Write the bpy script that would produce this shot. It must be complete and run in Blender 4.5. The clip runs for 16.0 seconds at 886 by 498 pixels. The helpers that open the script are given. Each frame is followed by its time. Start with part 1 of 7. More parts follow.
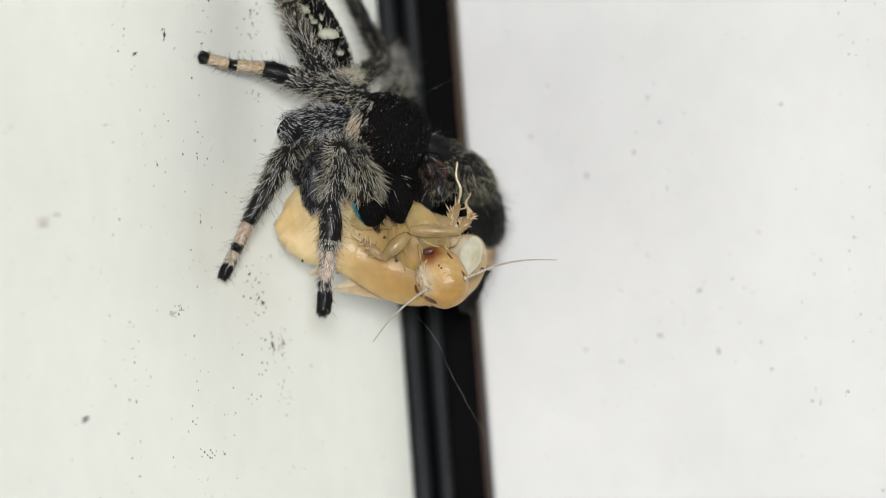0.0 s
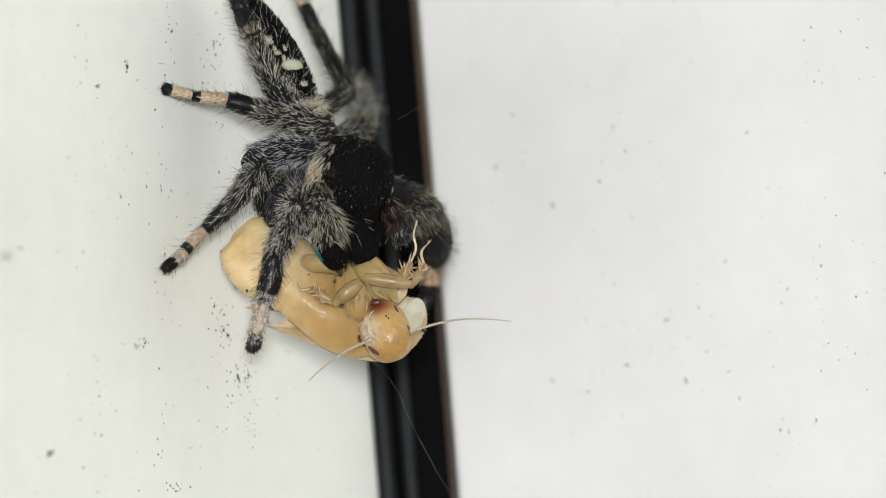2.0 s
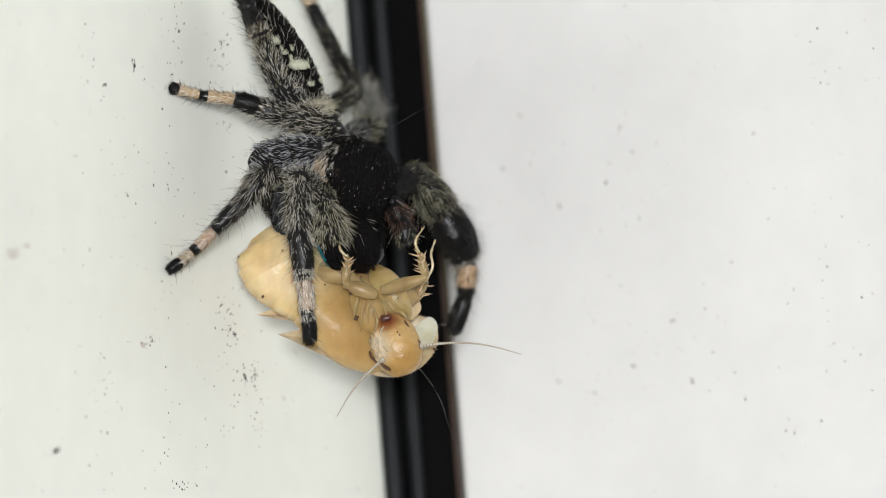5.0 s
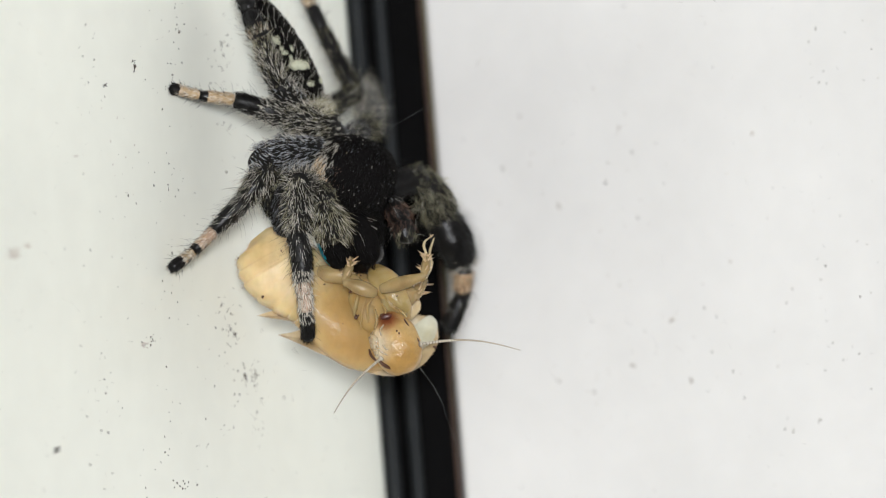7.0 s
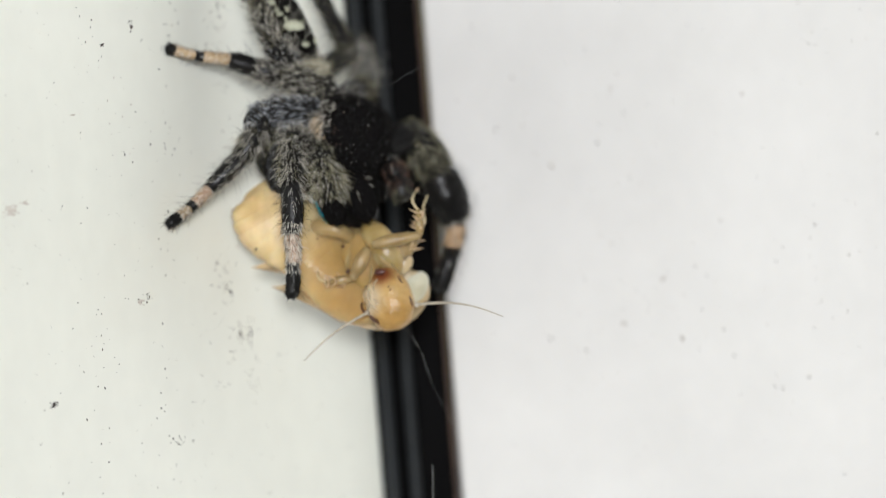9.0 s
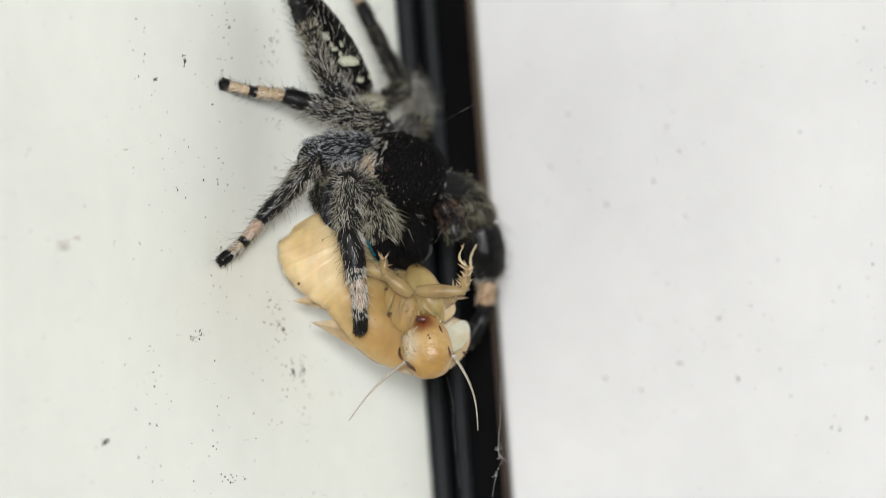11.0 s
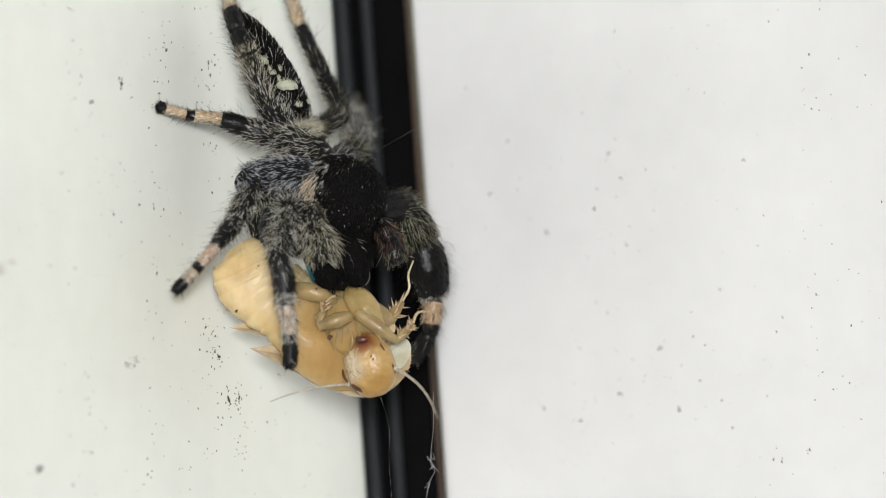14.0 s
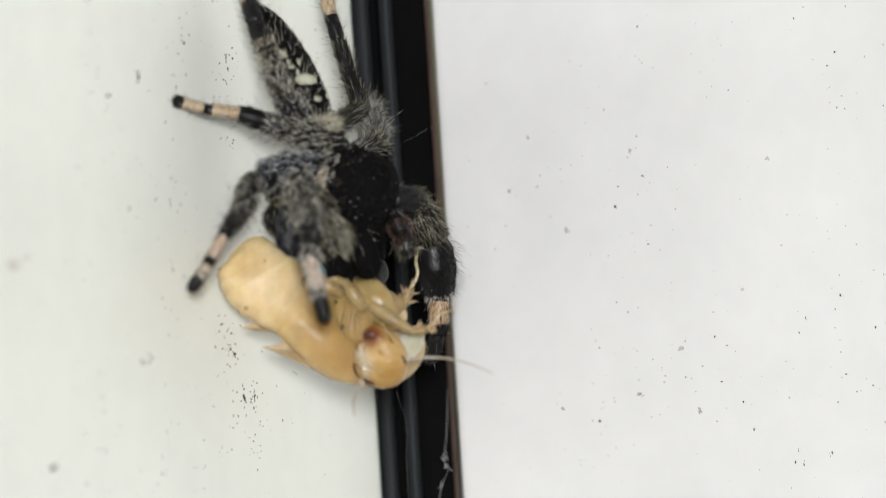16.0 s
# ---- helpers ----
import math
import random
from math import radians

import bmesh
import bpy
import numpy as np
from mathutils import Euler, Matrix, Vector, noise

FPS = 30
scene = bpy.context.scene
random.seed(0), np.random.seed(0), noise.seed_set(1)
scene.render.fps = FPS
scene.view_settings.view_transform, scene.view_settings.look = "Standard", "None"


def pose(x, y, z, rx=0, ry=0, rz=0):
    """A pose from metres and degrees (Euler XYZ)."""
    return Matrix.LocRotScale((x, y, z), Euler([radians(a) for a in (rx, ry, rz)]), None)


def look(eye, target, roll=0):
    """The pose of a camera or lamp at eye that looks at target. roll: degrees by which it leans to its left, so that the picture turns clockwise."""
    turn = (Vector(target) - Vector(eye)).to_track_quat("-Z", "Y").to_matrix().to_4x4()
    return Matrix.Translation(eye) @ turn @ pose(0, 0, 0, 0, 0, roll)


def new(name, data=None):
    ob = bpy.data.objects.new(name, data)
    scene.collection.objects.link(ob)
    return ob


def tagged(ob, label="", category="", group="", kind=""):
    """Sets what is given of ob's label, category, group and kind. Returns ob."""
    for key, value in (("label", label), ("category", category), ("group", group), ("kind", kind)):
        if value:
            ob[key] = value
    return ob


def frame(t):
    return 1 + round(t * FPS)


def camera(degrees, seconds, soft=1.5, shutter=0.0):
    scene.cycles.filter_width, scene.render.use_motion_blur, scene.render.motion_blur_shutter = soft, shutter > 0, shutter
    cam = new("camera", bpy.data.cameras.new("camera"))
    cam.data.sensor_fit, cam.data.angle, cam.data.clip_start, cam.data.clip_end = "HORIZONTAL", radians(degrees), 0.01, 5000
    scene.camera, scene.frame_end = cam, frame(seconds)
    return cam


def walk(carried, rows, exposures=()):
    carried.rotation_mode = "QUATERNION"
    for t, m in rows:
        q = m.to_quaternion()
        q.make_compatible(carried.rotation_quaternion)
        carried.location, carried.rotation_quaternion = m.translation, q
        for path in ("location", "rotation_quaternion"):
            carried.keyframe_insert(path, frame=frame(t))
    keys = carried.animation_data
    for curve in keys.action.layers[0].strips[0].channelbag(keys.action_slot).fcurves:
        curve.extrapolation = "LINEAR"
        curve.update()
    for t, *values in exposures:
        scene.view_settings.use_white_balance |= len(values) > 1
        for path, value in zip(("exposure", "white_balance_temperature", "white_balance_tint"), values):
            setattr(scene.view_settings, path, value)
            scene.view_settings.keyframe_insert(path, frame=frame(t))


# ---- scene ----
cam = camera(6.647, 16.0, soft=0.65)
cam.data.dof.use_dof = True
cam.data.dof.focus_distance = 0.3008
cam.data.dof.aperture_fstop = 39.0
cam.data.dof.aperture_blades = 7
walk(cam, [
    (0.0, pose(0.159678, -0.272870, 1.201791, 89.4973, 4.3714, 30.1323)),
    (0.5, pose(0.159509, -0.272432, 1.200761, 89.8102, 4.4973, 30.0903)),
    (1.0, pose(0.159676, -0.271902, 1.201365, 89.6730, 4.5964, 30.0927)),
    (1.5, pose(0.159194, -0.271940, 1.200767, 89.8169, 4.6692, 30.0020)),
    (2.0, pose(0.159310, -0.271669, 1.201974, 89.6712, 4.7246, 29.9199)),
    (2.5, pose(0.159156, -0.272018, 1.201220, 89.8963, 4.8107, 29.9249)),
    (3.0, pose(0.158964, -0.271630, 1.200706, 89.9412, 4.8421, 30.0009)),
    (3.5, pose(0.159433, -0.271761, 1.200000, 90.0000, 4.7000, 30.0000)),
    (6.0, pose(0.160585, -0.271763, 1.200900, 89.9287, 4.6375, 30.2278)),
    (6.5, pose(0.160822, -0.272101, 1.200098, 90.0815, 4.6752, 30.2439)),
    (7.0, pose(0.160943, -0.272474, 1.200245, 90.0000, 4.6553, 30.1833)),
    (7.5, pose(0.160466, -0.273288, 1.200700, 89.9333, 4.6557, 30.0789)),
    (8.0, pose(0.161343, -0.272875, 1.200536, 89.9535, 4.6127, 30.3443)),
    (8.5, pose(0.161964, -0.273102, 1.199511, 89.9460, 4.6155, 30.3327)),
    (9.0, pose(0.163119, -0.275204, 1.198675, 89.9791, 4.6601, 30.2512)),
    (9.5, pose(0.161160, -0.275131, 1.199263, 89.9579, 4.5159, 30.1425)),
    (9.7, pose(0.161398, -0.274835, 1.198332, 90.0514, 4.5760, 30.4148)),
    (11.8, pose(0.159193, -0.273321, 1.198130, 90.5076, 4.1934, 30.3042)),
    (12.0, pose(0.158513, -0.273579, 1.198046, 90.4765, 4.1618, 30.0303)),
    (12.5, pose(0.159561, -0.272728, 1.198143, 90.4534, 4.1486, 30.0256)),
    (13.0, pose(0.159567, -0.272130, 1.197918, 90.4698, 4.1256, 29.9130)),
    (13.5, pose(0.158499, -0.271804, 1.198554, 90.4126, 4.0527, 29.7241)),
    (14.0, pose(0.157363, -0.270743, 1.197749, 90.6470, 4.0444, 29.6991)),
    (14.5, pose(0.156200, -0.269352, 1.198334, 90.5192, 3.9176, 29.7174)),
    (15.0, pose(0.155774, -0.269443, 1.198888, 90.4350, 3.8048, 29.7436)),
    (15.5, pose(0.154599, -0.268481, 1.198374, 90.5808, 3.7849, 29.6469)),
    (16.0, pose(0.153993, -0.268076, 1.198495, 90.5035, 3.6410, 29.5234)),
])

# ---- light ----
MM = 0.001
world = bpy.data.worlds.new("sky")
scene.world = world
world.use_nodes = True
sky = world.node_tree.nodes.new("ShaderNodeTexSky")
sky.sky_type, sky.sun_disc = "NISHITA", False
sky.sun_elevation, sky.sun_rotation = radians(10), radians(146)
sky.air_density, sky.dust_density = 1.0, 1.4
back = world.node_tree.nodes["Background"]
back.inputs["Strength"].default_value = 0.05
world.node_tree.links.new(sky.outputs[0], back.inputs[0])
sun = new("sun", bpy.data.lights.new("sun", "SUN"))
sun.data.energy, sun.data.angle, sun.data.color = 5.0, radians(8), (1.0, 0.945, 0.865)
sun.matrix_world = look((0.52, -0.85, 1.28), (0, 0, 1.2))
scene.view_settings.exposure = -0.72
scene.view_settings.use_white_balance = True
scene.view_settings.white_balance_temperature = 5700

# ---- materials ----


def material(name, color, rough=0.5, metal=0.0, vary=0.0, scale=900.0, bump=0.0, bump_scale=4000.0,
             second=None, sss=0.0, sss_radius=(1, 0.72, 0.5), sss_scale=0.0009, coat=0.0, alpha=1.0, spread=0.0, spec=0.5, tint=(), mottle=()):
    m = bpy.data.materials.new(name)
    m.use_nodes = True
    nt = m.node_tree
    b = nt.nodes["Principled BSDF"]
    b.inputs["Roughness"].default_value = rough
    b.inputs["Metallic"].default_value = metal
    b.inputs["Specular IOR Level"].default_value = spec
    b.inputs["Coat Weight"].default_value = coat
    b.inputs["Alpha"].default_value = alpha
    if sss:
        b.inputs["Subsurface Weight"].default_value = sss
        b.inputs["Subsurface Radius"].default_value = sss_radius
        b.inputs["Subsurface Scale"].default_value = sss_scale
    co = nt.nodes.new("ShaderNodeTexCoord")
    second = second or tuple(c * (1 - vary) for c in color)
    mix = nt.nodes.new("ShaderNodeMix")
    mix.data_type = "RGBA"
    mix.inputs[6].default_value = (*color, 1)
    mix.inputs[7].default_value = (*second, 1)
    if spread:
        geo = nt.nodes.new("ShaderNodeNewGeometry")
        nt.links.new(geo.outputs["Random Per Island"], mix.inputs[0])
    else:
        n1 = nt.nodes.new("ShaderNodeTexNoise")
        n1.inputs["Scale"].default_value, n1.inputs["Detail"].default_value = scale, 6
        ramp = nt.nodes.new("ShaderNodeValToRGB")
        ramp.color_ramp.elements[0].position, ramp.color_ramp.elements[1].position = 0.42, 0.68
        nt.links.new(co.outputs["Object"], n1.inputs["Vector"])
        nt.links.new(n1.outputs["Fac"], ramp.inputs[0])
        nt.links.new(ramp.outputs[0], mix.inputs[0])
    colour = mix.outputs[2]
    for centre, radius, pigment in tint:
        # a pigment patch that fades out from its centre (millimetres)
        far = nt.nodes.new("ShaderNodeVectorMath")
        far.operation = "DISTANCE"
        far.inputs[1].default_value = [c * MM for c in centre]
        nt.links.new(co.outputs["Object"], far.inputs[0])
        fade = nt.nodes.new("ShaderNodeMapRange")
        fade.interpolation_type = "SMOOTHSTEP"
        fade.inputs[1].default_value, fade.inputs[2].default_value = radius * 0.25 * MM, radius * MM
        fade.inputs[3].default_value, fade.inputs[4].default_value = 1.0, 0.0
        nt.links.new(far.outputs["Value"], fade.inputs[0])
        mix2 = nt.nodes.new("ShaderNodeMix")
        mix2.data_type = "RGBA"
        mix2.inputs[7].default_value = (*pigment, 1)
        nt.links.new(fade.outputs[0], mix2.inputs[0])
        nt.links.new(colour, mix2.inputs[6])
        colour = mix2.outputs[2]
    for fine, depth, stretch in mottle:
        # finer darkening at its own scale, stretched along an axis
        grid = nt.nodes.new("ShaderNodeMapping")
        grid.inputs["Scale"].default_value = stretch
        nt.links.new(co.outputs["Object"], grid.inputs[0])
        n3 = nt.nodes.new("ShaderNodeTexNoise")
        n3.inputs["Scale"].default_value, n3.inputs["Detail"].default_value = fine, 5
        nt.links.new(grid.outputs[0], n3.inputs["Vector"])
        level = nt.nodes.new("ShaderNodeMapRange")
        level.inputs[1].default_value, level.inputs[2].default_value = 0.32, 0.68
        level.inputs[3].default_value, level.inputs[4].default_value = 1 - depth, 1 + depth * 0.35
        nt.links.new(n3.outputs["Fac"], level.inputs[0])
        shade = nt.nodes.new("ShaderNodeHueSaturation")
        nt.links.new(level.outputs[0], shade.inputs["Value"])
        nt.links.new(colour, shade.inputs["Color"])
        colour = shade.outputs[0]
    nt.links.new(colour, b.inputs["Base Color"])
    if bump:
        n2 = nt.nodes.new("ShaderNodeTexNoise")
        n2.inputs["Scale"].default_value, n2.inputs["Detail"].default_value = bump_scale, 4
        bp = nt.nodes.new("ShaderNodeBump")
        bp.inputs["Strength"].default_value, bp.inputs["Distance"].default_value = bump, 0.00005
        nt.links.new(co.outputs["Object"], n2.inputs["Vector"])
        nt.links.new(n2.outputs["Fac"], bp.inputs["Height"])
        nt.links.new(bp.outputs[0], b.inputs["Normal"])
        nt.links.new(bp.outputs[0], b.inputs["Coat Normal"])
        b.inputs["Coat Roughness"].default_value = 0.12
    return m


# left base raised, right lowered: offsets the sun's unequal angle on the panels
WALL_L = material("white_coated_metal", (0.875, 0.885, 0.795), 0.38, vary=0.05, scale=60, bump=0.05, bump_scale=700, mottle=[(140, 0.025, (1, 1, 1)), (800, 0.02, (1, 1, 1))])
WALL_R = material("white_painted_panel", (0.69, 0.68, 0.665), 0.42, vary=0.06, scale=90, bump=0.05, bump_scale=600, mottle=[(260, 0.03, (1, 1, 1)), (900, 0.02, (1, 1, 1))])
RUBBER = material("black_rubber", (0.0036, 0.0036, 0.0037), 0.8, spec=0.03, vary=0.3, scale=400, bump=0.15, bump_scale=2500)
# lighter grey: the highlight on the black seal, put into its base colour
RUBBER_LIT = material("highlit_rubber", (0.025, 0.0275, 0.029), 0.5, spec=0.15, vary=0.3, scale=300, bump=0.1, bump_scale=2500)
SEALANT = material("brown_sealant", (0.055, 0.03, 0.018), 0.6, vary=0.4, scale=500)
CONCRETE = material("pale_concrete", (0.42, 0.41, 0.39), 0.8, vary=0.25, scale=6, bump=0.3, bump_scale=60)
DIRT = material("dark_dirt", (0.03, 0.026, 0.022), 0.8, second=(0.10, 0.075, 0.055), spread=1)
DIRT_PALE = material("brown_smear", (0.58, 0.53, 0.46), 0.7, second=(0.68, 0.65, 0.59), spread=1)
DIRT_FAINT = material("grey_smudge", (0.34, 0.31, 0.28), 0.8, second=(0.52, 0.49, 0.46), spread=1)
SILK = material("silk", (0.62, 0.62, 0.60), 0.3, vary=0.2)
BLACK = material("black_cuticle", (0.0060, 0.0055, 0.0055), 0.32, spec=0.35, vary=0.4, scale=5000, bump=0.6, bump_scale=9000)
VELVET = material("black_velvet_cuticle", (0.006, 0.0055, 0.0055), 0.7, spec=0.03, vary=0.5, scale=7000, bump=0.9, bump_scale=14000)
EYE = material("glossy_eye", (0.004, 0.004, 0.004), 0.06, spec=0.4, coat=0.3)
GREY = material("grey_cuticle", (0.012, 0.0115, 0.0115), 0.55, spec=0.2, vary=0.7, scale=6000, bump=0.6, bump_scale=9000)
CREAM = material("cream_cuticle", (0.42, 0.30, 0.16), 0.45, second=(0.55, 0.45, 0.33), scale=5000, bump=0.4, bump_scale=8000)
PINK = material("pinkish_cuticle", (0.38, 0.255, 0.175), 0.45, second=(0.50, 0.40, 0.31), scale=5000, bump=0.4, bump_scale=8000)
TAN = material("tan_cuticle", (0.36, 0.235, 0.12), 0.45, second=(0.42, 0.27, 0.17), scale=5000, bump=0.4, bump_scale=8000)
BLUE = material("iridescent_blue", (0.01, 0.44, 0.66), 0.32, metal=1.0, second=(0.01, 0.20, 0.46), scale=4500, bump=0.8, bump_scale=9000)
H_WHITE = material("white_hair", (0.84, 0.79, 0.68), 0.4, second=(0.56, 0.525, 0.44), spread=1)
H_STEEL = material("steel_hair", (0.66, 0.68, 0.70), 0.35, second=(0.40, 0.42, 0.46), spread=1)
H_GREY = material("grey_hair", (0.22, 0.225, 0.235), 0.4, second=(0.10, 0.10, 0.11), spread=1)
H_BLACK = material("black_hair", (0.007, 0.0066, 0.006), 0.5, second=(0.013, 0.012, 0.011), spread=1, spec=0.06)
H_TAN = material("tan_hair", (0.42, 0.30, 0.18), 0.4, second=(0.55, 0.45, 0.32), spread=1)
H_OLIVE = material("olive_hair", (0.30, 0.275, 0.16), 0.4, second=(0.46, 0.43, 0.29), spread=1)
H_ORANGE = material("orange_hair", (0.58, 0.38, 0.19), 0.4, second=(0.80, 0.67, 0.46), spread=1)
H_RUST = material("rust_hair", (0.15, 0.075, 0.048), 0.4, second=(0.21, 0.125, 0.085), spread=1)
H_SCALE = material("greenish_white_scale", (0.60, 0.60, 0.45), 0.45, second=(0.46, 0.46, 0.32), spread=1)
SPOT = material("white_scales", (0.52, 0.53, 0.40), 0.6, second=(0.40, 0.41, 0.29), scale=5000, bump=1.0, bump_scale=12000)
PREY_AT = (-2.10, 1.00, -3.55)
THORAX = np.array((-2.88, 1.00, -2.65)) - np.array(PREY_AT)
LIPS = np.array((-2.22, 0.10, -2.47)) - np.array(PREY_AT)
SIDE_OF_HEAD = np.array((-2.67, 0.30, -3.63)) - np.array(PREY_AT)
PALE = material("pale_cream_cuticle", (0.62, 0.455, 0.215), 0.45, second=(0.76, 0.61, 0.365), scale=420, sss=0.7, sss_scale=0.0016, sss_radius=(1, 0.72, 0.42), bump=0.6, bump_scale=3600, spec=0.2, coat=0.06,
                tint=[(THORAX, 3.8, (0.40, 0.25, 0.08))], mottle=[(1300, 0.12, (1, 1, 1)), (2600, 0.09, (1.0, 1.0, 0.18))])
SKIN = material("olive_translucent_cuticle", (0.48, 0.30, 0.095), 0.28, second=(0.57, 0.39, 0.165), scale=1300, sss=0.7, sss_scale=0.0015, bump=0.9, bump_scale=6500, spec=0.4, coat=0.55, alpha=0.8)
PALE_RIM = material("translucent_rim", (0.66, 0.51, 0.29), 0.26, second=(0.78, 0.69, 0.52), scale=900, sss=0.12, bump=0.4, bump_scale=3000, alpha=0.8, mottle=[(1800, 0.2, (1, 1, 1))])
CLEAR = material("whitish_membrane", (0.70, 0.67, 0.51), 0.5, second=(0.58, 0.54, 0.35), scale=700, sss=0.3, bump=0.3, bump_scale=2500, alpha=0.85, spec=0.25, mottle=[(1600, 0.18, (1, 1, 1))])
AMBER = material("amber_head", (0.39, 0.23, 0.065), 0.36, second=(0.52, 0.35, 0.135), scale=800, sss=0.25, sss_scale=0.0006, bump=0.8, bump_scale=5500, spec=0.3, coat=0.12,
                 tint=[(SIDE_OF_HEAD, 1.0, (0.66, 0.55, 0.38)), (LIPS, 0.75, (0.17, 0.045, 0.014))], mottle=[(2400, 0.2, (1, 1, 1))])
CHEEK = material("pale_cheek", (0.66, 0.55, 0.37), 0.15, second=(0.46, 0.30, 0.12), scale=1600, sss=0.3, bump=0.9, bump_scale=4500, coat=0.9, alpha=0.35)
MOUTH = material("dark_red_mouthpart", (0.055, 0.013, 0.007), 0.4, second=(0.12, 0.03, 0.012), scale=2500)
LIMB = material("pale_olive_limb", (0.48, 0.345, 0.155), 0.24, second=(0.36, 0.25, 0.105), scale=1500, sss=0.4, bump=0.9, bump_scale=6500, spec=0.4, coat=0.4, alpha=0.5)
CORE = material("amber_flesh", (0.41, 0.255, 0.085), 0.4, second=(0.29, 0.18, 0.065), scale=1500, sss=0.2)
FOOT = material("pale_foot", (0.50, 0.39, 0.21), 0.25, second=(0.38, 0.29, 0.15), scale=1800, sss=0.3, bump=0.4, bump_scale=3500, coat=0.4)
SPINE = material("amber_spine", (0.62, 0.44, 0.25), 0.3, vary=0.3, spread=1)
ANTENNA = material("antenna", (0.50, 0.45, 0.36), 0.4, second=(0.36, 0.31, 0.23), scale=6000)
ANTENNA_DARK = material("antenna_joint", (0.22, 0.18, 0.13), 0.45, vary=0.3, scale=6000)
SPECK = material("brown_speck", (0.09, 0.035, 0.015), 0.5, vary=0.4, scale=5000)

# ---- mesh tools ----
# The subject's own frame: x across, y into the corner, z up, in millimetres.
STAND = pose(0.00928305, -0.0116935, 1.2, 0, 4.7, 30)


class Soup:
    """Collects vertices (millimetres), faces and material slots."""

    def __init__(self):
        self.v, self.f, self.m, self.mats, self.n = [], [], [], [], 0

    def slot(self, mat):
        if mat not in self.mats:
            self.mats.append(mat)
        return self.mats.index(mat)

    def add(self, verts, faces, mat):
        """mat: one material or one for each face."""
        self.v.append(np.asarray(verts, float))
        self.f += [tuple(i + self.n for i in f) for f in faces]
        self.m += [self.slot(q) for q in mat] if isinstance(mat, list) else [self.slot(mat)] * len(faces)
        self.n += len(verts)

    def mesh(self, name, smooth=True):
        me = bpy.data.meshes.new(name)
        me.from_pydata((np.concatenate(self.v) * MM).tolist(), [], self.f)
        for mat in self.mats:
            me.materials.append(mat)
        me.polygons.foreach_set("material_index", self.m)
        me.polygons.foreach_set("use_smooth", [smooth] * len(self.f))
        me.update()
        return me


def part(name, soup, parent=None, m=None, label="", smooth=True):
    ob = new(name, soup.mesh(name, smooth))
    if parent is not None:
        ob.parent = parent
    if m is not None:
        ob.matrix_basis = m
    return tagged(ob, label)


def root(name, label, category, m=STAND):
    ob = new(name)
    ob.empty_display_size = 0.002
    ob.matrix_basis = m
    return tagged(ob, label, category)


def mm(p):
    return Vector(p) * MM


def smooth_path(pts, n):
    """Points along a curve through pts (Catmull-Rom); columns past the third are glided too."""
    p = np.asarray(pts, float)
    p = np.vstack([2 * p[0] - p[1], p, 2 * p[-1] - p[-2]])
    out = []
    for s in np.linspace(0, len(pts) - 1, n):
        i = min(int(s), len(pts) - 2)
        u = s - i
        a, b, c, d = p[i:i + 4]
        out.append(0.5 * (2 * b + (c - a) * u + (2 * a - 5 * b + 4 * c - d) * u * u + (3 * b - a - 3 * c + d) * u ** 3))
    return np.array(out)


def tube(soup, pts, radii, mat, sides=10, flat=1.0, flat_dir=(0, 1, 0)):
    """A closed tube along pts. flat squeezes it along flat_dir. mat: one, or one for each ring."""
    p, n = np.asarray(pts, float), len(pts)
    tan = np.gradient(p, axis=0)
    tan /= np.linalg.norm(tan, axis=1)[:, None] + 1e-12
    ref = np.array(flat_dir, float)
    verts, faces, mats = [], [], []
    for i in range(n):
        w = ref - tan[i] * (ref @ tan[i])
        if np.linalg.norm(w) < 1e-3:
            w = np.array((1.0, 0.1, 0.2)) - tan[i] * (np.array((1.0, 0.1, 0.2)) @ tan[i])
        w /= np.linalg.norm(w)
        s = np.cross(tan[i], w)
        for k in range(sides):
            a = 2 * math.pi * k / sides
            verts.append(p[i] + radii[i] * (s * math.cos(a) + w * flat * math.sin(a)))
    for i in range(n - 1):
        for k in range(sides):
            j = (k + 1) % sides
            faces.append((i * sides + k, i * sides + j, (i + 1) * sides + j, (i + 1) * sides + k))
            mats.append(mat[i] if isinstance(mat, list) else mat)
    e = len(verts)
    verts += [p[0] - tan[0] * radii[0] * 0.4, p[-1] + tan[-1] * radii[-1] * 0.4]
    for k in range(sides):
        j = (k + 1) % sides
        faces.append((e, j, k))
        faces.append((e + 1, (n - 1) * sides + k, (n - 1) * sides + j))
        mats += [mat[0], mat[-1]] if isinstance(mat, list) else [mat, mat]
    soup.add(verts, faces, mats)


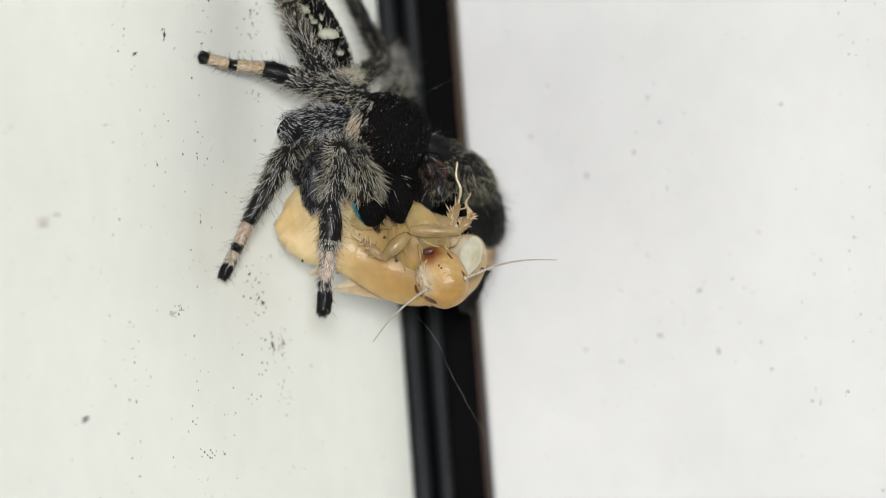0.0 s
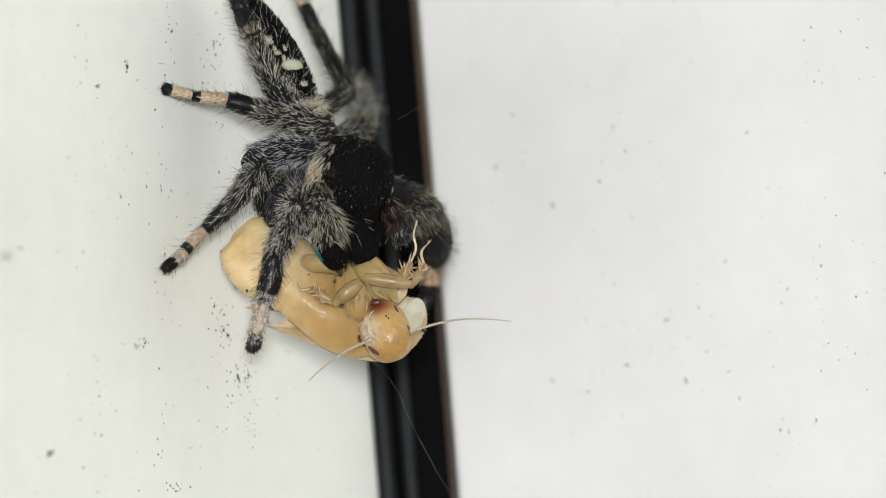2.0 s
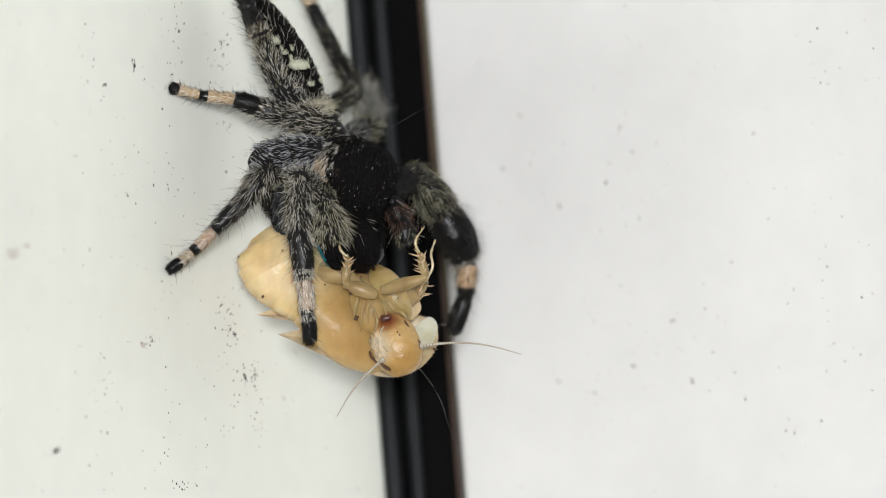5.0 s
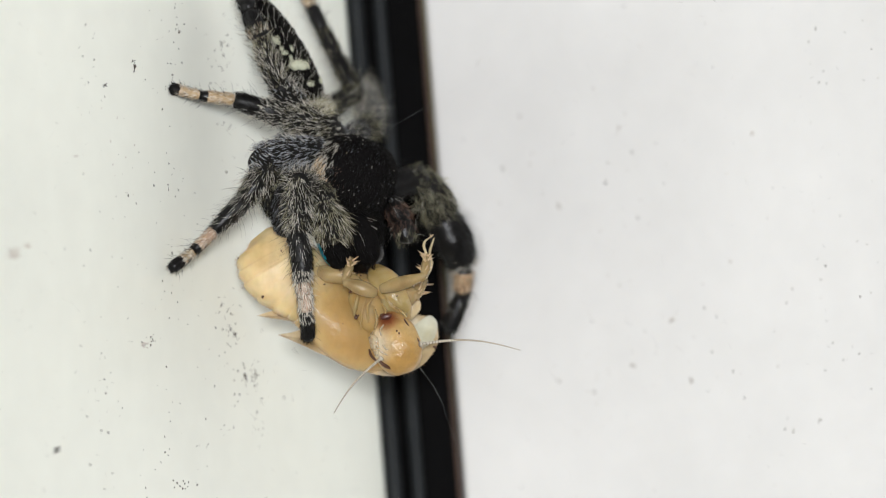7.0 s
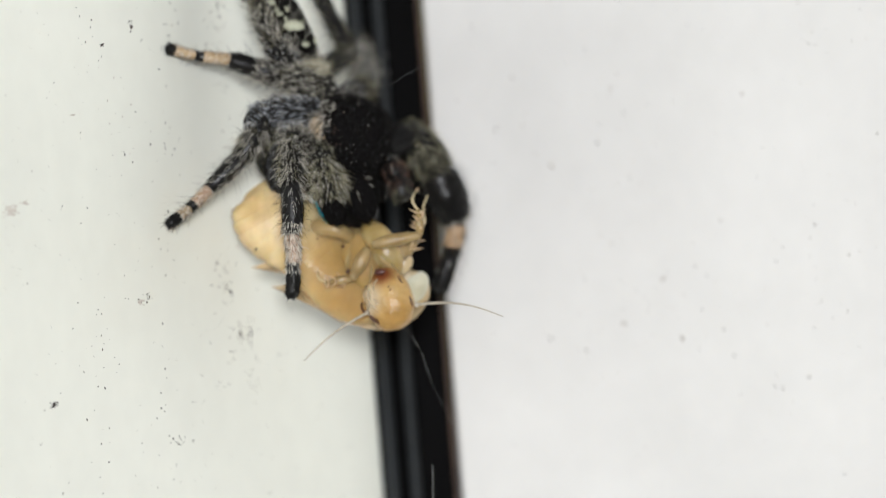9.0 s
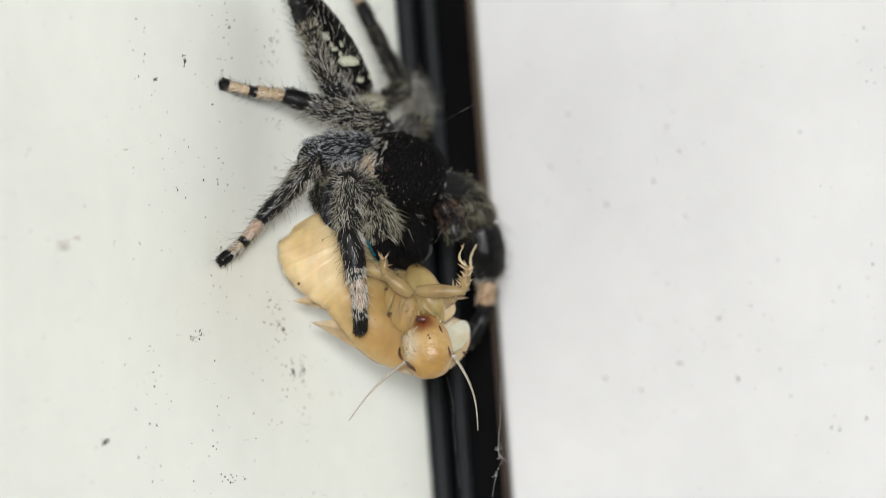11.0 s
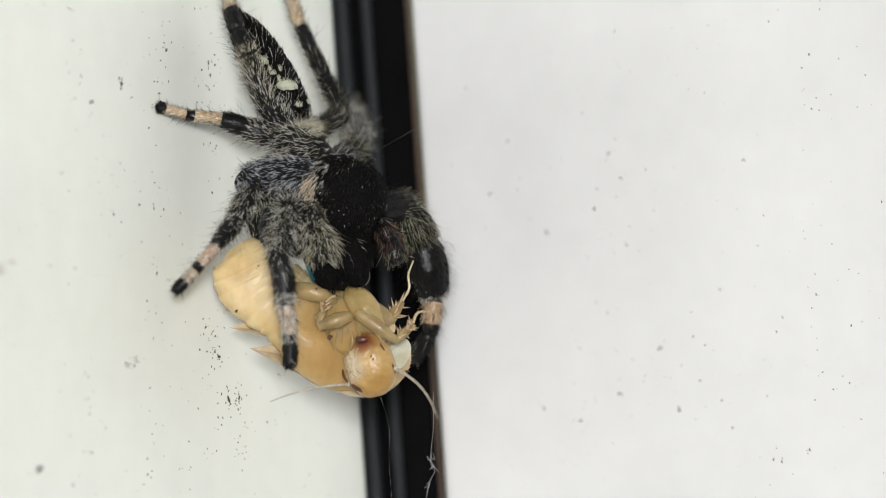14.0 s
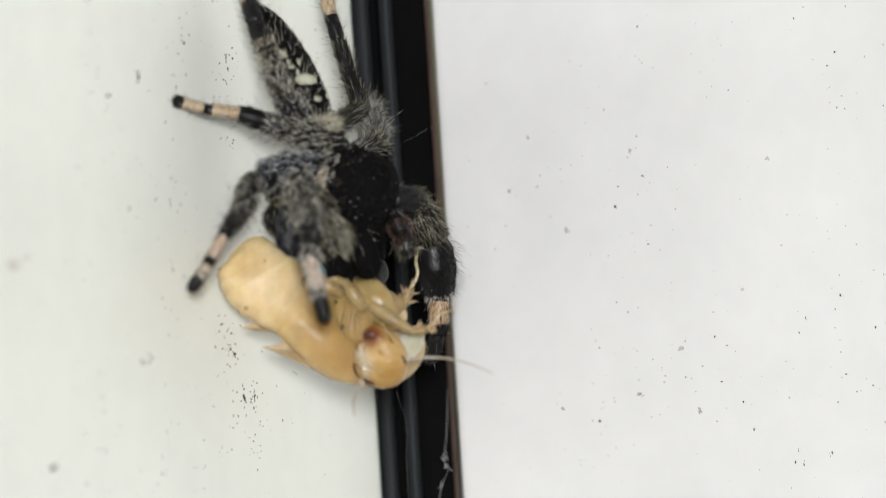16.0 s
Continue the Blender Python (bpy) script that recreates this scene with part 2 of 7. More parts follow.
def blob(soup, center, radii, mat, axes=None, power=2.0, seg=28, rings=18, rough=0.0, freq=2.0, taper=0.0):
    """An ellipsoid or rounded box. axes: three directions of the radii. mat may be a function of the unit direction."""
    ax = np.eye(3) if axes is None else np.asarray(axes, float)
    verts, faces, dirs = [], [], []
    for i in range(rings + 1):
        th = math.pi * i / rings
        for k in range(seg):
            ph = 2 * math.pi * k / seg
            d = np.array((math.sin(th) * math.cos(ph), math.sin(th) * math.sin(ph), math.cos(th)))
            q = d / (np.abs(d) ** power).sum() ** (1 / power)
            q = q * np.array((1 + taper * q[2], 1 + taper * 0.6 * q[2], 1.0))
            if rough:
                q = q * (1 + rough * noise.noise(Vector(d * freq + np.asarray(center) * 0.37)))
            verts.append(np.asarray(center) + (q * radii) @ ax)
            dirs.append(d)
    for i in range(rings):
        for k in range(seg):
            j = (k + 1) % seg
            faces.append((i * seg + k, (i + 1) * seg + k, (i + 1) * seg + j, i * seg + j))
    if callable(mat):
        soup.add(verts, faces, [mat((dirs[f[0]] + dirs[f[2]]) / 2) for f in faces])
    else:
        soup.add(verts, faces, mat)


def hairs(soup, base, normal, flow, length, mat, lean=0.6, thick=0.0085, bend=0.35, jitter=0.12):
    """Bent three-sided hairs. flow: the way they lie; lean: 0 upright, 1 flat."""
    base, normal, flow = (np.asarray(a, float).reshape(-1, 3) for a in (base, normal, flow))
    n = len(base)
    if not n:
        return
    rng = np.random.default_rng(n * 7 + int(abs(base).sum() * 10) % 1000)
    d = normal * (1 - lean) + flow * lean + rng.normal(0, jitter, (n, 3))
    d /= np.linalg.norm(d, axis=1)[:, None]
    d2 = d + flow * bend + rng.normal(0, jitter * 0.6, (n, 3))
    d2 /= np.linalg.norm(d2, axis=1)[:, None]
    ln = (np.asarray(length) * rng.uniform(0.55, 1.25, n))[:, None]
    side = np.cross(d, rng.normal(0, 1, (n, 3)))
    side /= np.linalg.norm(side, axis=1)[:, None]
    other = np.cross(d, side)
    mid, tip = base + d * ln * 0.5, base + d * ln * 0.5 + d2 * ln * 0.5
    cols = []
    for c, r in ((base - d * 0.03, 1.0), (mid, 0.75)):
        for a in (0.0, 2.0944, 4.18879):
            cols.append(c + (side * math.cos(a) + other * math.sin(a)) * thick * r)
    cols.append(tip)
    v = np.stack(cols, 1).reshape(-1, 3)
    pat = ((0, 1, 4, 3), (1, 2, 5, 4), (2, 0, 3, 5), (3, 4, 6), (4, 5, 6), (5, 3, 6))
    soup.add(v, [tuple(7 * i + q for q in f) for i in range(n) for f in pat], mat)


def aim(a, b, up=(0, -1, 0)):
    """A pose (metres) at a with its x axis towards b; a and b in millimetres."""
    x = (Vector(b) - Vector(a)).normalized()
    y = Vector(up).cross(x).normalized()
    z = x.cross(y)
    m = Matrix((x, y, z)).transposed().to_4x4()
    m.translation = mm(a)
    return m


def limb(name, length, profile, bands, parent, m, rng_seed, label="", coarse=True, fur=1.0, sides=14):
    """A leg segment along its own x. profile: (u, radius); bands: (u_end, skin, [(hair material, count per mm2, length, lean)])."""
    soup, rng = Soup(), np.random.default_rng(rng_seed)
    us = np.unique(np.concatenate([np.linspace(0, 1, 22), [b[0] for b in bands]]))
    pu, pr = zip(*profile)
    rad = np.interp(us, pu, pr)
    skin = [next(b[1] for b in bands if u < b[0] or b[0] >= 1) for u in (us[:-1] + us[1:]) / 2]
    pts = np.stack([us * length, np.zeros_like(us), 0.04 * length * np.sin(us * math.pi)], 1)
    tube(soup, pts, rad, skin + [skin[-1]], sides)
    start = 0.0
    for end, _, sorts in bands:
        for mat, count, ln, lean in sorts:
            mean_r = np.interp((start + end) / 2, pu, pr)
            pale = coarse and mat in (H_WHITE, H_OLIVE, H_STEEL)
            n = int(count * (2.7 if pale else 4.3) * fur * 2 * math.pi * mean_r * (end - start) * length)
            u = rng.uniform(start - (0.09 if start == 0 else 0), end, n)
            a = rng.uniform(0, 2 * math.pi, n)
            r = np.interp(u, pu, pr)
            nor = np.stack([np.zeros(n), np.cos(a), np.sin(a)], 1)
            pos = nor * r[:, None] + np.stack([u * length, np.zeros(n), 0.04 * length * np.sin(u * math.pi)], 1)
            hairs(soup, pos, nor, np.tile((1.0, 0, 0), (n, 1)), np.full(n, ln) * rng.uniform(0.6, 1.3, n), mat, lean * 0.90, 0.0105 if pale else 0.0070 if ln < 0.5 else 0.0055, 0.4, 0.17)
        start = end
    # sparse long bristles that stand off the leg
    n = int(26 * fur * length)
    u, a = rng.uniform(0, 1, n), rng.uniform(0, 2 * math.pi, n)
    nor = np.stack([np.zeros(n), np.cos(a), np.sin(a)], 1)
    pos = nor * np.interp(u, pu, pr)[:, None] + np.stack([u * length, np.zeros(n), 0.04 * length * np.sin(u * math.pi)], 1)
    long = rng.uniform(0.3, 0.75, n) * (0.45 + 1.1 * np.interp(u, pu, pr))
    pale = rng.random(n) < (0.12 if bands[0][1] is BLACK else 0.5)
    for mat, pick in ((H_WHITE, pale), (H_BLACK, ~pale)):
        hairs(soup, pos[pick], nor[pick], np.tile((1.0, 0, 0), (int(pick.sum()), 1)), long[pick], mat, 0.42, 0.0062, 0.3, 0.2)
    return part(name, soup, parent, m, label)


# ---- the corner: two white panels and the black seal between them ----


def slab(name, x0, x1, y0, y1, z0, z1, mat, bevel=0.0006):
    bm = bmesh.new()
    bmesh.ops.create_cube(bm, size=1)
    for v in bm.verts:
        v.co = Vector((x0 + (v.co.x + 0.5) * (x1 - x0), y0 + (v.co.y + 0.5) * (y1 - y0), z0 + (v.co.z + 0.5) * (z1 - z0)))
    bmesh.ops.bevel(bm, geom=bm.edges[:], offset=bevel, segments=3, affect="EDGES", profile=0.6)
    me = bpy.data.meshes.new(name)
    bm.to_mesh(me)
    bm.free()
    me.materials.append(mat)
    for p in me.polygons:
        p.use_smooth = False
    return new(name, me)


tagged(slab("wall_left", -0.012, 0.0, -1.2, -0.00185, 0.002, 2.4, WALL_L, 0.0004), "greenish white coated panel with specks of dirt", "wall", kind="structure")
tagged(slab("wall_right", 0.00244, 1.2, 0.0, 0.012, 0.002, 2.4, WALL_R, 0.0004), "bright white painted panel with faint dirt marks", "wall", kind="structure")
tagged(slab("ground", -40, 40, -40, 40, -0.2, 0.0, CONCRETE, 0.001), "pale concrete ground below the panels", "ground", kind="structure")


def seal():
    """Extruded black seal: two beads and a flat lip, across the gap between the panels' edges."""
    a, b = np.array((0.0, -1.85)), np.array((2.44, 0.0))
    along = (b - a) / np.linalg.norm(b - a)
    out = np.array((along[1], -along[0]))
    width = np.linalg.norm(b - a)
    thing = root("rubber_seal", "black rubber seal strip in the corner between white panels", "seal strip", Matrix())
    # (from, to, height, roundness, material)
    # bead and ridge carry their highlight as a grey base colour
    runs = (("bead", 0.00, 0.62, 0.42, RUBBER_LIT), ("groove", 0.62, 1.02, -0.35, RUBBER), ("ridge", 1.02, 1.55, 0.30, RUBBER_LIT),
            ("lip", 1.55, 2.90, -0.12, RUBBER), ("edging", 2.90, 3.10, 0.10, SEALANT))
    for name, s0, s1, h, mat in runs:
        s0, s1 = s0 * width / 3.1, s1 * width / 3.1
        prof = []
        for k in range(11):
            u = k / 10
            s = s0 + (s1 - s0) * u
            prof.append(a + along * s + out * (h * math.sin(u * math.pi) if h > 0 else h * (1 - (2 * u - 1) ** 6)))
        prof += [a + along * s1 - out * 1.6, a + along * s0 - out * 1.6]
        soup, n = Soup(), 13
        zs = (2.0, 1100.0, 1180.0, 1190.0, 1200.0, 1210.0, 1220.0, 1300.0, 2400.0)
        v = [(p[0], p[1], z) for z in zs for p in prof]
        f = [(i * n + k, i * n + (k + 1) % n, (i + 1) * n + (k + 1) % n, (i + 1) * n + k) for i in range(len(zs) - 1) for k in range(n)]
        f += [tuple(range(n))[::-1], tuple(range((len(zs) - 1) * n, len(zs) * n))]
        soup.add(v, f, mat)
        part(name, soup, thing, None, {"edging": "brown sealant edge", "bead": "black rubber bead, its highlight coloured grey"}.get(name, ""), smooth=False)


seal()

# ---- the spider ----
spider = root("jumping_spider", "hairy black and grey jumping spider with banded legs holding prey", "spider")
UP = (-0.376, 0.0, 0.927)      # from the face to the hind end, along the back
AX_BODY = ((0.927, 0.0, 0.376), (0, 1, 0), UP)

AX_HEAD = ((0.93, 0.0, -0.36), (0, 1, 0), (0.36, 0.0, 0.93))
CARAPACE_AT = (-3.54, 2.30, 3.14)


def ellipsoid_hair(soup, center, radii, axes, pick, count, mat, length, lean, seed, flow=(0, 0, -1), power=2.0, thick=0.0095):
    """Hair on an ellipsoid where pick(direction) holds. flow in the ellipsoid's own axes."""
    rng = np.random.default_rng(seed)
    ax, c, r = np.asarray(axes, float), np.asarray(center, float), np.asarray(radii, float)
    d = rng.normal(0, 1, (int(count * 2.2), 3))
    d /= np.linalg.norm(d, axis=1)[:, None]
    d = d[[bool(pick(q)) for q in d]]
    if not len(d):
        return
    q = d / ((np.abs(d) ** power).sum(1) ** (1 / power))[:, None]
    nor = (np.sign(q) * np.abs(q) ** (power - 1)) / r
    nor /= np.linalg.norm(nor, axis=1)[:, None]
    fl = np.tile(np.asarray(flow, float), (len(d), 1))
    fl -= nor * (fl * nor).sum(1)[:, None]
    fl /= np.linalg.norm(fl, axis=1)[:, None] + 1e-9
    hairs(soup, c + (q * r) @ ax, nor @ ax, fl @ ax, np.full(len(d), length), mat, lean, thick)


def build_body():
    # head and thorax: a rounded black box, its face turned down
    s, r = Soup(), (1.66, 1.65, 1.72)
    blob(s, (0, 0, 0), r, VELVET, AX_HEAD, 2.6, 52, 40, 0.06, 2.5)
    ellipsoid_hair(s, (0, 0, 0), r, AX_HEAD, lambda d: True, 5200, H_BLACK, 0.16, 0.75, 11, power=2.6, thick=0.008)
    left = lambda d: d[0] < -0.50 and d[1] < 0.6
    ellipsoid_hair(s, (0, 0, 0), r, AX_HEAD, lambda d: left(d) and 0.10 < d[2] < 0.62, 1500, H_WHITE, 0.34, 0.85, 12, power=2.6)
    ellipsoid_hair(s, (0, 0, 0), r, AX_HEAD, lambda d: left(d) and d[0] + 0.12 * math.sin(31 * d[2] + 17 * d[1]) < -0.6 and -0.46 < d[2] + 0.1 * math.sin(29 * d[1] + 13 * d[0]) < 0.2, 5200, H_ORANGE, 0.24, 0.8, 13, power=2.6, thick=0.012)
    ellipsoid_hair(s, (0, 0, 0), r, AX_HEAD, lambda d: left(d) and d[0] < -0.56 and -0.35 < d[2] < 0.2, 1500, H_WHITE, 0.30, 0.8, 17, power=2.6)
    ellipsoid_hair(s, (0, 0, 0), r, AX_HEAD, lambda d: d[2] > 0.75 and d[0] < 0.0, 300, H_WHITE, 0.3, 0.8, 14, power=2.6)
    ellipsoid_hair(s, (0, 0, 0), r, AX_HEAD, lambda d: d[2] < -0.8, 500, H_GREY, 0.45, 0.6, 15, power=2.6)
    ellipsoid_hair(s, (0, 0, 0), r, AX_HEAD, lambda d: d[1] < -0.3, 45, H_WHITE, 0.05, 0.75, 16, power=2.6, thick=0.010)
    ellipsoid_hair(s, (0, 0, 0), r, AX_HEAD, lambda d: d[1] < -0.2 and d[0] < -0.2 and -0.5 < d[2] < 0.5, 80, H_ORANGE, 0.05, 0.75, 18, power=2.6, thick=0.010)
    ellipsoid_hair(s, (0, 0, 0), r, AX_HEAD, lambda d: d[1] < 0.2, 130, H_GREY, 0.09, 0.9, 19, power=2.6, thick=0.005)
    ellipsoid_hair(s, (0, 0, 0), r, AX_HEAD, lambda d: d[1] < 0.3 and d[0] < -0.25 + 0.2 * math.sin(23 * d[2]) and -0.6 < d[2] < 0.25, 900, H_RUST, 0.13, 0.8, 20, power=2.6, thick=0.008)
    carapace = part("carapace", s, spider, Matrix.Translation(mm(CARAPACE_AT)), "velvety black head and thorax shield with white side tuft")
    c = np.array(CARAPACE_AT)
    for at, rad in (((-4.39, 0.66, 3.41), 0.20), ((-2.27, 1.40, 3.69), 0.17), ((-2.89, 0.70, 2.08), 0.07), ((-2.03, 1.60, 2.32), 0.13)):
        e = Soup()
        blob(e, (0, 0, 0), (rad, rad, rad), EYE, None, 2.0, 20, 14)
        part("eye", e, carapace, Matrix.Translation(mm(np.array(at) - c)), "glossy black eye")
    # jaws
    for at, side in (((-4.31, 1.00, 0.67), -1), ((-3.16, 1.20, 0.80), 1)):
        j = Soup()
        blob(j, (0, 0, 0), (0.62, 0.62, 1.12), lambda d: BLUE if side < 0 and d[0] < -0.7 and d[1] < 0.3 and -0.75 < d[2] < 0.12 else VELVET, AX_BODY, 2.4, 26, 20)
        ellipsoid_hair(j, (0, 0, 0), (0.62, 0.62, 1.12), AX_BODY, lambda d: d[0] * side < 0.3 and d[1] < 0.5, 260, H_BLACK, 0.4, 0.6, 21 + side)
        ellipsoid_hair(j, (0, 0, 0), (0.62, 0.62, 1.12), AX_BODY, lambda d: d[2] > 0.2 and d[1] < 0.3, 16, H_WHITE, 0.55, 0.65, 31 + side, thick=0.006)
        part("chelicera", j, carapace, Matrix.Translation(mm(np.array(at) - c)), "black jaw with iridescent blue outer face" if side < 0 else "glossy black jaw")
    brow = Soup()
    blob(brow, (0, 0, 0), (1.35, 1.0, 0.95), VELVET, AX_HEAD, 2.4, 30, 20, 0.08)
    ellipsoid_hair(brow, (0, 0, 0), (1.35, 1.0, 0.95), AX_HEAD, lambda d: d[1] < 0.3, 900, H_BLACK, 0.4, 0.65, 51, power=2.4)
    ellipsoid_hair(brow, (0, 0, 0), (1.35, 1.0, 0.95), AX_HEAD, lambda d: d[1] < 0.1 and d[2] < 0.2, 22, H_WHITE, 0.6, 0.6, 52, power=2.4, thick=0.006)
    part("clypeus", brow, carapace, Matrix.Translation(mm(np.array((-3.62, 2.30, 1.29)) - c)), "black hairy brow above the jaws")
    # hind body
    axis = Vector((-7.78, 2.60, 10.32)) - Vector((-5.00, 3.00, 5.80))
    z = axis.normalized()
    x = Vector((0, 1, 0)).cross(z).normalized()
    ax = np.array((x, z.cross(x), z))
    ab, r = Soup(), (0.77, 1.0, axis.length / 2)
    blob(ab, (0, 0, 0), r, VELVET, ax, 2.15, 44, 34, 0.04, 3)
    ellipsoid_hair(ab, (0, 0, 0), r, ax, lambda d: d[1] < 0.6, 4200, H_BLACK, 0.26, 0.72, 41, flow=(0, 0, 1), thick=0.012)
    ellipsoid_hair(ab, (0, 0, 0), r, ax, lambda d: d[0] > -0.2 or d[2] > 0.5, 150, H_WHITE, 0.75, 0.35, 42, flow=(0, 0, 1), thick=0.007)
    ellipsoid_hair(ab, (0, 0, 0), r, ax, lambda d: d[0] < -0.9, 300, H_WHITE, 0.4, 0.7, 43, flow=(0, 0, 1))
    ellipsoid_hair(ab, (0, 0, 0), r, ax, lambda d: d[2] < -0.85, 900, H_WHITE, 0.55, 0.6, 44, flow=(0, 0, 1))
    mid = (Vector((-7.78, 2.60, 10.32)) + Vector((-5.00, 3.00, 5.80))) / 2
    abdomen = part("abdomen", ab, spider, Matrix.Translation(mm(mid)), "black hairy hind body with pale spots")
    for at, w, h in (((-6.74, 0.00, 8.38), 0.30, 0.17), ((-5.70, 0.00, 7.42), 0.42, 0.19), ((-5.24, 0.00, 6.66), 0.16, 0.08), ((-4.86, 0.00, 6.76), 0.07, 0.11),
                     ((-6.26, 0.00, 7.90), 0.13, 0.05), ((-6.00, 0.00, 8.05), 0.06, 0.06), ((-6.37, 0.00, 8.06), 0.05, 0.05), ((-5.60, 0.00, 6.02), 0.07, 0.09), ((-6.02, 0.00, 7.68), 0.05, 0.08)):
        p = np.array(at) - np.array(mid)
        u, w3 = p @ ax[0] / r[0], p @ ax[2] / r[2]
        dep = -math.sqrt(max(0.05, 1 - u * u - w3 * w3))
        q = np.array((u, dep, w3))
        nor = (q / r) @ ax
        nor /= np.linalg.norm(nor)
        sp = Soup()
        tx = np.cross(nor, (0, 0, 1.0)); tx /= np.linalg.norm(tx)
        tz = np.cross(tx, nor)
        blob(sp, (q * r) @ ax, (w, 0.12, h), SPOT, (tx, nor, tz), 2.0, 18, 8, 0.5, 4)
        rng = np.random.default_rng(5)
        n = int(900 * w * h) + 12
        uv = rng.uniform(-1, 1, (n, 2))
        hairs(sp, (q * r) @ ax + uv[:, :1] * w * tx + uv[:, 1:] * h * tz + nor * 0.08, np.tile(nor, (n, 1)), np.tile(tx * 0.6 + tz * 0.8, (n, 1)), np.full(n, 0.18), H_SCALE, 0.85, 0.013)
        part("pale_spot", sp, abdomen, None, "greenish white spot")
    waist = Soup()
    tube(waist, [(-4.95, 3.30, 6.26), (-4.67, 3.20, 5.48), (-4.21, 3.00, 4.68)], [0.4, 0.32, 0.45], BLACK, 12)
    tuft = (-5.02, 2.30, 5.76)
    blob(waist, tuft, (0.5, 0.4, 0.28), GREY, None, 2.0, 24, 16, 0.1)
    ellipsoid_hair(waist, tuft, (0.5, 0.4, 0.28), np.eye(3), lambda d: d[1] < 0.3, 120, H_WHITE, 0.45, 0.65, 46, flow=(0.8, -0.2, 0.5))
    ellipsoid_hair(waist, tuft, (0.5, 0.4, 0.28), np.eye(3), lambda d: d[1] < 0.3, 150, H_OLIVE, 0.55, 0.55, 47, flow=(0.8, -0.2, 0.5))
    part("waist", waist, spider, None, "narrow waist with pale fluffy tufts")
    # underside between the legs
    under = Soup()
    blob(under, (-5.22, 3.10, 3.64), (1.65, 1.2, 1.85), BLACK, AX_BODY, 2.0, 26, 18, 0.1)
    ellipsoid_hair(under, (-5.22, 3.10, 3.64), (1.65, 1.2, 1.85), AX_BODY, lambda d: d[0] < 0.2, 1200, H_GREY, 0.4, 0.6, 45)
    blob(under, (-5.17, 2.70, 1.63), (0.75, 0.7, 0.75), BLACK, AX_BODY, 2.0, 20, 14, 0.1)
    ellipsoid_hair(under, (-5.17, 2.70, 1.63), (0.75, 0.7, 0.75), AX_BODY, lambda d: d[1] < 0.3, 500, H_BLACK, 0.4, 0.6, 48)
    blob(under, (-6.76, 2.50, 3.07), (0.42, 0.5, 0.62), GREY, AX_BODY, 2.0, 20, 14, 0.15)
    ellipsoid_hair(under, (-6.76, 2.50, 3.07), (0.42, 0.5, 0.62), AX_BODY, lambda d: d[1] < 0.4, 300, H_BLACK, 0.3, 0.7, 49)
    ellipsoid_hair(under, (-6.76, 2.50, 3.07), (0.42, 0.5, 0.62), AX_BODY, lambda d: d[1] < 0.4, 160, H_OLIVE, 0.3, 0.7, 50)
    blob(under, (-6.66, 2.60, 2.10), (0.58, 0.5, 0.66), BLACK, AX_BODY, 2.0, 24, 16, 0.15)
    ellipsoid_hair(under, (-6.66, 2.60, 2.10), (0.58, 0.5, 0.66), AX_BODY, lambda d: d[1] < 0.4, 500, H_BLACK, 0.35, 0.65, 53)
    ellipsoid_hair(under, (-6.66, 2.60, 2.10), (0.58, 0.5, 0.66), AX_BODY, lambda d: d[1] < 0.4, 60, H_OLIVE, 0.35, 0.65, 54)
    blob(under, (-3.39, 3.10, 0.01), (0.95, 0.8, 0.8), BLACK, AX_BODY, 2.0, 20, 14, 0.1)
    part("sternum", under, spider)
    base = Soup()
    at, r = (-6.28, 1.30, 1.62), (0.50, 0.42, 1.22)
    blob(base, at, r, BLACK, None, 2.2, 28, 20, 0.12)
    ellipsoid_hair(base, at, r, np.eye(3), lambda d: d[1] < 0.4, 900, H_BLACK, 0.3, 0.75, 55)
    ellipsoid_hair(base, at, r, np.eye(3), lambda d: d[1] < 0.4, 420, H_GREY, 0.3, 0.75, 56)
    ellipsoid_hair(base, at, r, np.eye(3), lambda d: d[2] < -0.75, 260, H_WHITE, 0.32, 0.55, 57, thick=0.007)
    part("leg_base", base, spider, None, "dark charcoal hairy base of a foreleg")
    return carapace


CARAPACE = build_body()

# hair dressings: (material, hairs per mm2, length, lean)
FUR_GREY = [(H_WHITE, 20, 0.36, 0.80), (H_BLACK, 50, 0.32, 0.76), (H_OLIVE, 6, 0.36, 0.78), (H_WHITE, 5, 0.55, 0.5), (H_OLIVE, 3, 0.6, 0.45), (H_BLACK, 5, 0.6, 0.4)]
FUR_BLACK = [(H_BLACK, 48, 0.24, 0.84), (H_BLACK, 4, 0.7, 0.35), (H_WHITE, 0.4, 0.26, 0.85)]
FUR_STEEL = [(H_STEEL, 26, 0.30, 0.82), (H_BLACK, 46, 0.28, 0.8), (H_WHITE, 2.5, 0.8, 0.42)]
FUR_CREAM = [(H_TAN, 30, 0.18, 0.85), (H_WHITE, 26, 0.22, 0.78), (H_BLACK, 15, 0.20, 0.78), (H_ORANGE, 9, 0.18, 0.8), (H_BLACK, 3, 0.5, 0.35)]
FUR_MIX = [(H_OLIVE, 25, 0.26, 0.84), (H_WHITE, 7, 0.24, 0.84), (H_BLACK, 52, 0.26, 0.8), (H_OLIVE, 3, 0.6, 0.42), (H_BLACK, 3, 0.6, 0.4)]
FUR_OLIVE = [(H_OLIVE, 17, 0.36, 0.86), (H_BLACK, 46, 0.30, 0.8), (H_OLIVE, 4, 0.8, 0.45)]
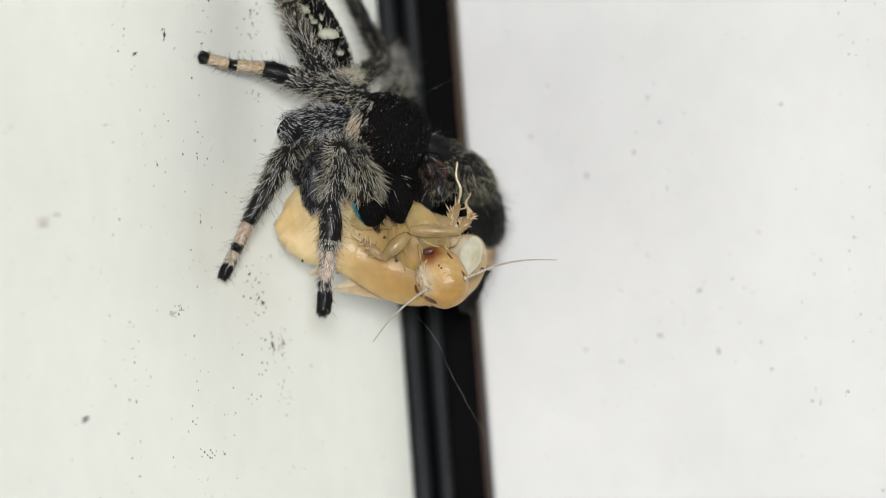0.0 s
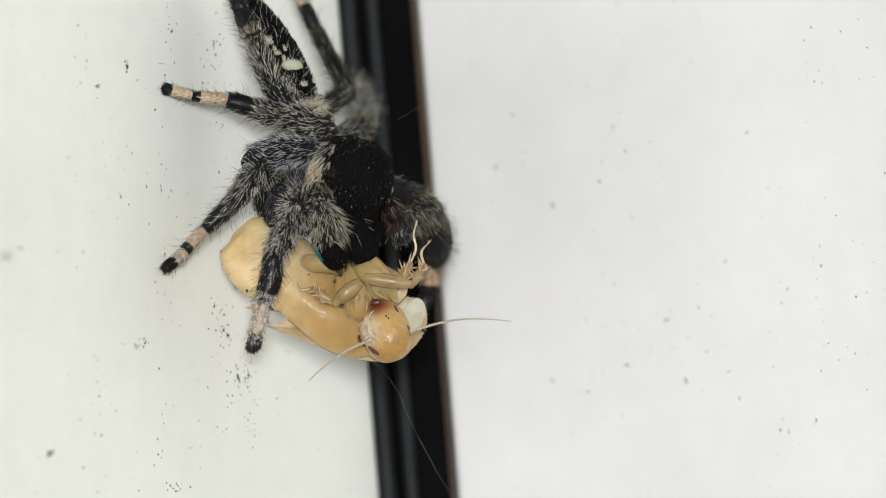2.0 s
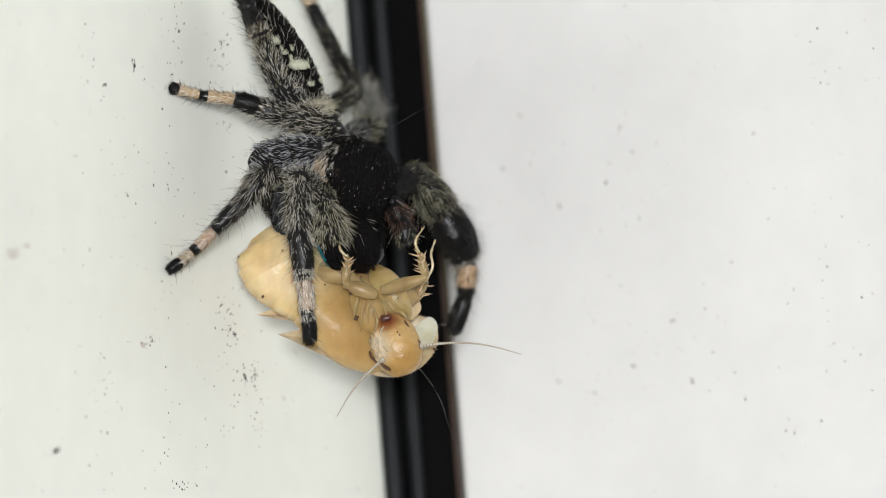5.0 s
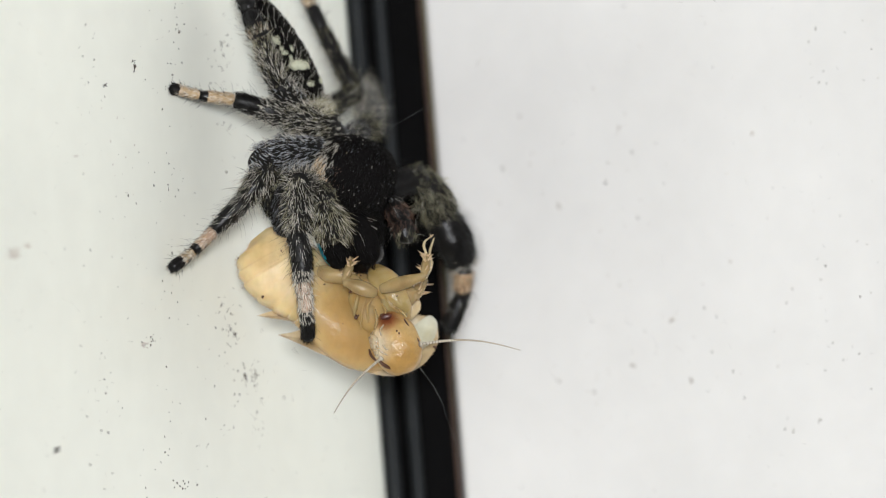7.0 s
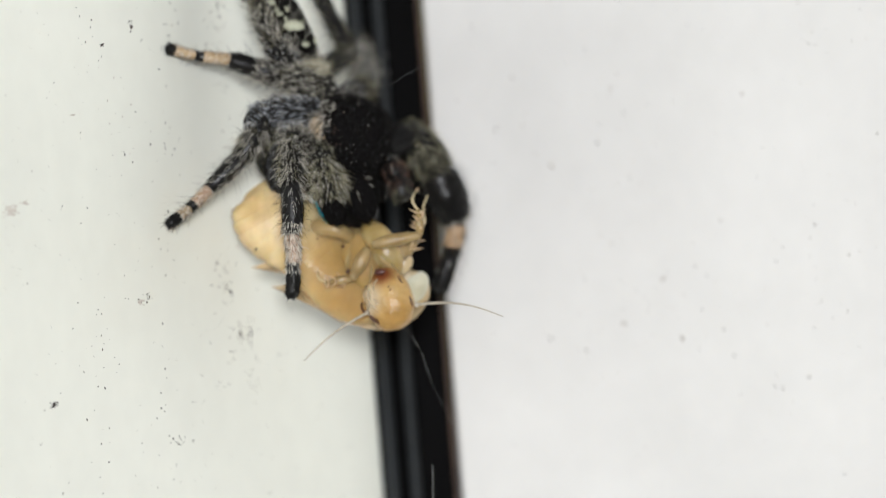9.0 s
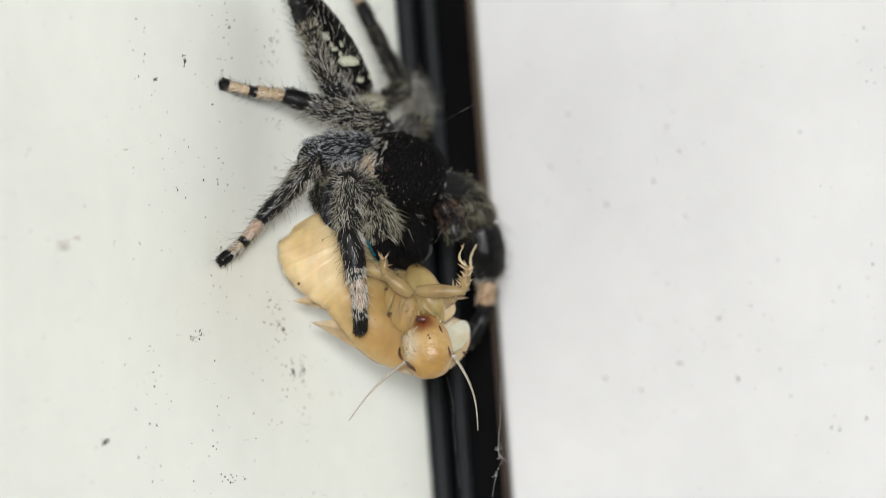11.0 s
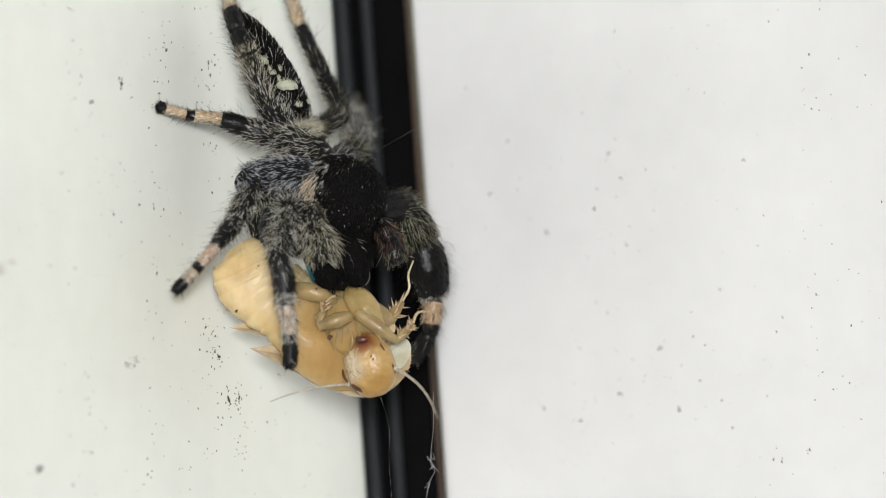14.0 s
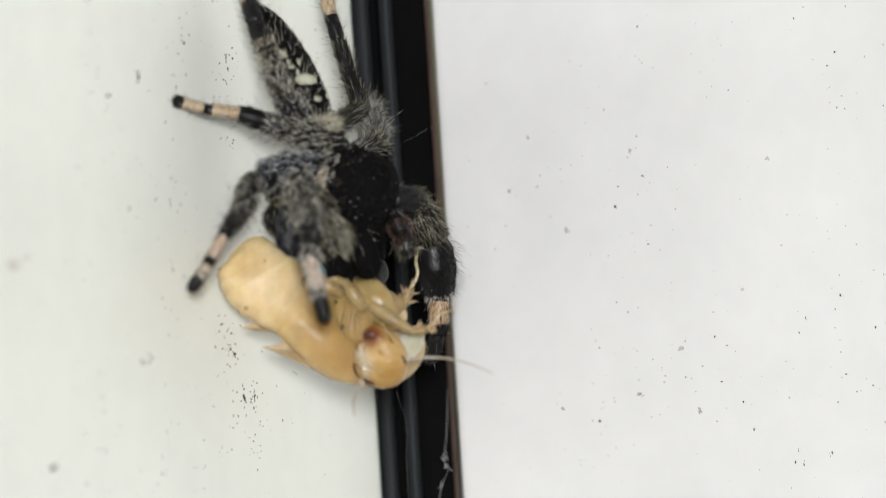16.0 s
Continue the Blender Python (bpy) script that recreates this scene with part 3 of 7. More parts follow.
FUR_HAZE = [(H_GREY, 32, 0.28, 0.74), (H_OLIVE, 6, 0.26, 0.72), (H_BLACK, 60, 0.26, 0.8), (H_WHITE, 2, 0.45, 0.45)]
FUR_FROSTED = [(H_WHITE, 18, 0.34, 0.78), (H_STEEL, 4, 0.3, 0.78), (H_BLACK, 44, 0.26, 0.82), (H_WHITE, 4, 0.6, 0.45)]
FUR_KNEE = [(H_WHITE, 15, 0.36, 0.74), (H_OLIVE, 6, 0.36, 0.76), (H_BLACK, 60, 0.30, 0.78), (H_WHITE, 5, 0.62, 0.45), (H_BLACK, 4, 0.6, 0.4)]
FUR_RUST = [(H_RUST, 26, 0.3, 0.75), (H_BLACK, 40, 0.3, 0.8)]
FUR_PALE = [(H_GREY, 24, 0.36, 0.7), (H_OLIVE, 4, 0.5, 0.55), (H_BLACK, 36, 0.26, 0.8), (H_WHITE, 3, 0.8, 0.4)]
FUR_DARK = [(H_OLIVE, 10, 0.30, 0.84), (H_BLACK, 60, 0.28, 0.8), (H_OLIVE, 1.5, 0.6, 0.5)]
FUR_SHADE = [(H_BLACK, 60, 0.30, 0.78), (H_OLIVE, 8, 0.34, 0.7), (H_BLACK, 6, 0.7, 0.4), (H_WHITE, 1, 0.8, 0.35)]
FUR_FROST = [(H_WHITE, 70, 0.22, 0.8), (H_BLACK, 30, 0.26, 0.75), (H_WHITE, 3, 0.5, 0.4)]
FUR_TAN = [(H_ORANGE, 18, 0.28, 0.78), (H_TAN, 22, 0.26, 0.8), (H_RUST, 8, 0.26, 0.8), (H_BLACK, 10, 0.4, 0.5)]
FUR_FOOT = [(H_BLACK, 120, 0.14, 0.8)]


def leg(joints, segs, seed, label, coarse=True):
    """A leg through its joints: the first segment is the part, the others its pieces."""
    pieces = []
    top = None
    for i, (name, prof, bands) in enumerate(segs):
        a, b = joints[i], joints[i + 1]
        ln = (Vector(b) - Vector(a)).length
        m = aim(a, b)
        if top is None:
            top = limb(name, ln, prof, bands, spider, m, seed, label, coarse)
            pieces.append(top)
        else:
            pieces.append(limb(name, ln, prof, bands, top, pieces[0].matrix_basis.inverted() @ m, seed + i, "", coarse))
    return pieces


def r_(a, b, c, d=None):
    """A bulging profile: start, middle and end radius."""
    return [(0, a * 0.75), (0.12, a), (0.5, b), (0.88, c), (1, (d or c * 0.8))]


THIRD_LEFT = [(-4.39, 2.60, 5.20), (-6.39, 1.90, 5.51), (-7.38, 1.60, 5.87), (-8.32, 1.40, 6.18), (-9.59, 1.00, 6.31), (-10.89, 0.75, 6.62)]
leg(THIRD_LEFT, [
    ("leg", r_(0.55, 0.62, 0.5), [(1, GREY, FUR_GREY)]),
    ("patella", r_(0.46, 0.44, 0.40), [(1, BLACK, FUR_BLACK + [(H_WHITE, 30, 0.3, 0.75)])]),
    ("tibia", r_(0.38, 0.36, 0.30), [(1, BLACK, FUR_BLACK)]),
    ("metatarsus", r_(0.24, 0.22, 0.22), [(0.85, CREAM, FUR_CREAM), (1, BLACK, FUR_BLACK)]),
    ("tarsus", r_(0.20, 0.20, 0.23, 0.10), [(0.12, BLACK, FUR_BLACK), (0.70, CREAM, FUR_CREAM), (1, BLACK, FUR_FOOT)])],
    100, "banded cream and black walking leg on the white panel")

SECOND_LEFT = [(-5.01, 2.00, 4.27), (-7.40, 1.00, 3.90), (-6.99, 0.70, 3.50), (-7.88, 0.35, 2.16), (-9.09, 0.00, 0.96), (-9.86, -0.20, 0.16), (-10.87, -0.45, -0.67)]
LEG_B = leg(SECOND_LEFT, [
    ("leg", r_(0.52, 0.58, 0.50), [(1, GREY, FUR_STEEL)]),
    ("coxal_joint", r_(0.55, 0.5, 0.5), [(1, GREY, FUR_STEEL)]),
    ("patella", r_(0.40, 0.44, 0.38), [(1, BLACK, FUR_KNEE)]),
    ("tibia", r_(0.37, 0.34, 0.26), [(0.4, BLACK, FUR_BLACK + [(H_WHITE, 14, 0.32, 0.75)]), (1, BLACK, FUR_BLACK + [(H_WHITE, 2.5, 0.3, 0.75)])]),
    ("metatarsus", r_(0.24, 0.22, 0.22), [(0.8, PINK, FUR_CREAM), (1, BLACK, FUR_BLACK)]),
    ("tarsus", r_(0.21, 0.21, 0.22, 0.10), [(0.12, BLACK, FUR_BLACK), (0.52, CREAM, FUR_FROST), (1, BLACK, FUR_FOOT)])],
    200, "banded grey, black and pinkish walking leg on the white panel")

FIRST_LEFT = [(-5.28, 2.20, 2.44), (-5.68, -0.60, 2.99), (-5.75, -1.20, 1.08), (-5.50, -1.60, -0.93), (-5.39, -1.80, -2.08), (-5.32, -1.90, -3.44)]
LEG_C = leg(FIRST_LEFT, [
    ("leg", r_(0.48, 0.58, 0.52), [(1, BLACK, FUR_KNEE)]),
    ("patella", r_(0.42, 0.48, 0.42), [(1, BLACK, FUR_GREY)]),
    ("tibia", r_(0.42, 0.42, 0.37), [(0.3, BLACK, FUR_BLACK + [(H_WHITE, 9, 0.34, 0.75)]), (0.78, BLACK, FUR_BLACK + [(H_WHITE, 2, 0.3, 0.75)]), (1, BLACK, FUR_FROST)]),
    ("metatarsus", r_(0.30, 0.28, 0.27), [(1, PINK, FUR_FROST)]),
    ("tarsus", r_(0.26, 0.27, 0.26, 0.10), [(0.3, BLACK, FUR_FROST), (1, BLACK, FUR_FOOT)])],
    300, "thick hairy grey and black foreleg reaching over the prey")

FIRST_RIGHT = [(-2.34, 3.20, 2.72), (-0.88, 4.00, 3.18), (-0.09, 5.20, 1.74), (0.91, 5.50, -0.34), (0.77, 5.60, -1.74), (0.23, 5.70, -3.22)]
LEG_D = leg(FIRST_RIGHT, [
    ("leg", r_(0.62, 0.62, 0.58), [(0.6, BLACK, FUR_BLACK), (1, BLACK, FUR_DARK)]),
    ("patella", r_(0.58, 0.72, 0.74), [(0.85, GREY, FUR_OLIVE), (1, BLACK, FUR_DARK)]),
    ("tibia", r_(0.76, 0.82, 0.60), [(0.92, BLACK, FUR_BLACK + [(H_BLACK, 3, 0.75, 0.3)]), (1, BLACK, FUR_FROST)]),
    ("metatarsus", r_(0.38, 0.36, 0.32), [(0.12, BLACK, FUR_FROST), (0.72, TAN, FUR_TAN), (1, BLACK, FUR_BLACK)]),
    ("tarsus", r_(0.32, 0.34, 0.30, 0.10), [(1, BLACK, FUR_FOOT)])],
    400, "thick black foreleg with olive fur and a tan band", False)

LEG_E = leg([(-5.00, 4.00, 5.50), (-3.60, 5.60, 6.62), (-4.36, 6.00, 8.00), (-4.90, 6.20, 9.05), (-5.42, 6.50, 10.10), (-6.00, 7.60, 11.70)], [
    ("leg", r_(0.36, 0.36, 0.34), [(1, BLACK, FUR_SHADE)]),
    ("patella", r_(0.33, 0.32, 0.29), [(1, BLACK, FUR_SHADE)]),
    ("tibia", r_(0.29, 0.29, 0.27), [(1, GREY, FUR_DARK)]),
    ("metatarsus", r_(0.27, 0.26, 0.23), [(0.9, BLACK, FUR_BLACK), (1, CREAM, FUR_CREAM)]),
    ("tarsus", r_(0.28, 0.24, 0.22, 0.10), [(0.7, CREAM, FUR_CREAM), (1, BLACK, FUR_FOOT)])],
    500, "dark olive hind leg stretched along the seal", False)

leg([(-4.50, 4.00, 4.30), (-2.95, 6.20, 5.25), (-3.05, 9.20, 6.00), (-3.25, 11.60, 6.70), (-3.05, 13.00, 7.30)], [
    ("leg", r_(0.36, 0.45, 0.44), [(0.7, GREY, FUR_HAZE), (1, GREY, FUR_OLIVE)]),
    ("patella", r_(0.40, 0.40, 0.36), [(1, GREY, FUR_PALE)]),
    ("tibia", r_(0.38, 0.36, 0.30), [(1, GREY, FUR_PALE)]),
    ("tarsus", r_(0.25, 0.22, 0.22, 0.10), [(0.4, GREY, FUR_PALE), (1, BLACK, FUR_FOOT)])],
    600, "grey hairy leg braced behind the body on the seal", False)

leg([(-5.60, 2.80, 5.72), (-6.62, 1.60, 6.80), (-7.28, 1.30, 8.59), (-7.73, 1.60, 9.66), (-8.12, 2.60, 10.85), (-8.69, 5.20, 12.25)], [
    ("leg", r_(0.52, 0.54, 0.46), [(1, GREY, FUR_FROSTED)]),
    ("patella", r_(0.40, 0.40, 0.34), [(0.8, GREY, FUR_GREY), (1, GREY, FUR_MIX)]),
    ("tibia", r_(0.42, 0.38, 0.34), [(0.35, GREY, FUR_CREAM + FUR_MIX), (1, BLACK, FUR_BLACK)]),
    ("metatarsus", r_(0.34, 0.34, 0.26), [(0.65, BLACK, FUR_BLACK), (1, CREAM, FUR_CREAM)]),
    ("tarsus", r_(0.22, 0.22, 0.22, 0.10), [(0.6, CREAM, FUR_CREAM), (1, BLACK, FUR_FOOT)])],
    700, "grey and black hind leg beside the hind body")

PALP_L = leg([(-4.82, 1.20, 2.74), (-4.67, 0.30, 1.98), (-4.31, 0.10, 0.47)], [
    ("palp", r_(0.36, 0.42, 0.46), [(1, GREY, FUR_MIX)]),
    ("palp_tip", r_(0.48, 0.62, 0.54, 0.3), [(1, GREY, FUR_MIX + [(H_OLIVE, 10, 0.6, 0.55), (H_WHITE, 8, 0.49, 0.6)])])],
    800, "bushy olive grey feeler beside the jaws")
PALP_R = leg([(-2.11, 3.00, 2.15), (-1.66, 3.10, 1.25), (-1.46, 3.30, 0.40)], [
    ("palp", r_(0.40, 0.45, 0.42), [(0.35, BLACK, FUR_BLACK), (1, BLACK, FUR_RUST)]),
    ("palp_tip", r_(0.40, 0.44, 0.36, 0.2), [(0.5, BLACK, FUR_RUST), (1, BLACK, FUR_DARK)])],
    850, "bushy reddish grey feeler beside the jaws", False)

# ---- the prey ----
prey = root("cockroach_nymph", "pale cream moulted cockroach nymph held in the jaws of a spider", "cockroach")
prey.matrix_basis = STAND @ Matrix.Translation(mm(PREY_AT))


def on_prey(p):
    return np.asarray(p, float) - np.asarray(PREY_AT)


def plate(name, outline, depth, dome, thick, mat, label="", spines=0):
    """A domed, thick-edged shield over a smooth outline."""
    pts = smooth_path(list(outline) + [outline[0]], 61)[:-1]
    c = pts.mean(0)
    s, n, rings = Soup(), len(pts), 7
    verts, faces = [], []
    for sgn in (-1, 1):
        for i in range(rings):
            u = i / (rings - 1)
            for p in pts:
                q = c + (p - c) * u
                edge = math.sqrt(max(0.0, 1 - u ** 4))
                verts.append(q + np.array((0, depth + dome * (1 - u * u) + (thick * 0.5 * sgn * edge), 0)))
    for side in range(2):
        o = side * rings * n
        for i in range(rings - 1):
            for k in range(n):
                j = (k + 1) % n
                f = (o + i * n + k, o + i * n + j, o + (i + 1) * n + j, o + (i + 1) * n + k)
                faces.append(f if side else f[::-1])
    s.add(verts, faces, mat)
    if spines:
        k = np.arange(0, n, max(1, n // spines))
        out = pts[k] - c
        out /= np.linalg.norm(out, axis=1)[:, None]
        hairs(s, pts[k] + (0, depth, 0), out, out, np.full(len(k), 0.10), SPINE, 0.5, 0.012, 0.1, 0.2)
    return part(name, s, prey, None, label)


def build_prey():
    # belly: swept body with segment steps
    way = smooth_path([(*on_prey(p), w, d, w * up, up) for p, w, d, up in (
        ((-1.65, 1.90, -3.82), 0.6, 0.5, 1.0), ((-2.68, 1.90, -3.38), 1.30, 0.9, 1.36), ((-3.80, 1.80, -2.79), 1.40, 1.1, 1.65), ((-4.63, 1.75, -2.26), 1.20, 1.1, 1.75), ((-5.25, 1.70, -1.68), 1.18, 1.1, 1.55),
        ((-5.83, 1.65, -1.21), 1.34, 1.15, 1.35), ((-6.41, 1.60, -0.56), 1.58, 1.2, 1.0), ((-6.79, 1.60, 0.09), 1.54, 1.1, 0.8), ((-7.08, 1.70, 0.63), 1.20, 0.85, 0.75), ((-7.29, 1.80, 0.90), 0.5, 0.4, 0.8))], 220)
    s, sides = Soup(), 36
    tan = np.gradient(way[:, :3], axis=0)
    tan /= np.linalg.norm(tan, axis=1)[:, None]
    verts, faces = [], []
    for i, row in enumerate(way):
        u = i / 219
        ring = 0.0
        if u > 0.34:
            # overlapping plates: each swells towards its hind edge and drops at the next
            step = ((u - 0.34) / 0.66 * 9) % 1.0
            ring = 0.055 * (step - 0.5) if step < 0.9 else 0.055 * (0.4 - 9 * (step - 0.9))
        across = np.cross(tan[i], (0, 1.0, 0))
        across /= np.linalg.norm(across)
        for k in range(sides):
            a = 2 * math.pi * k / sides
            ca, sa = math.cos(a), math.sin(a)
            sq = abs(ca) ** 0.75 * (1 if ca > 0 else -1)
            sa = abs(sa) ** 0.6 * (1 if sa > 0 else -1)
            side = row[3] if sq > 0 else row[5]
            sink = 0.0 if sq > 0 else -sq * max(0.0, row[6] - 1.0) * 1.3
            verts.append(row[:3] + across * sq * side * (1 + ring) + np.array((0, sa * row[4] * (1 + ring * 0.25) + sink, 0)))
    for i in range(219):
        for k in range(sides):
            j = (k + 1) % sides
            faces.append((i * sides + k, i * sides + j, (i + 1) * sides + j, (i + 1) * sides + k))
    s.add(verts, faces + [tuple(range(sides))[::-1], tuple(range(219 * sides, 220 * sides))], PALE)
    # small spines along the outer margin of the belly
    k = np.arange(80, 216, 3)
    across = np.cross(tan[k], np.tile((0, 1.0, 0), (len(k), 1)))
    across /= np.linalg.norm(across, axis=1)[:, None]
    for sgn in (-1, 1):
        hairs(s, way[k, :3] + sgn * across * way[k, 3:4], sgn * across, tan[k], np.full(len(k), 0.13), SPINE, 0.6, 0.016, 0.1, 0.2)
    body = part("belly", s, prey, None, "pale cream segmented belly")
    for at, r in (((-7.17, 0.45, -1.71), 0.05), ((-3.47, 0.62, -2.49), 0.075), ((-6.43, 0.40, 0.13), 0.03), ((-3.99, 0.60, -2.76), 0.02)):
        q = Soup()
        blob(q, on_prey(at), (r, 0.04, r * 1.2), SPECK, None, 2.0, 12, 8, 0.6, 9)
        part("spot", q, body, None, "dark brown spot")
    # back shields
    plate("pronotum", [on_prey(p) for p in ((-5.06, 2.20, -3.51), (-3.67, 2.00, -4.38), (-2.10, 1.70, -4.76), (-0.94, 1.70, -4.40), (-0.25, 2.00, -3.51), (-0.31, 2.40, -2.58), (-1.10, 2.80, -2.22), (-2.78, 3.00, -2.22), (-4.35, 2.80, -2.67))],
          0.0, 0.75, 0.22, PALE_RIM, "translucent pale shield behind the head with a spiny rim", 60)
    plate("side_lobe", [on_prey(p) for p in ((-1.03, 1.60, -3.82), (-0.42, 1.70, -3.37), (-0.22, 1.90, -2.71), (-0.47, 2.00, -2.33), (-0.85, 2.00, -2.48), (-1.21, 1.80, -2.93))],
          0.0, 0.2, 0.16, CLEAR, "whitish translucent lobe of the shield")
    plate("wing_pad", [on_prey(p) for p in ((-6.57, 1.50, -3.13), (-5.80, 1.40, -3.46), (-4.67, 1.70, -3.96), (-3.45, 2.00, -4.43), (-3.23, 2.80, -2.67), (-5.02, 2.60, -2.58), (-5.79, 2.00, -2.93))],
          0.0, 0.3, 0.18, PALE_RIM, "pale pointed wing pad")
    plate("wing_pad", [on_prey(p) for p in ((-7.42, 1.60, -2.37), (-6.70, 1.40, -2.50), (-5.45, 1.60, -2.70), (-4.34, 2.20, -3.11), (-4.13, 2.80, -1.77), (-5.69, 2.60, -1.66), (-6.58, 2.10, -2.04))],
          0.0, 0.3, 0.18, PALE_RIM, "pale pointed wing pad")
    # head
    z = np.array((0.30, 0.0, -0.95)); z /= np.linalg.norm(z)
    x = np.array((0.95, 0.0, 0.30)); x /= np.linalg.norm(x)
    hd = Soup()
    blob(hd, on_prey((-1.85, 0.66, -3.48)), (0.95, 0.74, 1.28), AMBER, (x, (0, 1, 0), z), 2.15, 44, 34, 0.05, 2.5, 0.16)
    head = part("head", hd, prey, None, "glossy amber head")
    for at, r, mat, name, lab in (
            ((-2.22, 0.00, -2.49), (0.22, 0.06, 0.12), MOUTH, "mouthparts", "dark red mouthparts"),
            ((-2.38, 0.05, -2.44), (0.07, 0.07, 0.08), SPECK, "jaw_tip", "dark brown jaw tip"),
            ((-2.09, 0.05, -2.47), (0.06, 0.07, 0.07), SPECK, "jaw_tip", "dark brown jaw tip"),
            ((-2.58, 0.40, -3.60), (0.28, 0.28, 0.55), CHEEK, "cheek", "whitish cheek membrane")):
        q = Soup()
        blob(q, on_prey(at), r, mat, (x, (0, 1, 0), z), 2.0, 22, 14, 0.25, 4)
        part(name, q, head, None, lab)
    for pts, r in (([(-2.89, 0.35, -3.78), (-2.80, 0.15, -4.02), (-2.58, 0.05, -4.25)], 0.055), ([(-2.44, 0.00, -4.27), (-2.25, 0.10, -4.42), (-2.00, 0.30, -4.54)], 0.075),
                   ([(-1.05, 0.35, -3.27), (-0.89, 0.40, -3.58), (-0.91, 0.50, -3.94)], 0.07), ([(-1.51, 0.20, -2.56), (-1.38, 0.30, -2.78), (-1.16, 0.40, -3.14)], 0.04)):
        q = Soup()
        tube(q, smooth_path([on_prey(p) for p in pts], 9), [r * (0.5 + 0.5 * math.sin(math.pi * (i + 1) / 10)) for i in range(9)], SPECK, 8)
        part("eye", q, head, None, "dark crescent eye")
    for pts, r in (([(-2.62, 0.25, -3.20), (-2.60, 0.10, -3.55), (-2.42, 0.00, -3.85), (-2.12, 0.00, -4.02)], 0.055), ([(-2.30, 0.02, -2.80), (-2.45, 0.06, -3.02), (-2.40, 0.02, -3.25)], 0.045), ([(-2.35, 0.00, -3.60), (-2.18, -0.04, -3.78), (-2.02, -0.02, -3.70)], 0.04)):
        q = Soup()
        tube(q, smooth_path([on_prey(p) for p in pts], 14), [r * (0.45 + 0.55 * math.sin(math.pi * (i + 0.5) / 14)) for i in range(14)], CHEEK, 8, 0.6)
        part("cheek_ridge", q, head, None, "wet whitish ridge")
    for at in ((-1.69, -0.20, -3.15), (-1.78, -0.18, -3.05)):
        q = Soup()
        blob(q, on_prey(at), (0.03, 0.03, 0.04), SPECK, None, 2.0, 10, 8, 0.6, 9)
        part("spot", q, head, None, "brown speck")
    for pts in ([(-1.87, 0.40, -2.09), (-1.56, 0.10, -2.31), (-1.42, 0.00, -2.47)], [(-2.67, 0.30, -2.98), (-2.58, 0.10, -2.65), (-2.67, 0.20, -2.20)]):
        q = Soup()
        tube(q, smooth_path([on_prey(p) for p in pts], 9), [0.07 * (1 - 0.4 * abs(i - 4) / 4) for i in range(9)], LIMB, 8)
        part("mouth_feeler", q, head, None)
    # legs: thigh, shin with spines, foot
    def prey_leg(pts, radii, label="", flat=0.7):
        thigh = None
        for i, name in enumerate(("leg", "shin", "foot")):
            if i + 1 >= len(pts):
                break
            a, b = on_prey(pts[i]), on_prey(pts[i + 1])
            q, n = Soup(), 16
            p = smooth_path([a, a * 0.66 + b * 0.34 + ((0.13, -0.06, 0.0) if i == 2 else (0, -0.05, 0.03)), a * 0.34 + b * 0.66 + ((-0.05, -0.06, 0.0) if i == 2 else (0, -0.05, 0.03)), b], n)
            r = [radii[i] * (0.72 + 0.28 * math.sin(math.pi * k / (n - 1))) * (1 - (0.3 if i else 0.15) * k / (n - 1)) for k in range(n)]
            if i == 2:
                r = [rr * (1 + 0.22 * math.sin(k * 2.4)) for k, rr in enumerate(r)]
            tube(q, p, r, FOOT if i == 2 else LIMB, 12, flat)
            if i == 1:
                rng = np.random.default_rng(3)
                k = rng.integers(3, n, 16)
                d = (b - a) / np.linalg.norm(b - a)
                o = np.cross(rng.normal(0, 1, (16, 3)), d)
                o /= np.linalg.norm(o, axis=1)[:, None]
                hairs(q, p[k] + o * radii[1] * 0.7, o, np.tile(d, (16, 1)), np.full(16, 0.36), SPINE, 0.45, 0.042, 0.0, 0.1)
            ob = part(name, q, prey if thigh is None else thigh, None, label if thigh is None else "")
            thigh = thigh or ob
        return thigh
    prey_leg([(-2.50, 1.20, -1.32), (-1.16, 1.00, -1.72), (-0.71, 1.50, -0.92), (-0.36, 1.60, 0.74)], (0.58, 0.26, 0.06), "translucent pale spiny middle leg")
    q = Soup()
    blob(q, on_prey((-2.95, 1.42, -2.21)), (1.05, 0.64, 1.35), PALE, None, 2.0, 36, 26, 0.06, 2.0)
    part("chest", q, prey, None, "pale amber underside of the chest")
    # flat, overlapping leg bases fanned out over the chest
    for pts, rad, mat, flat in (
            ([(-2.72, 1.50, -0.47), (-2.54, 1.20, -0.83), (-2.12, 0.90, -1.34), (-1.69, 0.90, -2.03), (-1.47, 1.20, -2.48)], (0.28, 0.52, 0.58, 0.46, 0.2), SKIN, 0.7),
            ([(-2.50, 1.00, -0.87), (-2.05, 0.70, -1.25), (-1.60, 0.70, -1.98)], (0.10, 0.26, 0.14), SKIN, 0.7),
            ([(-2.88, 1.05, -1.58), (-2.90, 0.96, -2.21), (-2.95, 1.20, -3.10)], (0.12, 0.30, 0.14), PALE, 0.6),
            ([(-2.50, 0.90, -1.49), (-2.14, 0.75, -1.85), (-1.78, 0.80, -2.38)], (0.14, 0.32, 0.22), SKIN, 0.6),
            ([(-5.67, 1.35, -0.78), (-4.77, 1.10, -0.74), (-3.97, 0.95, -0.82), (-3.35, 1.15, -1.14)], (0.30, 0.36, 0.36, 0.22), LIMB, 0.75)):
        q = Soup()
        w = smooth_path([(*on_prey(p), rr) for p, rr in zip(pts, rad)], 24)
        tube(q, w[:, :3], w[:, 3], mat, 18, flat)
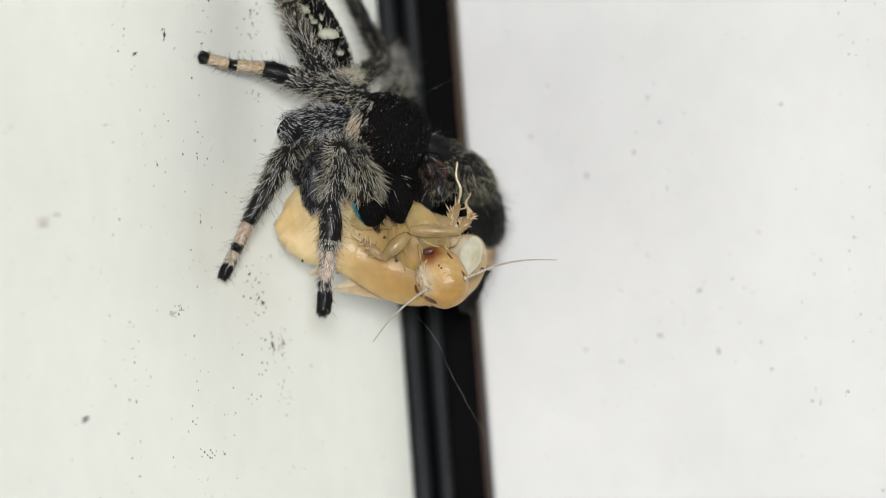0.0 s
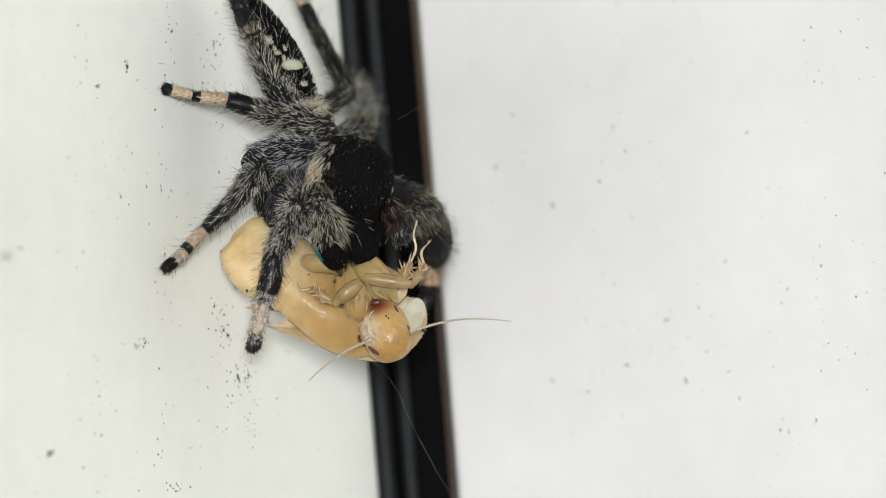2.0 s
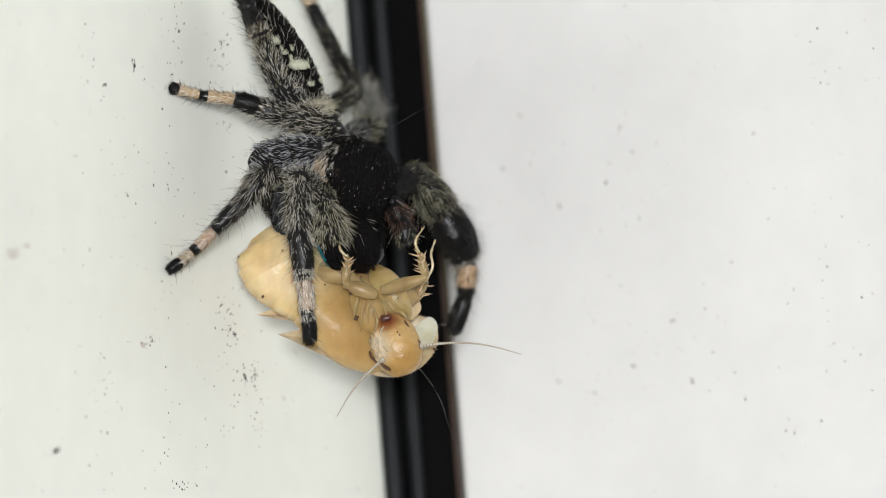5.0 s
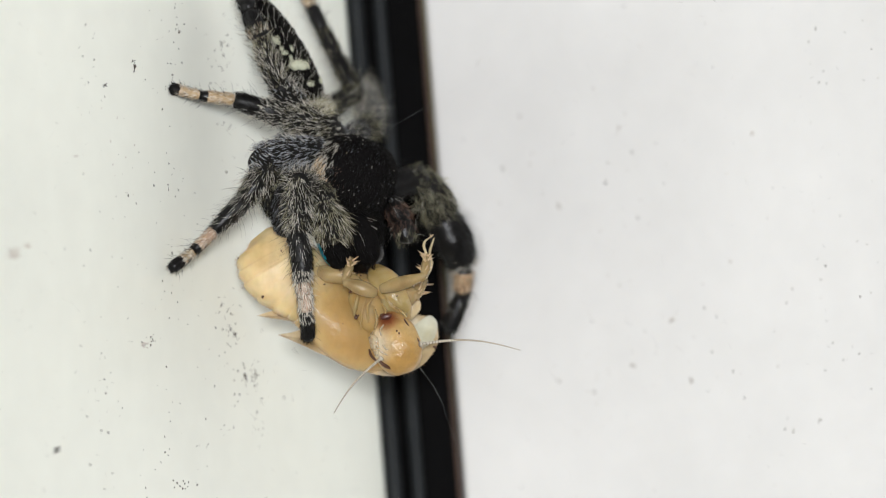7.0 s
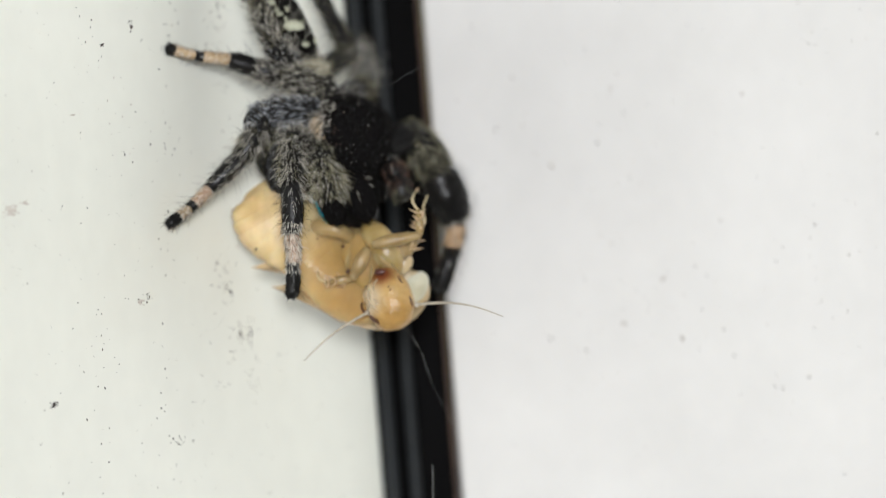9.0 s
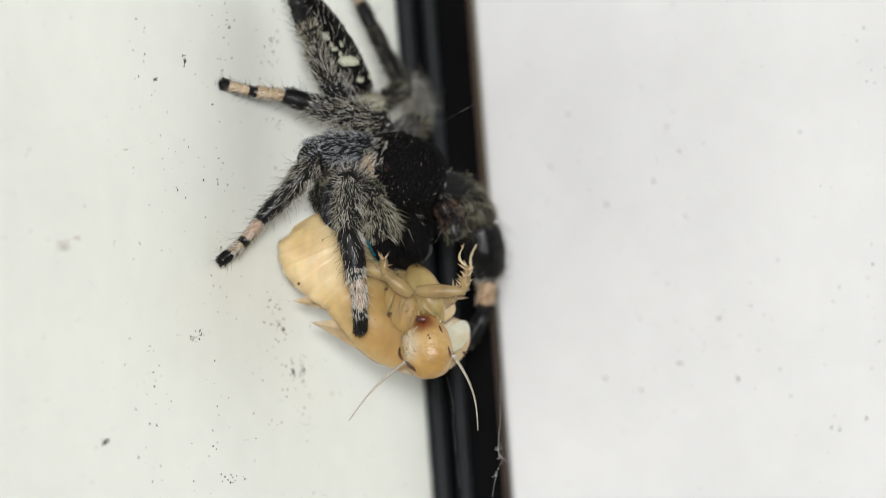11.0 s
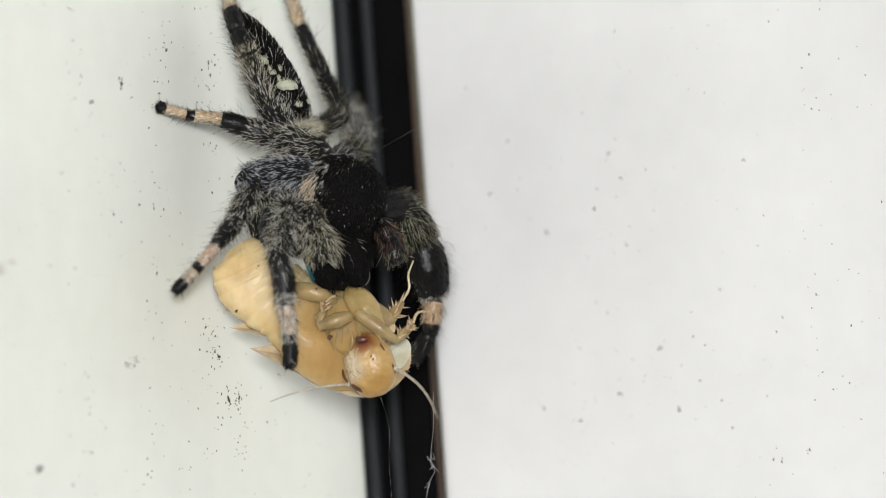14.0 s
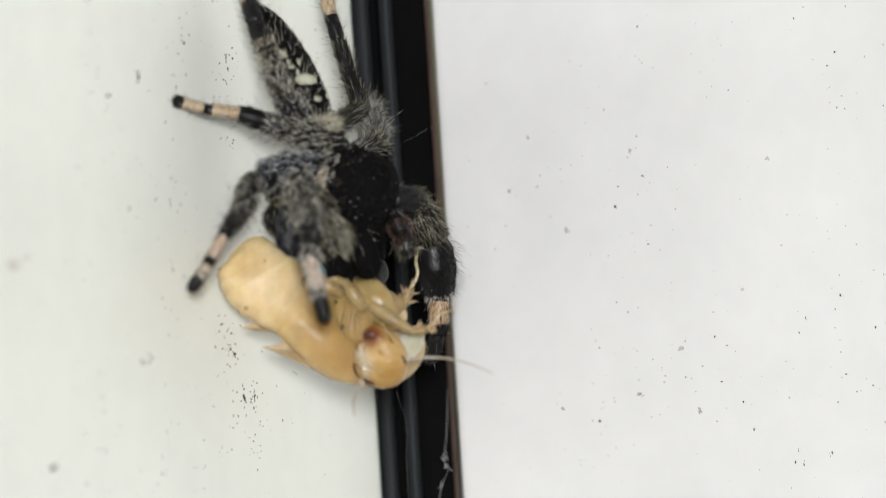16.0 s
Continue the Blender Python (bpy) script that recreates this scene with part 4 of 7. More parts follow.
        if mat in (SKIN, LIMB):
            tube(q, w[2:-2, :3], w[2:-2, 3] * 0.62, CORE, 12, flat)
        part("coxa", q, prey, None, "pale translucent leg base")
    for at, r in (((-2.75, 0.42, -1.58), 0.075), ((-3.29, 0.30, -0.86), 0.03), ((-3.36, 0.30, -0.72), 0.022), ((-3.69, 0.50, -1.50), 0.055), ((-8.12, 1.30, -0.12), 0.045), ((-4.10, 0.55, -0.62), 0.035), ((-3.38, 0.36, -2.45), 0.03), ((-1.85, 0.30, -1.67), 0.022),
                  ((-4.72, 0.70, -1.18), 0.03), ((-0.34, 1.45, -3.62), 0.05)):
        q = Soup()
        blob(q, on_prey(at), (r * 1.3, 0.03, r), SPECK, None, 2.0, 12, 8, 0.9, 9)
        part("spot", q, prey, None, "dark brown dirt spot")
    for pts, r in (([(-3.35, 0.95, -1.20), (-3.45, 0.80, -1.90), (-3.62, 0.98, -2.75)], 0.085), ([(-2.80, 0.62, -1.70), (-3.02, 0.62, -2.10), (-2.98, 0.75, -2.70)], 0.075), ([(-3.08, 0.72, -1.75), (-3.22, 0.66, -2.30), (-3.28, 0.85, -3.00)], 0.05),
                   ([(-2.30, 0.55, -1.75), (-2.10, 0.45, -2.05), (-1.62, 0.55, -2.35)], 0.06), ([(-2.45, 0.50, -1.95), (-2.30, 0.35, -2.25), (-2.32, 0.30, -2.42)], 0.05)):
        q = Soup()
        p = smooth_path([on_prey(a) for a in pts], 20)
        tube(q, p, [r * (0.4 + 0.6 * math.sin(math.pi * (k + 0.5) / 20)) * (1 + 0.15 * math.sin(k * 1.7)) for k in range(20)], PALE, 10, 0.5)
        part("fold", q, prey, None, "amber skin fold")
    q = Soup()
    blob(q, on_prey((-1.36, 1.65, -1.92)), (0.46, 0.14, 0.60), PALE_RIM, None, 2.0, 22, 12, 0.15)
    part("side_flap", q, prey, None, "whitish translucent flap")
    return head


HEAD = build_prey()


def foreleg(joints, radii, label):
    """A jointed foreleg: thigh, spiny shin and foot, each along its own x."""
    out = []
    for i, name in enumerate(("leg", "shin", "foot")):
        a, b = Vector(joints[i]), Vector(joints[i + 1])
        ln, q, n = (b - a).length, Soup(), 18
        us = [k / (n - 1) for k in range(n)]
        p = np.array([(u * ln, (0.17 if i == 2 else 0.0) * math.sin(1.1 * math.pi * u) * ln, (0.10 if i == 2 else 0.05) * math.sin(math.pi * u)) for u in us])
        if i == 2:
            p[:, 0] *= 0.84
        r = np.array([radii[i] * (0.62 + 0.38 * math.sin(math.pi * min(1, u * 1.15))) for u in us])
        if i == 2:
            r = r * (1 + 0.25 * np.sin(np.arange(n) * 2.2)) * np.linspace(1.35, 0.8, n)
        tube(q, p, r, FOOT if i == 2 else LIMB, 12, 0.75, (0, 0, 1))
        if i < 2:
            tube(q, p[1:-1], r[1:-1] * 0.55, CORE, 10, 0.75, (0, 0, 1))
        rng = np.random.default_rng(40 + i)
        if i == 1:
            k = rng.integers(2, n, 20)
            ang = rng.uniform(0, 2 * math.pi, 20)
            o = np.stack([np.zeros(20), np.cos(ang), np.sin(ang)], 1)
            hairs(q, p[k] + o * r[k][:, None] * 0.7, o, np.tile((1.0, 0, 0), (20, 1)), np.full(20, 0.36), SPINE, 0.4, 0.042, 0.0, 0.1)
        if i == 2:
            hairs(q, np.tile(p[-1], (2, 1)), [(0.6, 0.8, 0), (0.6, -0.8, 0)], [(1, 0, 0), (1, 0, 0)], np.full(2, 0.25), SPINE, 0.5, 0.03, 0.2, 0.05)
        if i == 0:
            m = Matrix.Translation(mm(PREY_AT)).inverted() @ aim(a, b)
            out.append(part(name, q, prey, m, label))
        else:
            first = aim(joints[0], joints[1])
            out.append(part(name, q, out[0], first.inverted() @ aim(a, b)))
    return out


FORE_L = foreleg([(-2.67, 0.20, -1.58), (-3.87, 0.00, -1.00), (-3.69, -0.30, -0.00), (-4.04, -0.20, 0.95)], (0.31, 0.19, 0.050), "translucent pale spiny foreleg")
FORE_R = foreleg([(-2.49, 0.10, -1.42), (-0.64, 0.00, -0.82), (-0.95, -0.20, 0.11), (-1.02, -0.30, 1.18)], (0.29, 0.19, 0.050), "translucent pale spiny foreleg")


def antenna(length, sag, label):
    """A beaded feeler along its own x, sagging towards its own -y."""
    soup, n = Soup(), 130
    us = np.linspace(0, 1, n)
    p = np.stack([us * length, sag * np.sin(us * math.pi) * length, np.zeros(n)], 1)
    r = 0.060 * (1 - 0.72 * us) * (1.0 + np.where(np.arange(n) % 4 == 0, -0.25, 0.12))
    r[:3] = 0.12
    tube(soup, p, r, [ANTENNA_DARK if i % 4 == 0 else ANTENNA for i in range(n)], 8)
    return part("antenna", soup, prey, None, label)


ANT_L = antenna(3.22, -0.05, "pale thin beaded antenna")
ANT_R = antenna(4.0, 0.07, "pale thin beaded antenna")

# ---- silk ----


def thread(pts, radius, label, knots=()):
    s = Soup()
    p = smooth_path(pts, 60)
    rng = np.random.default_rng(len(pts) * 3)
    tube(s, p + rng.normal(0, radius * 0.5, p.shape), [radius] * 60, SILK, 6)
    for at, size in knots:
        loop = smooth_path([np.asarray(at) + rng.normal(0, size, 3) for _ in range(9)], 60)
        tube(s, loop, [radius * 0.9] * 60, SILK, 6)
    ob = part("silk_thread", s, None, STAND, "")
    return tagged(ob, label, "silk thread", "silk threads")


PREY_SILK = thread([(-1.03, 1.40, -4.40), (-0.52, 1.60, -5.05), (-0.10, 1.90, -5.80), (0.12, 2.20, -6.55), (0.49, 2.80, -7.49), (1.26, 3.80, -9.20), (2.65, 8.80, -11.87)], 0.0017, "thin white silk thread hanging from the prey")
thread([(-3.21, 1.20, 3.99), (-2.10, 1.80, 5.05), (-0.72, 2.60, 5.90), (0.59, 4.50, 6.74), (2.67, 10.60, 8.08)], 0.0011, "thin white silk thread from the spider to a panel")
STRAND = thread([(0.03, 1.00, -3.60), (0.05, 1.00, -5.00), (-0.04, 1.00, -6.20), (0.12, 1.10, -6.70), (-0.05, 1.10, -7.10), (-0.18, 1.20, -7.70), (-0.29, 1.20, -8.50), (-0.40, 1.40, -9.40), (-0.60, 1.60, -11.20)], 0.0042,
                "thick tangled white silk strand hanging before the seal", [((-0.02, 1.00, -6.22), 0.09), ((0.02, 1.05, -6.55), 0.12), ((-0.12, 1.10, -7.30), 0.07)])

# ---- dirt on the panels ----


def specks(name, wall, marks, count, box, seed, label, cluster, mat=DIRT):
    """Flat crumbs of dirt stuck to a panel. marks: (along, up, width, height) in millimetres."""
    s, rng = Soup(), np.random.default_rng(seed)
    rows = []
    for a, b, w, h in marks:
        # a mark is a huddle of uneven crumbs round a larger one
        w, h = (w * 0.85, h * 0.85) if wall == "left" else (w * 0.62, h * 0.62)
        rows.append((a, b, w * 0.75, h * 0.75, 0.8))
        crumbs = int(3 + 14 * max(w, h)) if wall == "left" else 2
        rows += [(a + rng.normal(0, w * 0.42), b + rng.normal(0, h * 0.42), w * rng.uniform(0.12, 0.45), h * rng.uniform(0.12, 0.4), 0.8) for _ in range(crumbs)]
    for a, b, n, spread_a, spread_b in cluster:
        rows += [(a + rng.normal(0, spread_a), b + rng.normal(0, spread_b), rng.uniform(0.02, 0.10), rng.uniform(0.02, 0.12), 0.6) for _ in range(n)]
    for _ in range(count):
        size = 0.02 + 0.045 * rng.random() ** 4
        rows.append((rng.uniform(box[0], box[1]), rng.uniform(box[2], box[3]), size, size * rng.uniform(0.7, 2.2), 0.5))
    for a, b, w, h, rough in rows:
        tilt = rng.uniform(-0.5, 0.5)
        c, d = math.cos(tilt), math.sin(tilt)
        k = 9
        ring = [(math.cos(2 * math.pi * i / k), math.sin(2 * math.pi * i / k), 1 + rough * rng.uniform(-0.7, 0.5)) for i in range(k)]
        thick = 0.012 + 0.15 * min(w, h)
        flat = [(a + (x * w * c - y * h * d) * q * 0.5, b + (x * w * d + y * h * c) * q * 0.5, 0.004) for x, y, q in ring]
        flat += [(a + (x * w * c - y * h * d) * q * 0.3, b + (x * w * d + y * h * c) * q * 0.3, thick) for x, y, q in ring]
        v = [(o, u, z) if wall == "left" else (u, -o, z) for u, z, o in flat]
        v = [(x, y, z + 1200.0) for x, y, z in v]
        f = [(i, (i + 1) % k, k + (i + 1) % k, k + i) for i in range(k)] + [tuple(range(k, 2 * k))]
        s.add(v, f, mat)
    ob = part(name, s, None, None, label, smooth=False)
    return tagged(ob, label, "dirt", kind="stuff")


specks("dirt_specks", "left", [
    (-18.69, 8.38, 0.28, 0.42), (-20.93, 7.72, 0.36, 0.16), (-26.49, -6.24, 0.5, 0.28), (-13.66, -1.26, 0.3, 0.16), (-12.99, -1.65, 0.24, 0.09), (-12.81, -2.48, 0.34, 0.2),
    (-13.13, -2.28, 0.2, 0.16), (-12.31, -4.20, 0.24, 0.5), (-11.53, -4.19, 0.2, 0.45), (-17.04, 0.95, 0.14, 0.16), (-19.92, 3.32, 0.1, 0.2), (-12.07, 9.16, 0.14, 0.4), (-15.95, 7.99, 0.2, 0.1),
    (-15.18, 9.70, 0.16, 0.2), (-16.87, 6.65, 0.15, 0.12), (-18.15, -3.50, 0.14, 0.1), (-18.70, -6.24, 0.12, 0.1), (-16.58, -8.27, 0.2, 0.14)],
    520, (-34.0, -3.0, -12.0, 12.0), 5, "small dark specks of dirt stuck to the white panel",
    [(*(-19.41, -2.48), 14, 0.35, 0.16), (*(-15.53, 9.35), 16, 0.45, 1.0), (*(-13.25, -1.96), 26, 0.4, 0.5), (*(-17.26, -0.43), 10, 0.5, 1.7), (*(-11.89, -4.29), 18, 0.3, 0.35),
     (*(-17.70, -8.19), 12, 0.4, 0.15), (*(-11.53, -6.12), 16, 0.3, 0.8), (*(-12.02, 7.26), 26, 0.3, 1.4), (*(-22.85, -4.56), 14, 0.7, 1.6), (*(-22.23, 7.49), 14, 0.8, 1.6),
     (*(-16.69, 4.01), 9, 0.3, 2.4), (*(-18.66, -6.80), 6, 0.4, 1.5), (*(-12.83, 8.40), 10, 0.2, 1.6), (*(-13.31, -5.11), 12, 0.4, 1.2)])
specks("dirt_smears", "left", [(-28.35, 1.37, 1.1, 0.35), (-27.32, 1.65, 0.5, 0.2), (-11.97, -0.66, 0.3, 0.2), (-19.66, -2.53, 0.5, 0.25), (-23.42, 5.00, 0.4, 0.12)], 0, (0, 1, 0, 1), 6,
       "faint pale brown smears on the white panel", [(*(-28.35, 1.37), 8, 0.5, 0.25), (*(-11.32, -0.69), 8, 0.25, 0.3), (*(-20.53, 5.24), 10, 1.2, 1.0)], DIRT_PALE)
specks("dirt_specks", "right", [
    (19.32, -7.84, 0.2, 0.36), (18.05, -8.25, 0.1, 0.4), (17.84, -7.68, 0.07, 0.22), (20.12, -0.88, 0.08, 0.18), (20.11, -1.68, 0.26, 0.2), (18.53, -2.49, 0.1, 0.34),
    (17.67, 0.43, 0.18, 0.06), (22.05, -0.97, 0.16, 0.08), (15.54, -5.64, 0.16, 0.16), (15.94, -6.76, 0.13, 0.22), (17.54, -4.15, 0.08, 0.1), (14.64, -4.79, 0.25, 0.14),
    (11.68, 3.55, 0.34, 0.16), (10.55, 3.21, 0.2, 0.12), (10.36, 2.41, 0.22, 0.2), (9.05, -6.09, 0.26, 0.22), (7.42, -5.49, 0.3, 0.24), (21.71, -6.75, 0.16, 0.14), (5.59, 3.32, 0.13, 0.28),
    (11.74, 0.83, 0.2, 0.16), (4.81, 7.72, 0.17, 0.15), (21.02, -5.01, 0.06, 0.12)],
    170, (3.5, 27.0, -12.0, 12.0), 8, "faint dark specks of dirt stuck to the white panel",
    [(*(20.11, -3.84), 14, 1.0, 1.6), (*(12.80, -3.91), 12, 2.0, 2.2), (*(21.40, 7.22), 12, 1.0, 1.5)])


specks("dirt_smudges", "right", [(11.2, 4.6, 0.5, 0.3), (12.9, -3.4, 0.55, 0.4), (8.1, 1.6, 0.4, 0.5), (13.6, -5.9, 0.4, 0.5), (6.6, 5.4, 0.4, 0.3), (15.8, -1.2, 0.5, 0.3), (10.9, -5.1, 0.5, 0.35), (17.3, 3.9, 0.4, 0.3)],
       60, (3.5, 27.0, -12.0, 12.0), 18, "faint grey brown smudges on the white panel",
       [(12.5, -4.6, 30, 2.6, 2.0), (11.0, 2.6, 16, 0.8, 1.6), (6.0, 3.4, 8, 0.5, 0.6), (19.0, -3.0, 16, 2.5, 3.0), (9.0, -6.5, 12, 1.2, 1.2)], DIRT_FAINT)


def swing(pieces, rows):
    """Turns a leg's outer pieces about its knee, across the view. rows: seconds, degrees."""
    top = pieces[0].matrix_basis.copy()
    rest = [p.matrix_basis.copy() for p in pieces[1:]]
    knee = (top @ rest[0]).translation
    for ob, m in zip(pieces[1:], rest):
        walk(ob, [(t, top.inverted() @ Matrix.Translation(knee) @ pose(0, 0, 0, 0, a, 0) @ Matrix.Translation(-knee) @ top @ m) for t, a in rows])


def motions():
    walk(CARAPACE, [
        (0.0, pose(-0.003447, 0.002300, 0.003454, 0.0, -0.0, 0.0)),
        (0.5, pose(-0.003531, 0.002300, 0.003207, 0.0, -0.0, 0.0)),
        (1.0, pose(-0.003552, 0.002300, 0.003055, 0.0, -0.0, 0.0)),
        (1.5, pose(-0.003525, 0.002300, 0.002977, 0.0, -0.0, 0.0)),
        (2.0, pose(-0.003534, 0.002300, 0.002959, 0.0, -0.0, 0.0)),
        (2.5, pose(-0.003605, 0.002300, 0.003036, 0.0, -0.0, 0.0)),
        (3.0, pose(-0.003657, 0.002300, 0.002973, 0.0, -0.0, 0.0)),
        (3.5, pose(-0.003645, 0.002300, 0.002956, 0.0, -0.0, 0.0)),
        (6.0, pose(-0.003665, 0.002300, 0.002926, 0.0, -0.0, 0.0)),
        (7.0, pose(-0.003660, 0.002300, 0.002986, 0.0, -0.0, 0.0)),
        (7.5, pose(-0.003546, 0.002300, 0.003025, 0.0, -0.0, 0.0)),
        (8.0, pose(-0.003613, 0.002300, 0.003043, 0.0, -0.0, 0.0)),
        (8.5, pose(-0.003617, 0.002300, 0.003038, 0.0, -0.0, 0.0)),
        (9.0, pose(-0.003551, 0.002300, 0.003033, 0.0, -0.0, 0.0)),
        (9.5, pose(-0.003628, 0.002300, 0.003033, 0.0, -0.0, 0.0)),
        (12.0, pose(-0.003641, 0.002300, 0.002903, 0.0, -0.0, 0.0)),
        (12.5, pose(-0.003613, 0.002300, 0.003017, 0.0, -0.0, 0.0)),
        (13.0, pose(-0.003613, 0.002300, 0.003000, 0.0, -0.0, 0.0)),
        (13.5, pose(-0.003558, 0.002300, 0.003041, 0.0, -0.0, 0.0)),
        (14.0, pose(-0.003572, 0.002300, 0.003031, 0.0, -0.0, 0.0)),
        (14.5, pose(-0.003536, 0.002300, 0.003136, 0.0, -0.0, 0.0)),
        (15.0, pose(-0.003578, 0.002300, 0.003135, 0.0, -0.0, 0.0)),
        (15.5, pose(-0.003946, 0.002300, 0.003325, 0.0, -0.0, 0.0)),
        (16.0, pose(-0.003864, 0.002300, 0.003242, 0.0, -0.0, 0.0)),
    ])
    walk(PALP_L[0], [
        (0.0, pose(-0.004621, 0.001200, 0.003242, 14.3, 40.0, -80.7)),
        (0.5, pose(-0.004705, 0.001200, 0.002995, 14.3, 40.0, -80.7)),
        (1.0, pose(-0.004726, 0.001200, 0.002844, 14.3, 40.0, -80.7)),
        (1.5, pose(-0.004699, 0.001200, 0.002765, 14.3, 40.0, -80.7)),
        (2.0, pose(-0.004708, 0.001200, 0.002747, 14.3, 40.0, -80.7)),
        (2.5, pose(-0.004778, 0.001200, 0.002825, 14.3, 40.0, -80.7)),
        (3.0, pose(-0.004831, 0.001200, 0.002761, 14.3, 40.0, -80.7)),
        (3.5, pose(-0.004819, 0.001200, 0.002744, 14.3, 40.0, -80.7)),
        (6.0, pose(-0.004838, 0.001200, 0.002714, 14.3, 40.0, -80.7)),
        (7.0, pose(-0.004833, 0.001200, 0.002775, 14.3, 40.0, -80.7)),
        (7.5, pose(-0.004720, 0.001200, 0.002813, 14.3, 40.0, -80.7)),
        (8.0, pose(-0.004787, 0.001200, 0.002831, 14.3, 40.0, -80.7)),
        (8.5, pose(-0.004791, 0.001200, 0.002826, 14.3, 40.0, -80.7)),
        (9.0, pose(-0.004724, 0.001200, 0.002822, 14.3, 40.0, -80.7)),
        (9.5, pose(-0.004801, 0.001200, 0.002821, 14.3, 40.0, -80.7)),
        (12.0, pose(-0.004815, 0.001200, 0.002692, 14.3, 40.0, -80.7)),
        (12.5, pose(-0.004787, 0.001200, 0.002805, 14.3, 40.0, -80.7)),
        (13.0, pose(-0.004787, 0.001200, 0.002788, 14.3, 40.0, -80.7)),
        (13.5, pose(-0.004732, 0.001200, 0.002829, 14.3, 40.0, -80.7)),
        (14.0, pose(-0.004746, 0.001200, 0.002819, 14.3, 40.0, -80.7)),
        (14.5, pose(-0.004710, 0.001200, 0.002925, 14.3, 40.0, -80.7)),
        (15.0, pose(-0.004752, 0.001200, 0.002923, 14.3, 40.0, -80.7)),
        (15.5, pose(-0.005120, 0.001200, 0.003113, 14.3, 40.0, -80.7)),
        (16.0, pose(-0.005038, 0.001200, 0.003030, 14.3, 40.0, -80.7)),
    ])
    walk(PALP_R[0], [
        (0.0, pose(-0.001909, 0.002600, 0.002650, 56.6, 54.7, -38.9)),
        (0.5, pose(-0.001993, 0.002600, 0.002403, 56.6, 54.7, -38.9)),
        (1.0, pose(-0.002014, 0.002600, 0.002251, 56.6, 54.7, -38.9)),
        (1.5, pose(-0.001987, 0.002600, 0.002173, 56.6, 54.7, -38.9)),
        (2.0, pose(-0.001996, 0.002600, 0.002155, 56.6, 54.7, -38.9)),
        (2.5, pose(-0.002066, 0.002600, 0.002232, 56.6, 54.7, -38.9)),
        (3.0, pose(-0.002118, 0.002600, 0.002168, 56.6, 54.7, -38.9)),
        (3.5, pose(-0.002107, 0.002600, 0.002152, 56.6, 54.7, -38.9)),
        (6.0, pose(-0.002126, 0.002600, 0.002122, 56.6, 54.7, -38.9)),
        (7.0, pose(-0.002121, 0.002600, 0.002182, 56.6, 54.7, -38.9)),
        (7.5, pose(-0.002008, 0.002600, 0.002221, 56.6, 54.7, -38.9)),
        (8.0, pose(-0.002075, 0.002600, 0.002239, 56.6, 54.7, -38.9)),
        (8.5, pose(-0.002079, 0.002600, 0.002233, 56.6, 54.7, -38.9)),
        (9.0, pose(-0.002012, 0.002600, 0.002229, 56.6, 54.7, -38.9)),
        (9.5, pose(-0.002089, 0.002600, 0.002229, 56.6, 54.7, -38.9)),
        (12.0, pose(-0.002103, 0.002600, 0.002099, 56.6, 54.7, -38.9)),
        (12.5, pose(-0.002075, 0.002600, 0.002213, 56.6, 54.7, -38.9)),
        (13.0, pose(-0.002075, 0.002600, 0.002196, 56.6, 54.7, -38.9)),
        (13.5, pose(-0.002020, 0.002600, 0.002237, 56.6, 54.7, -38.9)),
        (14.0, pose(-0.002034, 0.002600, 0.002227, 56.6, 54.7, -38.9)),
        (14.5, pose(-0.001998, 0.002600, 0.002332, 56.6, 54.7, -38.9)),
        (15.0, pose(-0.002040, 0.002600, 0.002331, 56.6, 54.7, -38.9)),
        (15.5, pose(-0.002408, 0.002600, 0.002520, 56.6, 54.7, -38.9)),
        (16.0, pose(-0.002326, 0.002600, 0.002438, 56.6, 54.7, -38.9)),
    ])
